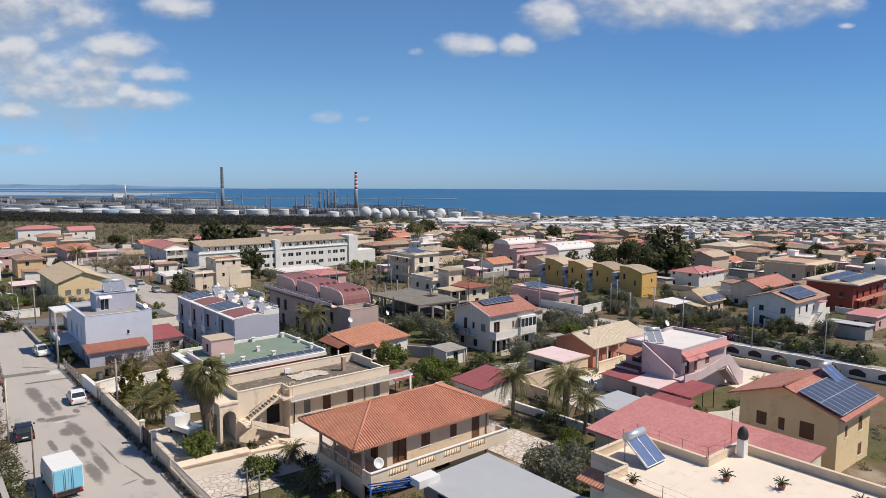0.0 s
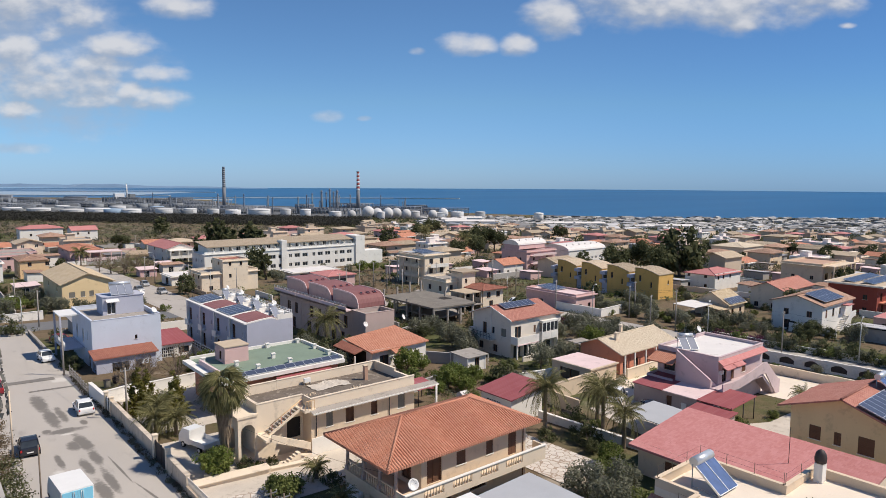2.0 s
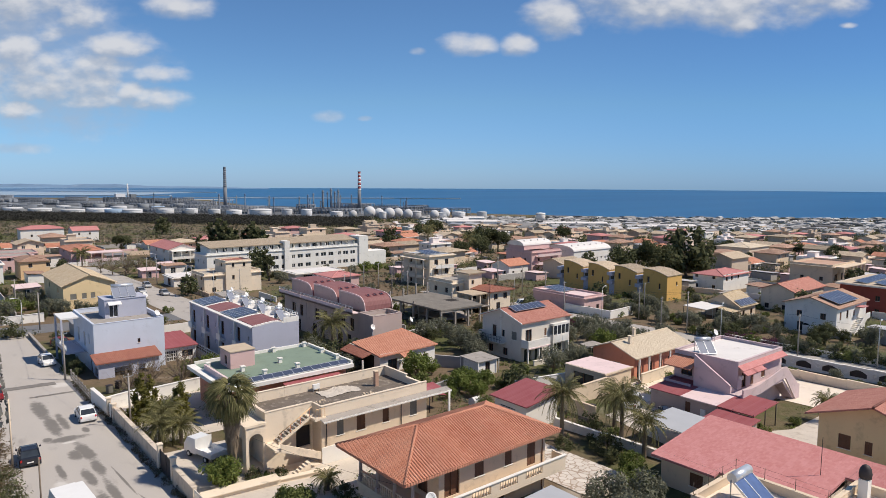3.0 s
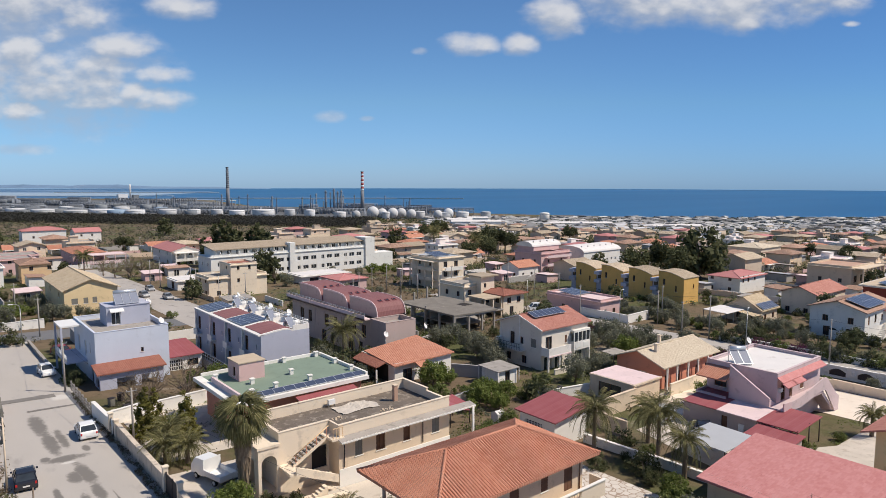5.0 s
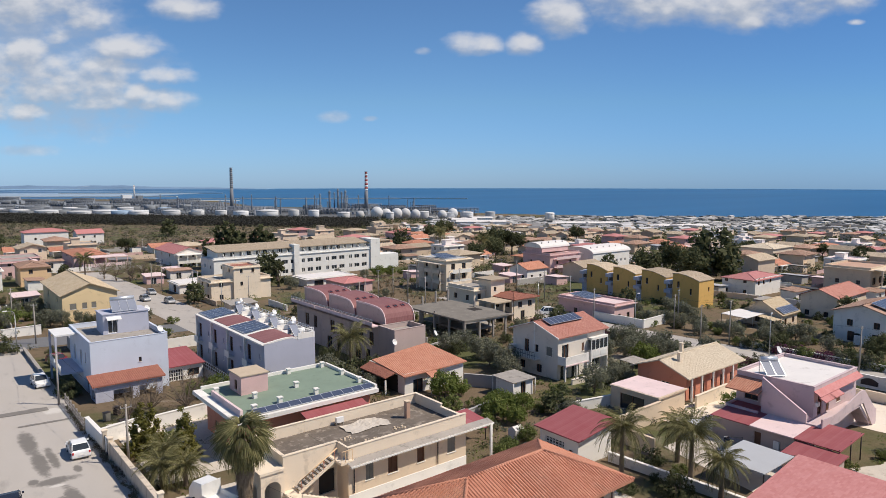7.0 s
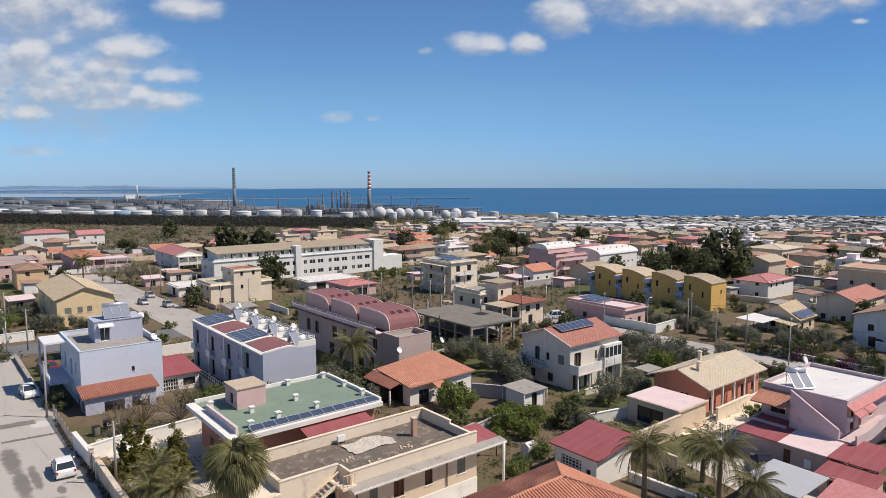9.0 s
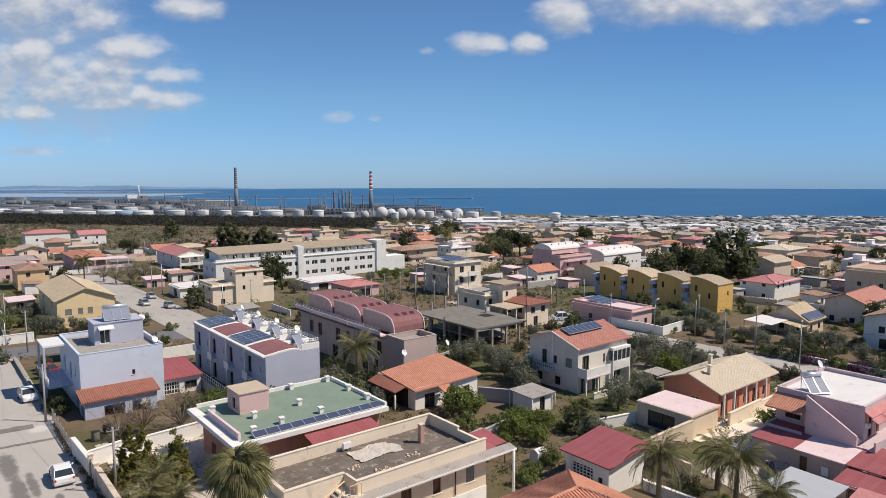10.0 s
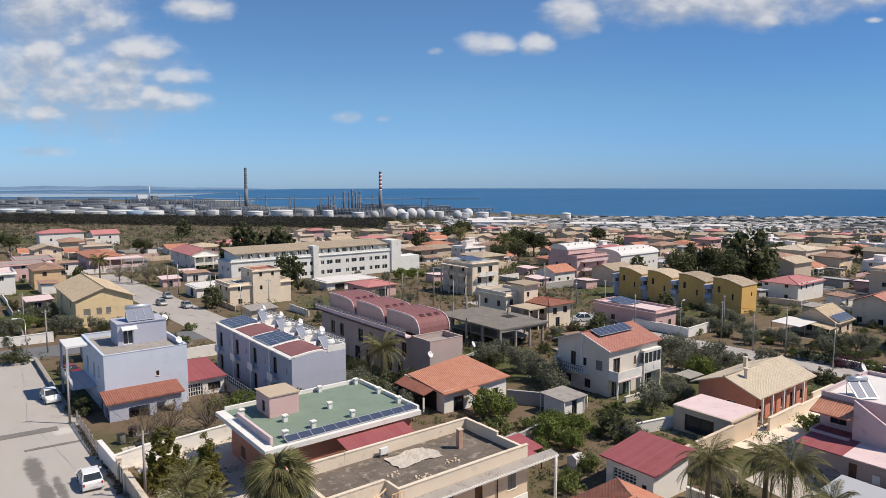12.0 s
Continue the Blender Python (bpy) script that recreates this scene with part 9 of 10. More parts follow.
p1 = pole(18.2, 81.0, 5.8)
p2 = pole(16.2, 105.2, 6.6)
p3 = pole(19.0, 145.5, 7.0)
p4 = pole(18.2, 170.5, 7.0)
p5 = pole(20.6, 49.8, 2.5, "weathered wooden pole in a garden", "bark", 0.1)
p6 = pole(21.2, 48.8, 2.4, "weathered wooden pole in a garden", "bark", 0.1)
wire(p2, p1)
wire(p1, Vector((28.0, 44.0, 2.6)), 1.2)
wire(p2, p3)
wire(p3, p4)
wire(p5, p6, 0.2)
bm = bmesh.new()
tube(bm, (0, 0, -0.3), (0, 0, 6.0), 0.07, 0.05, 8)
part("shaft", bm, M["bark"], thing("utility_pole", "slim brown post at the kerb", "pole", 7.1, 60.0, ground_at(7.1, 60.0), group="utility poles"))
part_pole = thing("utility_pole", "slim pale brown post at the street edge", "pole", 7.0, 75.6, ground_at(7.0, 75.6), group="utility poles")
bm = bmesh.new()
tube(bm, (0, 0, -0.3), (0, 0, 6.4), 0.09, 0.06, 8)
part("shaft", bm, M["sand"], part_pole)


def bunting(a, b, n, label):
    """A sagging cord with small dark pennants."""
    t = thing("bunting", label, "bunting", *a, group="strings of pennants")
    a, b = Vector(a), Vector(b)
    at = lambda k: (b - a) * k - Vector((0, 0, 1.6 * k * (1 - k)))
    bm = bmesh.new()
    bent_tube(bm, [at(k / 12) for k in range(13)], 0.012, 4)
    part("cord", bm, M["iron"], t)

    def make():
        g = bmesh.new()
        pts = [(-0.2, 0.0), (0.2, 0.0), (0.22, -0.3), (0.02, -0.62)]
        front, back = [g.verts.new((0.008, y, z)) for y, z in pts], [g.verts.new((-0.008, y, z)) for y, z in pts]
        g.faces.new(front)
        g.faces.new(back[::-1])
        for i in range(4):
            g.faces.new((front[(i + 1) % 4], front[i], back[i], back[(i + 1) % 4]))
        return g

    rng = random.Random(int(a.x * 10))
    for i in range(n):
        f = obj("pennant", shared(("pennant",), make, M["shutter_green"]), t)
        f.location, f.rotation_euler = at((i + 0.5) / n), (rng.uniform(-0.6, 0.6), rng.uniform(-0.5, 0.5), radians(60 + rng.uniform(-40, 40)))


bunting((7.0, 75.6, 3.4), (9.4, 110.0, 2.6), 22, "cord of small dark pennants along the street")
bunting((6.4, 75.6, 3.3), (8.6, 110.0, 2.6), 22, "cord of small dark pennants along the street")
part_pole = thing("utility_pole", "slim pale brown post at the street edge", "pole", 8.9, 110.2, ground_at(8.9, 110.2), group="utility poles")
bm = bmesh.new()
tube(bm, (0, 0, -0.3), (0, 0, 5.4), 0.09, 0.06, 8)
part("shaft", bm, M["sand"], part_pole)
for x, y, h, rz in ((112.4, 64.7, 7.2, 20), (115.2, 41.0, 7.4, 10), (113.4, 91.3, 7.4, 10), (114.4, 118.0, 7.6, 10), (58.8, 213.0, 8.0, 180), (56.6, 160, 8.0, 180), (15.6, 139, 7.0, 180), (110.2, 145, 7.6, 0)):
    street_lamp(x, y, h, rz)
for x, y in ((64.3, 163.3), (103.1, 160.0), (100.3, 149.4), (96.9, 157.8), (54.5, 207.0), (55.6, 201.5), (56.7, 179.5), (57.7, 178.8), (88, 150), (112, 165), (118, 150), (140, 150), (150, 160), (132, 132), (170, 140), (160, 120), (180, 128), (200, 140), (92, 240), (60, 300), (100, 310), (84, 330)):
    pole(x, y, 7.4)
q = [pole(111.0, 51.0, 7.6), pole(117.2, 74.0, 8.2), pole(116.2, 79.0, 6.6), pole(111.6, 100.0, 7.8), pole(118.4, 30.5, 7.6), pole(128, 120, 7.6), pole(96.0, 136.5, 7.8), pole(78.0, 136.5, 7.8), pole(122, 88, 7.2), pole(130, 92, 7.2)]
for a, b in ((0, 4), (0, 1), (1, 3), (3, 5), (6, 7), (1, 8), (8, 9)):
    wire(q[a], q[b], 0.9)


# ---- walls, gates and fences ----
def iron_fence(x, y0, y1, h, base=0.55, label="pale iron fence on a low wall", mat="bone"):
    garden_wall(x, y0, x, y1, base, "sand", 0.25, "low plastered wall under an iron fence")
    t = thing("iron_fence", label, "fence", x, y0, 0, group="iron fences")
    n = int((y1 - y0) / 0.16)
    rails = bmesh.new()
    for i in range(n):
        y = (i + 0.5) * (y1 - y0) / n
        g = ground_at(x, y0 + y) + base
        if SHARED.get(("bar", mat)) is None:
            bm = bmesh.new()
            tube(bm, (0, 0, 0), (0, 0, h), 0.035, n=4)
            SHARED[("bar", mat)] = mesh_of("bar", bm, M[mat])
        b = obj("bar", SHARED[("bar", mat)], t)
        b.location = (0, y, g)
    a, b = Vector((0, 0, ground_at(x, y0) + base)), Vector((0, y1 - y0, ground_at(x, y1) + base))
    for k in (0.15, h - 0.1):
        tube(rails, a + Vector((0, 0, k)), b + Vector((0, 0, k)), 0.05, n=4)
    part("rail", rails, M[mat], t)


def gate(x, y0, y1, h, mat, label):
    t = thing("gate", label, "gate", x, y0, ground_at(x, y0))
    L = y1 - y0
    for s in (0, 1):
        d = part("gate_leaf", boxes((-0.03, 0.03, s * L / 2 + 0.03, (s + 1) * L / 2 - 0.03, 0.1, h - 0.1)), M[mat], t)
        part("gate_frame", boxes((-0.05, 0.05, s * L / 2 + 0.03, s * L / 2 + 0.1, 0.08, h), (-0.05, 0.05, (s + 1) * L / 2 - 0.1, (s + 1) * L / 2 - 0.03, 0.08, h)), M["iron"], d)
    for y in (-0.2, L + 0.2):
        part("gate_post", boxes((-0.2, 0.2, y - 0.2, y + 0.2, -0.3, h + 0.35), (-0.26, 0.26, y - 0.26, y + 0.26, h + 0.35, h + 0.45)), M["cream"], t)


iron_fence(17.2, 44.0, 58.2, 0.95)
garden_wall(17.3, 58.4, 17.3, 63.6, 1.5, "wall_dirty", 0.3, "sand-coloured plastered street wall")
gate(17.3, 63.9, 67.3, 1.9, "iron", "dark metal double gate between plastered posts")
garden_wall(17.4, 67.6, 17.3, 83.2, 1.5, "wall_dirty", 0.3, "cream plastered street wall with worn base")
gate(17.2, 83.6, 85.6, 1.7, "frame_white", "white double gate between plastered posts")
garden_wall(17.2, 86.0, 16.9, 92.6, 1.6, "white", 0.3, "white plastered street wall")
garden_wall(17.2, 88.2, 21.6, 89.4, 1.5, "white", 0.25, "white garden wall with climbing plants")
garden_wall(21.6, 89.4, 30.5, 90.4, 1.4, "white", 0.25, "white garden wall with climbing plants")
t = thing("wooden_fence", "grey weathered rail fence beside the street", "fence", 16.9, 92.8, ground_at(16.9, 95))
for i in range(8):
    part("post", boxes((-0.07, 0.07, i * 1.75 - 0.07, i * 1.75 + 0.07, -0.9, 1.2)), M["concrete"], t)
for z in (0.25, 0.65, 1.05):
    part("rail", boxes((-0.1, -0.071, 0, 12.3, z - 0.1, z + 0.1)), M["concrete"], t)
garden_wall(16.6, 118, 16.6, 140, 0.5, "concrete", 0.25, "low concrete kerb wall")
garden_wall(-30, 151.6, 21, 154.5, 1.5, "white", 0.3, "long white wall along the cross street")
garden_wall(4.9, 20, 4.9, 141, 1.5, "grey", 0.3, "grey rendered wall along the street")
garden_wall(18.0, 59.0, 24.4, 58.4, 0.35, "cream", 0.9, "broad low cream wall between a yard and a garden")
garden_wall(24.4, 58.4, 29.0, 57.6, 0.3, "cream", 0.4, "low cream garden kerb wall")
garden_wall(26.0, 44.4, 27.7, 47.4, 0.9, "sand", 0.25, "sand-coloured wall beside villa steps")
garden_wall(60.9, 82.2, 64.4, 77.4, 1.7, "grey")
garden_wall(61.5, 66.5, 70.4, 64.5, 1.1, "white")
garden_wall(60.2, 57.5, 69.6, 57.6, 2.0, "sand", 0.25, "sand-coloured rendered yard wall")
garden_wall(60.2, 57.5, 60.0, 52.0, 1.6, "sand")
garden_wall(55.0, 53.8, 55.8, 40.2, 0.8, "white", 0.25, "low pale wall round a palm garden")
garden_wall(44.0, 69.5, 58.5, 72.0, 1.3, "grey")
garden_wall(99.0, 59.5, 93.0, 59.6, 1.2, "cream")
garden_wall(98.5, 33.0, 98.5, 59.0, 1.2, "cream")
garden_wall(117.0, 36.0, 117.2, 72.0, 1.0, "white", 0.25, "white wall along a lane")
garden_wall(117.5, 92.2, 126.6, 92.8, 1.7, "white", 0.25, "white plastered wall round a forecourt")
garden_wall(117.5, 92.2, 117.8, 105.0, 1.7, "white", 0.25, "white plastered wall round a forecourt")
garden_wall(97.0, 98.0, 108.6, 101.5, 1.3, "white")
garden_wall(66.8, 100.0, 80.5, 103.5, 1.2, "grey")
garden_wall(46.0, 90.8, 57.0, 92.2, 1.2, "white")
garden_wall(31.5, 88.2, 44.0, 88.8, 1.0, "white")
garden_wall(77.4, 57.6, 93.0, 57.8, 1.5, "cream", 0.25, "tall cream yard wall")
garden_wall(44.6, 54.0, 50.8, 53.6, 0.7, "cream")


def arch_wall():
    """White lane wall pierced by a row of round-headed openings."""
    t = thing("arcaded_wall", "white garden wall pierced by a row of arches", "wall", 105.2, 24.0, 0)
    for i in range(9):
        y, L = i * 3.7, 3.7
        g = ground_at(105.2, 24 + y) - 0.4
        bm = bmesh.new()
        # flat-arched opening between solid piers
        arc = [(0.45 + 2.2 * k / 8, 1.35 + 0.45 * math.sin(math.pi * k / 8)) for k in range(9)]
        for x in (0.0, 0.22):
            quad(bm, (x, y, g), (x, y + 0.45, g), (x, y + 0.45, g + 2.1), (x, y, g + 2.1))
            quad(bm, (x, y + 2.65, g), (x, y + L, g), (x, y + L, g + 2.1), (x, y + 2.65, g + 2.1))
            quad(bm, (x, y + 0.45, g), (x, y + 2.65, g), (x, y + 2.65, g + 0.75), (x, y + 0.45, g + 0.75))
            for (a, b), (c, d) in zip(arc, arc[1:]):
                quad(bm, (x, y + a, g + b), (x, y + c, g + d), (x, y + c, g + 2.1), (x, y + a, g + 2.1))
        for (a, b), (c, d) in zip(arc, arc[1:]):
            quad(bm, (0, y + a, g + b), (0.22, y + a, g + b), (0.22, y + c, g + d), (0, y + c, g + d))
        box(bm, -0.06, 0.28, y, y + L, g + 2.1, g + 2.22)
        part("wall_bay", bm, M["white"], t)
        # sheet added only to keep the arch opening dark
        part("infill_sheet", boxes((0.09, 0.13, y + 0.45, y + 2.65, g + 0.75, g + 1.84)), M["iron"], t, "added dark sheet filling the arch")
        bm = bmesh.new()
        box(bm, -0.05, -0.003, y + 2.72, y + 3.62, g + 0.9, g + 1.8)
        ring = [(3.17 + 0.3 * math.cos(k * math.pi / 6), 1.35 + 0.3 * math.sin(k * math.pi / 6)) for k in range(13)]
        for (a, b), (c, d) in zip(ring, ring[1:]):
            tube(bm, (-0.06, y + a, g + b), (-0.06, y + c, g + d), 0.06, n=5)
        part("ring_panel", bm, M["white"], t, "white square panel with a ring")


arch_wall()


# ---- small built things in the yards ----
def canopy(label, x0, x1, y0, y1, z0, z1, mat, post="iron"):
    """A sheet roof on four posts, higher on its far side."""
    keep(x0, x1, y0, y1)
    g = ground_at(x0, y0) - 0.2
    t = thing("canopy", label, "canopy", x0, y0, g, group="canopies")
    bm = bmesh.new()
    slab_from(bm, [(0, 0, z0 - g), (x1 - x0, 0, z0 - g), (x1 - x0, y1 - y0, z1 - g), (0, y1 - y0, z1 - g)], 0.08)
    slope_uv(bm)
    part("roof", bm, M[mat], t)
    for x in (0.1, x1 - x0 - 0.1):
        for y, z in ((0.1, z0), (y1 - y0 - 0.1, z1)):
            bm = bmesh.new()
            tube(bm, (x, y, 0), (x, y, z - g - 0.08), 0.06, n=6)
            part("post", bm, M[post], t)
    return t


patch("yard", "pale concrete yard behind a rose-roofed house", [(61.5, 29.5), (86, 29.5), (86, 37.0), (75.2, 37.0), (70, 39.5), (61.5, 39.5)], "yard", 0.05)
keep(61.5, 86, 29.5, 37)
canopy("pale grey carport roof beside a rose-roofed house", 59.4, 65.2, 40.9, 45.6, -0.05, 0.05, "grey_roof")
patch("yard", "pale paved forecourt beside a palm garden", [(58.6, 39.6), (70.2, 39.6), (73.4, 52.6), (62.6, 52.6)], "yard", 0.06)
keep(58.6, 73, 39.6, 52)
canopy("white shade sail over a garden terrace", 132.8, 140.5, 78.6, 84.0, -2.5, -2.3, "white_roof")
canopy("tan tiled porch roof beside a cottage", 137.6, 141.3, 75.2, 79.8, -3.2, -2.5, "tile_straw", "white")
canopy("low concrete garden roof", 84.5, 88.0, 71.6, 74.0, -1.6, -1.45, "concrete")
canopy("dark red garden shed roof", 46.6, 49.6, 65.4, 68.6, 0.0, 0.35, "metal_red")
canopy("low concrete garden roof", 61.8, 66.0, 73.6, 77.6, -0.5, -0.35, "concrete", "white")
named("flat white garden shed with grey roof", 62.2, 65.8, 74.0, 77.2, -0.55, "white", "flat", "concrete", {"S": [(1.8, 0.2, 0.9, 1.9, "dark")]}, parapet=0.1, over=0, name="shed", category="shed")
named("long white flat-roofed store by a street", 57.6, 67.0, 193, 202, -2.1, "white", "flat", "white_roof", {"W": [(4, 0.5, 2.4, 2.0, "dark")], "S": [(3, 0.5, 2.4, 2.0, "dark")]}, parapet=0.1, name="store", category="shop")
tt = thing("garden_tent", "small white fabric garden shelter on a lawn", "tent", 52.2, 63.6, ground_at(52.2, 63.6))
bm = bmesh.new()
profile_solid(bm, [(-0.55, 0.0), (0.55, 0.0), (0.55, 1.15), (0.0, 1.45), (-0.55, 1.15)], 0.7, 0.08)
part("fabric", bm, M["white_roof"], tt)
part("frame_tube", boxes((-0.74, -0.71, -0.58, -0.55, 0, 1.2), (0.71, 0.74, -0.58, -0.55, 0, 1.2)), M["steel"], tt)
for i, (x, y) in enumerate(((20.2, 91.6), (19.4, 95.4), (20.8, 97.0), (60.6, 55.0), (62.0, 54.0), (49.0, 55.6), (27.0, 73.0), (66.4, 66.8))):
    b = thing("plastic_bin", "dark plastic bin standing in a yard", "bin", x, y, ground_at(x, y) + 0.05, 20 * i, group="bins")
    bm = bmesh.new()
    profile_solid(bm, [(-0.26, 0.02), (0.26, 0.02), (0.3, 0.9), (-0.3, 0.95)], 0.28, -0.04)
    part("bin_body", bm, M["shutter_green" if i % 2 else "iron"], b)
    part("bin_lid", boxes((-0.34, 0.34, -0.34, 0.34, 0.95, 1.0)), M["iron"], b)


# ---- trees and hedges ----
def scatter(protos, places):
    """Sets out copies of the given plants: (x, y, turn, size)."""
    used = {}
    for kind, x, y, rz, s in places:
        m = pose(x, y, ground_at(x, y) - 0.05, 0, 0, rz) @ Matrix.Diagonal((s, s, s, 1))
        if kind not in used:
            used[kind] = True
            protos[kind].matrix_basis = m
        else:
            copy_thing(protos[kind], m)


NEAR = {
    "olive": make_tree("grey-green olive tree with a rounded crown", M["leaf_olive"], 4.6, 2.6, 40, 66, 0.17, 1, trunk=0.16, name="olive_tree"),
    "olive_b": make_tree("grey-green olive tree with an open crown", M["leaf_olive"], 5.2, 2.7, 36, 64, 0.18, 11, trunk=0.2, name="olive_tree"),
    "citrus": make_tree("dense green citrus tree in a garden", M["leaf_green"], 3.4, 2.0, 34, 66, 0.16, 2, trunk=0.12, name="citrus_tree"),
    "evergreen": make_tree("dark evergreen tree with a dense crown", M["leaf_dark"], 6.0, 3.0, 44, 66, 0.2, 3, trunk=0.14, name="evergreen_tree"),
    "lime": make_tree("fresh green leafy garden tree", M["leaf_lime"], 4.0, 2.3, 36, 66, 0.17, 4, trunk=0.15, name="leafy_tree"),
    "conifer": make_tree("golden green conical conifer", M["leaf_conifer"], 6.0, 1.9, 70, 60, 0.15, 5, "cone", 0.05, name="conifer"),
    "bare": make_tree("bare twiggy tree in early spring", M["leaf_dry"], 4.2, 2.2, 26, 14, 0.08, 6, trunk=0.15, name="bare_tree", limbs=26),
    "budding": make_tree("tall twiggy tree with a first haze of green", M["leaf_bud"], 6.5, 3.0, 30, 30, 0.12, 16, trunk=0.3, name="budding_tree", limbs=24),
    "bush": make_tree("rounded green garden shrub", M["leaf_green"], 1.8, 1.3, 20, 55, 0.12, 7, trunk=0.05, name="shrub", category="shrub"),
    "bush_dark": make_tree("dark green clipped shrub", M["leaf_dark"], 1.9, 1.35, 20, 55, 0.12, 8, trunk=0.05, name="shrub", category="shrub"),
    "bougain": make_tree("sprawling purple bougainvillea along a wall", M["leaf_purple"], 2.0, 2.0, 20, 50, 0.14, 9, trunk=0.05, name="bougainvillea", category="shrub"),
}
FAR = {
    "pine": make_tree("dark umbrella pine with a flat crown", M["leaf_dark"], 10, 5.0, 40, 60, 0.40, 21, "umbrella", 0.35, name="pine_tree"),
    "round": make_tree("dark green rounded tree between houses", M["leaf_dark"], 5.6, 3.0, 20, 32, 0.4, 22, trunk=0.1),
    "olive": make_tree("grey-green olive tree between houses", M["leaf_olive"], 4.4, 2.7, 20, 30, 0.36, 23, trunk=0.12, name="olive_tree"),
    "green": make_tree("green leafy tree between houses", M["leaf_green"], 4.6, 2.6, 20, 30, 0.36, 24, trunk=0.12),
    "cypress": make_tree("slim dark green cypress tree", M["leaf_dark"], 10, 1.7, 26, 28, 0.42, 25, "column", 0.05, name="cypress_tree"),
}


HEDGE = [(("evergreen", "citrus", "evergreen", "olive_b")[i % 4], 9.0 + 2.0 * i + (i % 3) * 0.5, 153.5 + (i * 5 % 9), 0.55 + 0.08 * (i % 4)) for i in range(13)]


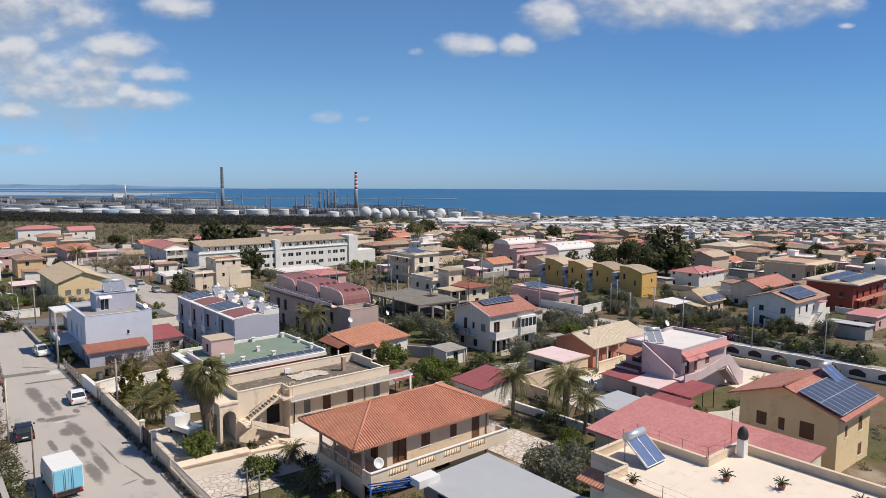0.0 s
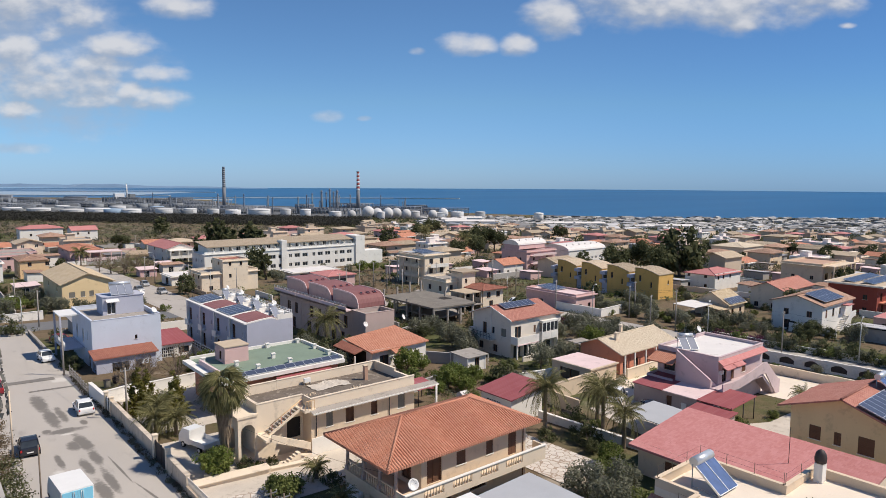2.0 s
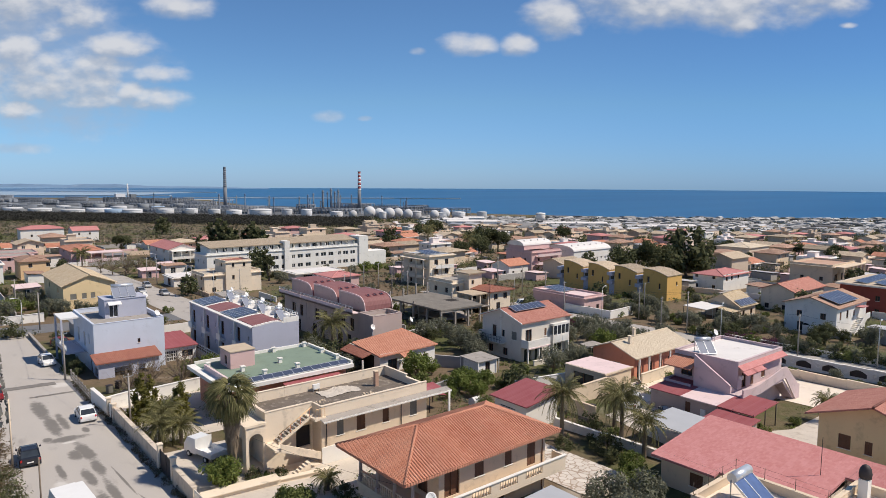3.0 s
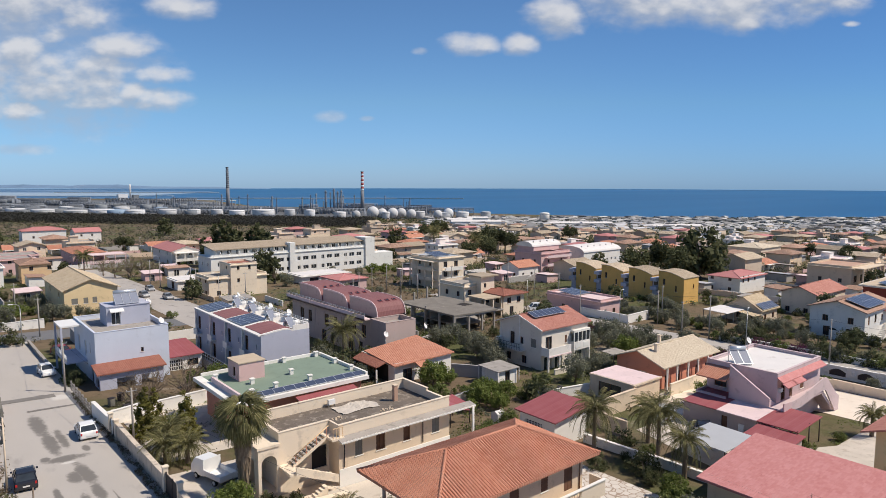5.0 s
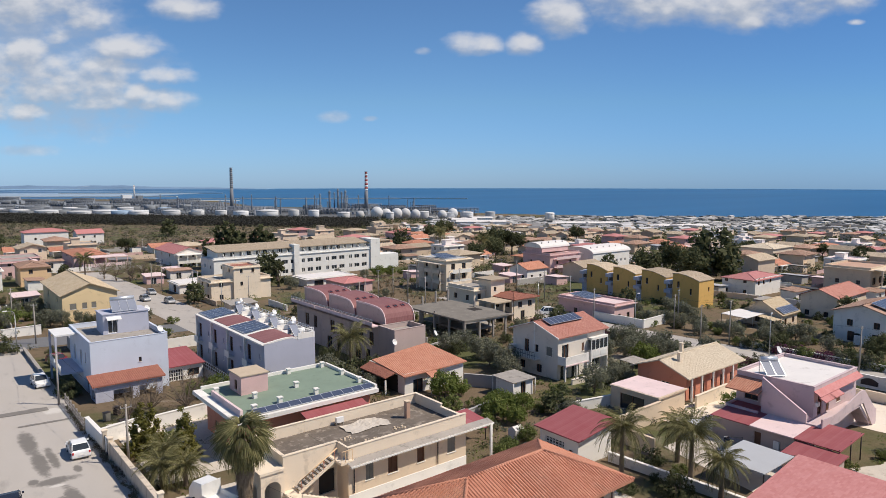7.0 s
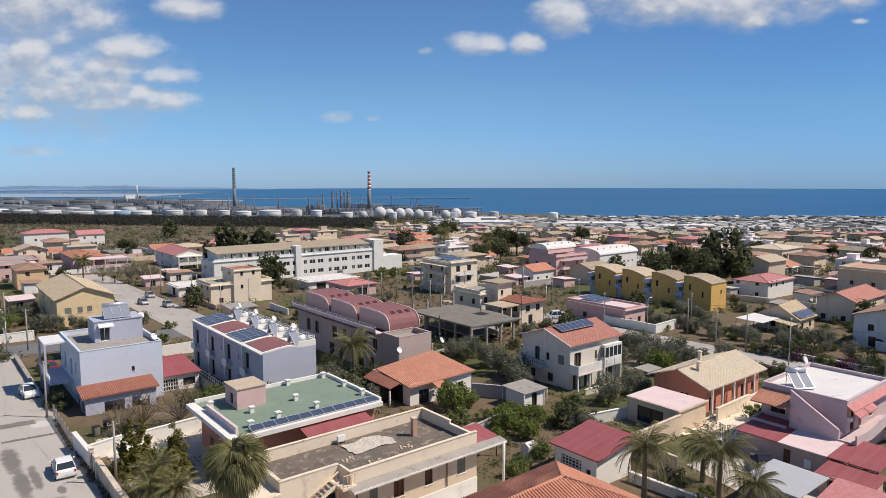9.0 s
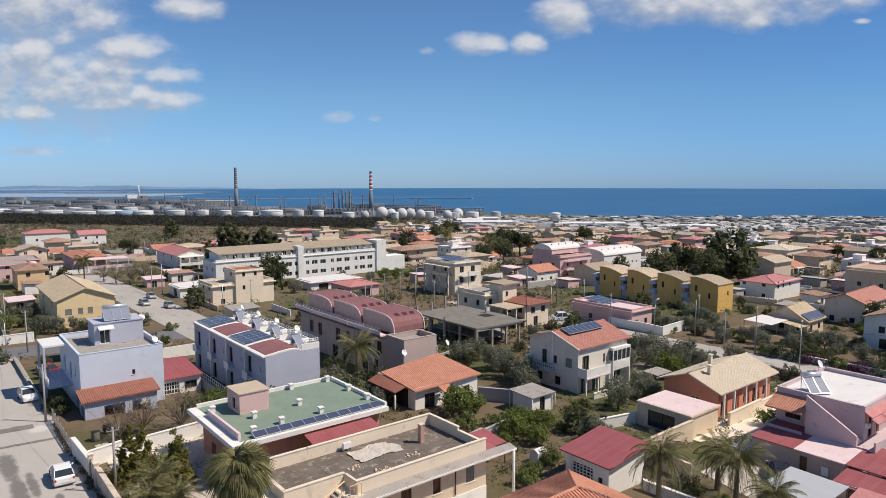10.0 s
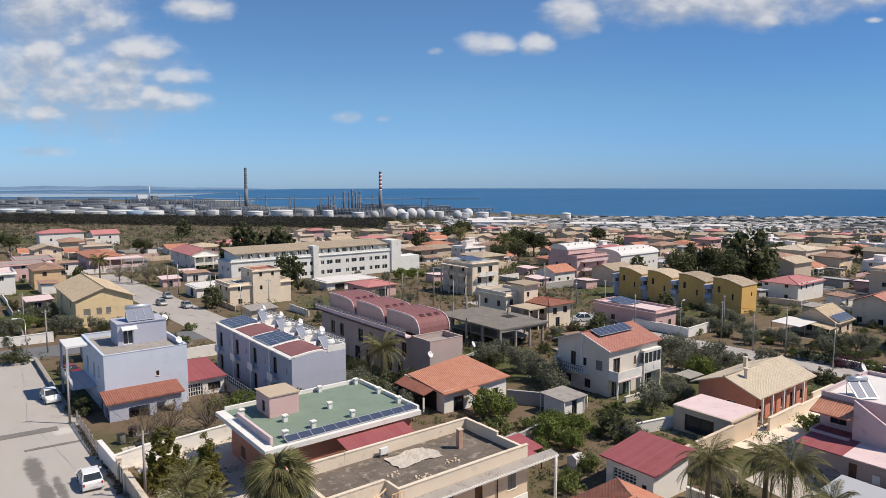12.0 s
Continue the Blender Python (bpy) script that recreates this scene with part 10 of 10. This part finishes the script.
def plant_gardens():
    rng = random.Random(77)
    near = [(k, x, y, 40 * i, sz) for i, (k, x, y, sz) in enumerate(HEDGE)]
    # chosen places: kind, x, y, size
    for kind, x, y, s in (
        ("conifer", 19.8, 82.6, 1.0), ("conifer", 22.8, 79.4, 0.95), ("conifer", 21.4, 85.2, 0.8), ("citrus", 30.3, 98.0, 1.25), ("citrus", 32.4, 96.6, 1.2), ("bare", 24.0, 95.2, 1.1), ("bare", 27.5, 93.4, 1.2), ("bare", 21.5, 94.5, 0.9),
        ("olive", 47.0, 92.6, 0.8), ("olive", 48.5, 86.5, 0.6), ("olive", 44.8, 88.6, 0.72), ("bush_dark", 42.0, 89.6, 1.4), ("bush_dark", 39.6, 90.2, 1.4), ("bush_dark", 37.0, 90.6, 1.4), ("olive_b", 46.9, 89.4, 0.68), ("olive", 49.0, 91.0, 0.7), ("bush_dark", 45.8, 90.4, 1.4), ("bush_dark", 48.2, 91.4, 1.4), ("bush_dark", 51.2, 93.0, 1.3), ("bush_dark", 53.4, 93.4, 1.2),
        ("lime", 55.4, 79.6, 0.95), ("lime", 57.2, 78.8, 0.7), ("bush", 52.6, 74.6, 1.2), ("bush", 55.6, 74.0, 0.9), ("bush", 58.6, 74.2, 0.9), ("lime", 54.8, 69.6, 0.85), ("lime", 57.2, 71.2, 0.8), ("citrus", 61.0, 72.5, 0.74), ("lime", 58.2, 69.0, 0.74), ("citrus", 60.8, 68.0, 0.67), ("lime", 55.6, 67.0, 0.59),
        ("olive_b", 71.0, 88.0, 1.0), ("olive", 73.2, 92.0, 1.1), ("olive_b", 70.0, 83.2, 1.0), ("olive", 67.6, 80.4, 0.95), ("olive", 81.4, 72.0, 0.8), ("evergreen", 71.0, 96.0, 0.8), ("olive", 74.8, 99.0, 1.0),
        ("olive_b", 88.6, 80.0, 1.0), ("olive", 91.5, 84.0, 1.0), ("olive", 94.0, 78.6, 1.0), ("olive_b", 97.0, 82.5, 1.1), ("olive", 100.5, 77.5, 1.1), ("olive", 103.0, 84.0, 1.0), ("olive", 98.0, 72.0, 0.9), ("olive_b", 104.6, 71.0, 0.9),
        ("bush", 26.0, 44.2, 0.7), ("bush", 27.6, 40.8, 1.0), ("bush", 23.5, 53.2, 1.2), ("bush", 24.0, 53.6, 1.0), ("bush", 23.2, 53.9, 1.0), ("bush", 24.0, 45.8, 0.5), ("bush_dark", 27.6, 52.6, 0.5), ("bush", 28.2, 49.8, 0.5), ("bush_dark", 23.0, 60.4, 0.45), ("bush", 24.3, 60.2, 0.35), ("bush_dark", 25.4, 59.8, 0.35), ("bush", 21.2, 60.6, 0.4), ("lime", 28.0, 36.6, 0.8), ("lime", 26.0, 33.6, 0.9), ("lime", 20.2, 60.6, 0.72), ("lime", 20.9, 61.6, 0.6),
        ("olive", 43.2, 38.0, 0.85), ("olive_b", 45.8, 36.0, 0.75), ("olive", 41.6, 34.2, 1.0), ("bush", 44.6, 33.0, 1.3), ("evergreen", 51.2, 43.4, 0.48), ("lime", 50.2, 40.4, 0.62), ("bush", 48.2, 39.0, 1.2), ("bush_dark", 53.0, 45.2, 0.9), ("bush_dark", 50.6, 48.6, 0.6), ("evergreen", 54.0, 48.0, 0.34), ("bush", 57.4, 47.6, 0.7), ("bush_dark", 57.0, 50.6, 0.8),
        ("citrus", 52.6, 62.4, 0.9), ("bush", 47.5, 60.8, 1.0), ("bush", 49.5, 62.0, 0.9), ("evergreen", 62.0, 61.6, 0.37), ("citrus", 64.0, 60.0, 0.8), ("olive", 63.0, 65.8, 0.59),
        ("evergreen", 126.4, 53.4, 1.3), ("evergreen", 129.0, 55.0, 0.8), ("olive_b", 124.0, 60.0, 0.8), ("bush_dark", 122.0, 57.0, 1.2), ("citrus", 101.0, 47.5, 0.62), ("olive", 102.6, 42.4, 0.5), ("bush", 100.5, 39.0, 0.8), ("bush", 90.0, 37.0, 0.9), ("bush_dark", 102.8, 35.6, 0.8), ("citrus", 102.5, 53.0, 0.7), ("olive", 102.0, 58.0, 0.7), ("evergreen", 135.0, 55.2, 1.0), ("evergreen", 133.0, 51.8, 0.8),
        ("evergreen", 23.0, 199, 0.95), ("evergreen", 18.5, 196, 0.8), ("evergreen", 21.0, 190, 0.75), ("evergreen", 15.0, 200, 0.9), ("olive", 28.6, 159.5, 0.85), ("olive_b", 25.2, 160, 0.85), ("olive", 31.6, 158.6, 0.75), ("olive", 22.6, 163.5, 0.95), ("lime", 17.6, 166, 1.0), ("lime", 14.5, 163, 1.0), ("citrus", 21, 171, 1.1), ("olive", 18.8, 176, 0.95), ("olive", 40.2, 159, 0.8), ("bush", 43.5, 151.6, 1.0), ("citrus", 39.0, 140, 0.8), ("olive", 36, 138, 0.7), ("citrus", 15.0, 172, 1.0), ("olive", 24.0, 183, 0.9),
        ("budding", 54.2, 229, 1.0), ("budding", 51.4, 233.5, 0.95), ("budding", 58.6, 231, 1.05), ("budding", 49.4, 240, 0.9), ("budding", 56.8, 237, 1.0), ("budding", 61.4, 228, 0.9), ("evergreen", 67.0, 235.6, 0.95), ("evergreen", 71.4, 238.6, 0.9), ("evergreen", 64.0, 240, 0.8), ("citrus", 73.9, 228, 1.0), ("citrus", 81, 260, 0.9), ("evergreen", 80, 341, 0.8),
        ("olive", 85.9, 185.8, 1.1), ("evergreen", 103.7, 176.4, 0.95), ("lime", 123.3, 198.7, 1.1), ("lime", 128.4, 199, 1.0), ("citrus", 135, 201.6, 1.0), ("bush", 81.5, 151.4, 1.2), ("evergreen", 116.4, 131.0, 1.0), ("evergreen", 119.4, 128.0, 0.85), ("olive", 113.0, 121.0, 0.7),
        ("olive_b", 44.8, 92.8, 0.8), ("citrus", 37.9, 94.8, 0.7), ("lime", 33.2, 97.8, 0.75), ("olive_b", 72.6, 69.4, 0.95), ("bush", 66.9, 70.5, 1.2), ("bush", 68.6, 71.8, 0.9), ("bush_dark", 62.5, 66.4, 1.3), ("olive", 79.4, 70.0, 0.8), ("olive", 142.4, 102.0, 0.9), ("olive_b", 139.0, 96.0, 0.8), ("citrus", 131.8, 88.2, 0.9), ("olive", 135.8, 92.6, 0.9), ("evergreen", 168, 102.4, 0.8), ("citrus", 128, 84, 0.9), ("citrus", 124, 80, 0.8), ("evergreen", 47.6, 99.5, 0.6), ("olive_b", 47.4, 95.6, 0.9),
        ("olive", 77.4, 70.6, 0.75), ("olive_b", 79.0, 68.8, 0.6), ("bush", 75.0, 71.0, 1.0), ("bush_dark", 95.0, 69.8, 1.2), ("bush_dark", 97.6, 68.6, 1.2), ("olive", 92.6, 70.8, 0.7), ("olive_b", 96.0, 75.6, 0.9), ("olive", 99.4, 74.6, 0.9), ("evergreen", 102.0, 76.6, 0.6), ("evergreen", 94.6, 74.4, 0.55),
        ("bush_dark", 14.0, 140.0, 1.2), ("evergreen", 19.5, 131.0, 0.7), ("evergreen", 18.8, 126.0, 0.6), ("bush_dark", 17.9, 108.0, 0.8), ("bush_dark", 18.0, 110.0, 0.8),
        ("evergreen", 2.6, 56, 0.6), ("bare", 3.2, 80, 0.9), ("bare", 3.0, 86, 0.9), ("bush_dark", 3.4, 92, 1.0), ("bush_dark", 3.2, 76, 1.0), ("bush_dark", 3.6, 62.0, 1.3), ("lime", 2.6, 58.0, 0.9), ("bush", 3.4, 66.0, 1.2), ("bush_dark", 2.8, 70.5, 1.2), ("bush", 3.6, 54.5, 1.3), ("citrus", 77.0, 37.4, 0.55), ("bush", 71.4, 38.4, 0.7),
    ):
        near.append((kind, x, y, rng.uniform(0, 360), s))
    for i in range(34):
        near.append(("bougain" if i % 3 == 0 else "bush_dark", 104.2 + rng.uniform(-0.8, 0.8), 60 + i * 1.5, rng.uniform(0, 360), rng.uniform(0.6, 0.9)))
    for i in range(30):
        near.append(("bougain" if 15 < i < 24 and i % 4 else ("bush_dark", "olive", "bush")[i % 3], 117.6 + rng.uniform(-0.8, 0.8), 36 + i * 1.25, rng.uniform(0, 360), rng.uniform(0.9, 1.25) * (0.55 if i % 3 == 1 else 1.0)))
    n = 0
    while n < 150:
        d, a = rng.uniform(55, 165), rng.uniform(-0.72, 0.78)
        x, y = spot(d, a)
        kind, rz, s = rng.choice(("olive", "olive", "olive_b", "citrus", "evergreen", "bush", "bush_dark", "lime", "citrus", "olive_b")), rng.uniform(0, 360), rng.uniform(0.6, 1.1)
        if d < 95 and kind in ("olive", "olive_b", "evergreen", "lime"):
            s *= 0.6
        n += 1
        if free(x, y, 1.6) and x > 18 or x < 3:
            near.append((kind, x, y, rz, s))
    # thickets on the open plots
    for x0, x1, y0, y1, count in ((126, 150, 97, 113, 16), (118, 139, 64, 76, 26), (119, 131, 77, 98, 20), (150, 164, 64, 98, 22), (98, 150, 134, 152, 9), (106, 118, 150, 214, 8), (74, 104, 138, 166, 14)):
        for i in range(count):
            kind = rng.choice(("olive", "citrus", "evergreen", "bush_dark", "bush", "olive_b"))
            near.append((kind, rng.uniform(x0, x1), rng.uniform(y0, y1), rng.uniform(0, 360), rng.uniform(0.5, 0.85)))
    scatter(NEAR, near)
    far = [("cypress", 86, 251, 0, 1.5), ("cypress", 91, 252, 40, 1.4), ("cypress", 93.6, 250, 40, 1.55), ("cypress", 96.5, 252, 70, 1.45), ("cypress", 102, 247, 0, 1.2), ("cypress", 104.6, 245, 50, 1.45), ("cypress", 107.2, 247, 80, 1.25), ("round", 105, 247.5, 20, 1.8), ("cypress", 147, 350, 0, 0.95), ("cypress", 150, 351, 0, 0.9), ("pine", 182.0, 134.0, 0, 1.2), ("pine", 189.5, 127.5, 60, 1.15), ("round", 212, 128.6, 0, 1.75), ("round", 208.5, 131.5, 70, 1.2), ("round", 215.5, 126, 70, 1.2), ("cypress", 85.7, 193.6, 0, 0.85), ("pine", 216, 243, 0, 0.87), ("pine", 202, 224, 30, 0.77), ("pine", 185, 218, 30, 0.77), ("pine", 338, 291, 0, 0.96), ("round", 204, 298, 0, 1.1), ("pine", 268, 354, 0, 0.96), ("pine", 291, 369, 0, 1.16), ("round", 138, 475, 0, 1.2), ("cypress", 137, 322, 0, 0.7), ("pine", 226, 248, 0, 1.16), ("pine", 232, 244, 80, 1.06), ("pine", 222, 252, 80, 0.96), ("round", 88, 206, 0, 0.9), ("round", 85, 199, 0, 0.7)]
    n = 0
    while n < 440:
        d = 135 + 230 * rng.random() ** 1.1
        a = rng.uniform(-0.74, 0.78)
        x, y = spot(d, a)
        kind = rng.choice(("round", "olive", "green", "olive", "green", "olive", "pine" if d > 300 else "green", "cypress" if rng.random() < 0.3 else "green"))
        s, rz = rng.uniform(0.45, 0.85) * (0.9 if a > 0.05 and d < 300 else 1.0), rng.uniform(0, 360)
        n += 1
        if a < -0.1 and d < 420 and n % 2:
            continue
        if free(x, y, 1.3 if a > 0.05 else 1.8):
            far.append((kind, x, y, rz, s))
    scatter(FAR, far)
    # scrub belt and far woods, each one sheet of foliage
    for name, label, mat, count, d0, d1, a0, a1, r0, r1, per, size in (
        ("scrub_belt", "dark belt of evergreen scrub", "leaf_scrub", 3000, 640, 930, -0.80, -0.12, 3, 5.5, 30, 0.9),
        ("scrub_field", "low brownish scrub in open fields", "leaf_field", 1500, 330, 700, -0.80, -0.20, 0.9, 2.2, 22, 0.36),
        ("field_bushes", "low olive bushes in open fields", "leaf_dark", 500, 330, 680, -0.80, -0.10, 1.6, 3.0, 24, 0.5),
        ("shore_trees", "dark trees between far houses and sheds", "leaf_dark", 3500, 420, 1040, -0.15, 0.80, 2.0, 4.0, 16, 0.9),
        ("garden_shrubs", "mixed green garden shrubs and hedges between houses", "leaf_green", 1600, 125, 520, -0.74, 0.78, 0.6, 1.6, 18, 0.26),
        ("garden_hedges", "dull olive garden shrubs between houses", "leaf_olive", 1900, 110, 560, -0.74, 0.78, 0.6, 1.6, 18, 0.26),
        ("town_trees", "dark rounded trees between far houses", "leaf_dark", 2300, 230, 620, -0.12, 0.80, 1.3, 2.8, 28, 0.36),
        ("town_olives", "olive trees between far houses", "leaf_olive", 420, 350, 560, -0.30, 0.80, 1.3, 2.6, 22, 0.5),
        ("dry_scrub", "low dry brown scrub on open plots", "leaf_dry", 900, 128, 230, -0.25, 0.12, 0.3, 0.9, 26, 0.16),
        ("plot_scrub", "low olive scrub on open plots", "leaf_olive", 700, 128, 230, -0.30, 0.12, 0.3, 1.0, 26, 0.16),
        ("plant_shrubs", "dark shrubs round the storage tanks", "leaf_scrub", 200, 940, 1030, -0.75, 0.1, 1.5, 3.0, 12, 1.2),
    ):
        clumps = []
        for i in range(count):
            x, y = spot(rng.uniform(d0, d1), rng.uniform(a0, a1))
            r = rng.uniform(r0, r1)
            if name.startswith(("garden", "town")) and not free(x, y, 0.3):
                continue
            clumps.append((x, y, ground_at(x, y) + r * 0.5, r))
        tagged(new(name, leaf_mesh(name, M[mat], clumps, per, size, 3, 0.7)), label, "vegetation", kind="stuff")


def weeds():
    """Tufts of grass and low weeds over the gardens."""
    rng = random.Random(12)
    for name, label, mat, count, size in (("grass", "tufts of spring grass in the gardens", "leaf_lime", 900, 0.11), ("weeds", "low dull green weeds on bare soil", "leaf_olive", 1100, 0.13)):
        clumps = []
        for i in range(count):
            x, y = spot(rng.uniform(48, 190), rng.uniform(-0.7, 0.75))
            if free(x, y, 0.3) and (x > 18 or x < 4):
                clumps.append((x, y, ground_at(x, y) + 0.12, rng.uniform(0.4, 1.3)))
        tagged(new(name, leaf_mesh(name, M[mat], clumps, 40, size, 5, 0.25)), label, "vegetation", kind="stuff")


def villa_steps():
    """Pale steps from the garden up to the loggia."""
    t = thing("garden_steps", "pale stone steps up to a villa loggia", "steps", 26.4, 48.2, ground_at(26.4, 48.2) - 0.05)
    for i in range(5):
        part("step", boxes((0.32 * i, 0.32 * i + 0.36, 0, 1.9, 0, 0.17 * (i + 1))), M["white"], t)


villa_steps()
HEDGE += [("bush", 66.8 + 1.7 * i, 98.6 + 0.42 * i, 0.95) for i in range(8)]


def wall_foot_weeds():
    """Dry weeds and leaf litter along the foot of the street walls, and rank growth at the opposite edge."""
    rng = random.Random(41)
    for name, label, mat, x0, x1, y0, y1, count, r0, r1, size in (
        ("verge_weeds", "dry weeds along the foot of a street wall", "leaf_dry", 16.5, 17.05, 44, 104, 150, 0.15, 0.4, 0.07),
        ("verge_litter", "dull green weeds along the foot of a street wall", "leaf_olive", 16.6, 17.05, 44, 104, 110, 0.12, 0.35, 0.07),
        ("kerb_growth", "rank dark green growth at the street edge", "leaf_dark", 5.0, 6.7, 50, 74, 120, 0.4, 1.1, 0.12),
        ("kerb_scrub", "dry twiggy growth at the street edge", "leaf_dry", 5.2, 7.2, 70, 104, 120, 0.3, 0.8, 0.1),
    ):
        clumps = []
        for i in range(count):
            x, y, r = rng.uniform(x0, x1), rng.uniform(y0, y1), rng.uniform(r0, r1)
            clumps.append((x, y, ground_at(x, y) + r * 0.5, r))
        tagged(new(name, leaf_mesh(name, M[mat], clumps, 40, size, 6, 0.8)), label, "vegetation", kind="stuff")


def undergrowth():
    """Low rank shrubs and weeds that fill the gardens between the near houses."""
    rng = random.Random(57)
    for name, label, mat, count in (("garden_undergrowth", "low dark green growth filling gardens", "leaf_dark", 420), ("garden_brambles", "dull green shrubs and brambles in gardens", "leaf_green", 300)):
        clumps = []
        for i in range(count):
            x, y = rng.uniform(44, 112), rng.uniform(52, 132)
            r = rng.uniform(0.35, 0.95)
            if free(x, y, 0.8) and noise.noise(Vector((x * 0.12, y * 0.12, 3))) > -0.15:
                clumps.append((x, y, ground_at(x, y) + r * 0.45, r))
        tagged(new(name, leaf_mesh(name, M[mat], clumps, 46, 0.13, 9, 0.75)), label, "vegetation", kind="stuff")


wall_foot_weeds()
make_palm("tall fan palm with a thick skirt of dry fronds", 21.6, 61.4, 7.5, 2.05, 52, True, True, 3, trunk_r=0.3)
for i, (x, y, h, L) in enumerate(((56.4, 46.0, 4.9, 3.0), (52.0, 50.2, 5.0, 2.9), (55.0, 42.4, 3.6, 2.4), (52.6, 98.0, 5.0, 3.6), (44.3, 241.0, 6.5, 3.6), (197, 227.7, 9, 4.5), (208, 270, 11, 4.5), (204, 266, 10, 4.2), (20.4, 76.8, 2.1, 2.5), (19.2, 74.0, 1.8, 2.4), (20.9, 73.0, 1.7, 2.3), (27.0, 54.5, 1.0, 1.5), (25.7, 47.9, 1.1, 1.5), (81.4, 35.8, 2.4, 1.8), (60.2, 49.6, 3.6, 2.4))):
    make_palm("feather palm with arching grey-green fronds", x, y, h, L, 40, False, False, 10 + i, trunk_r=0.19)
keep(44, 66, 40, 53)
keep(86, 109, 22, 58)
plant_gardens()
undergrowth()
weeds()
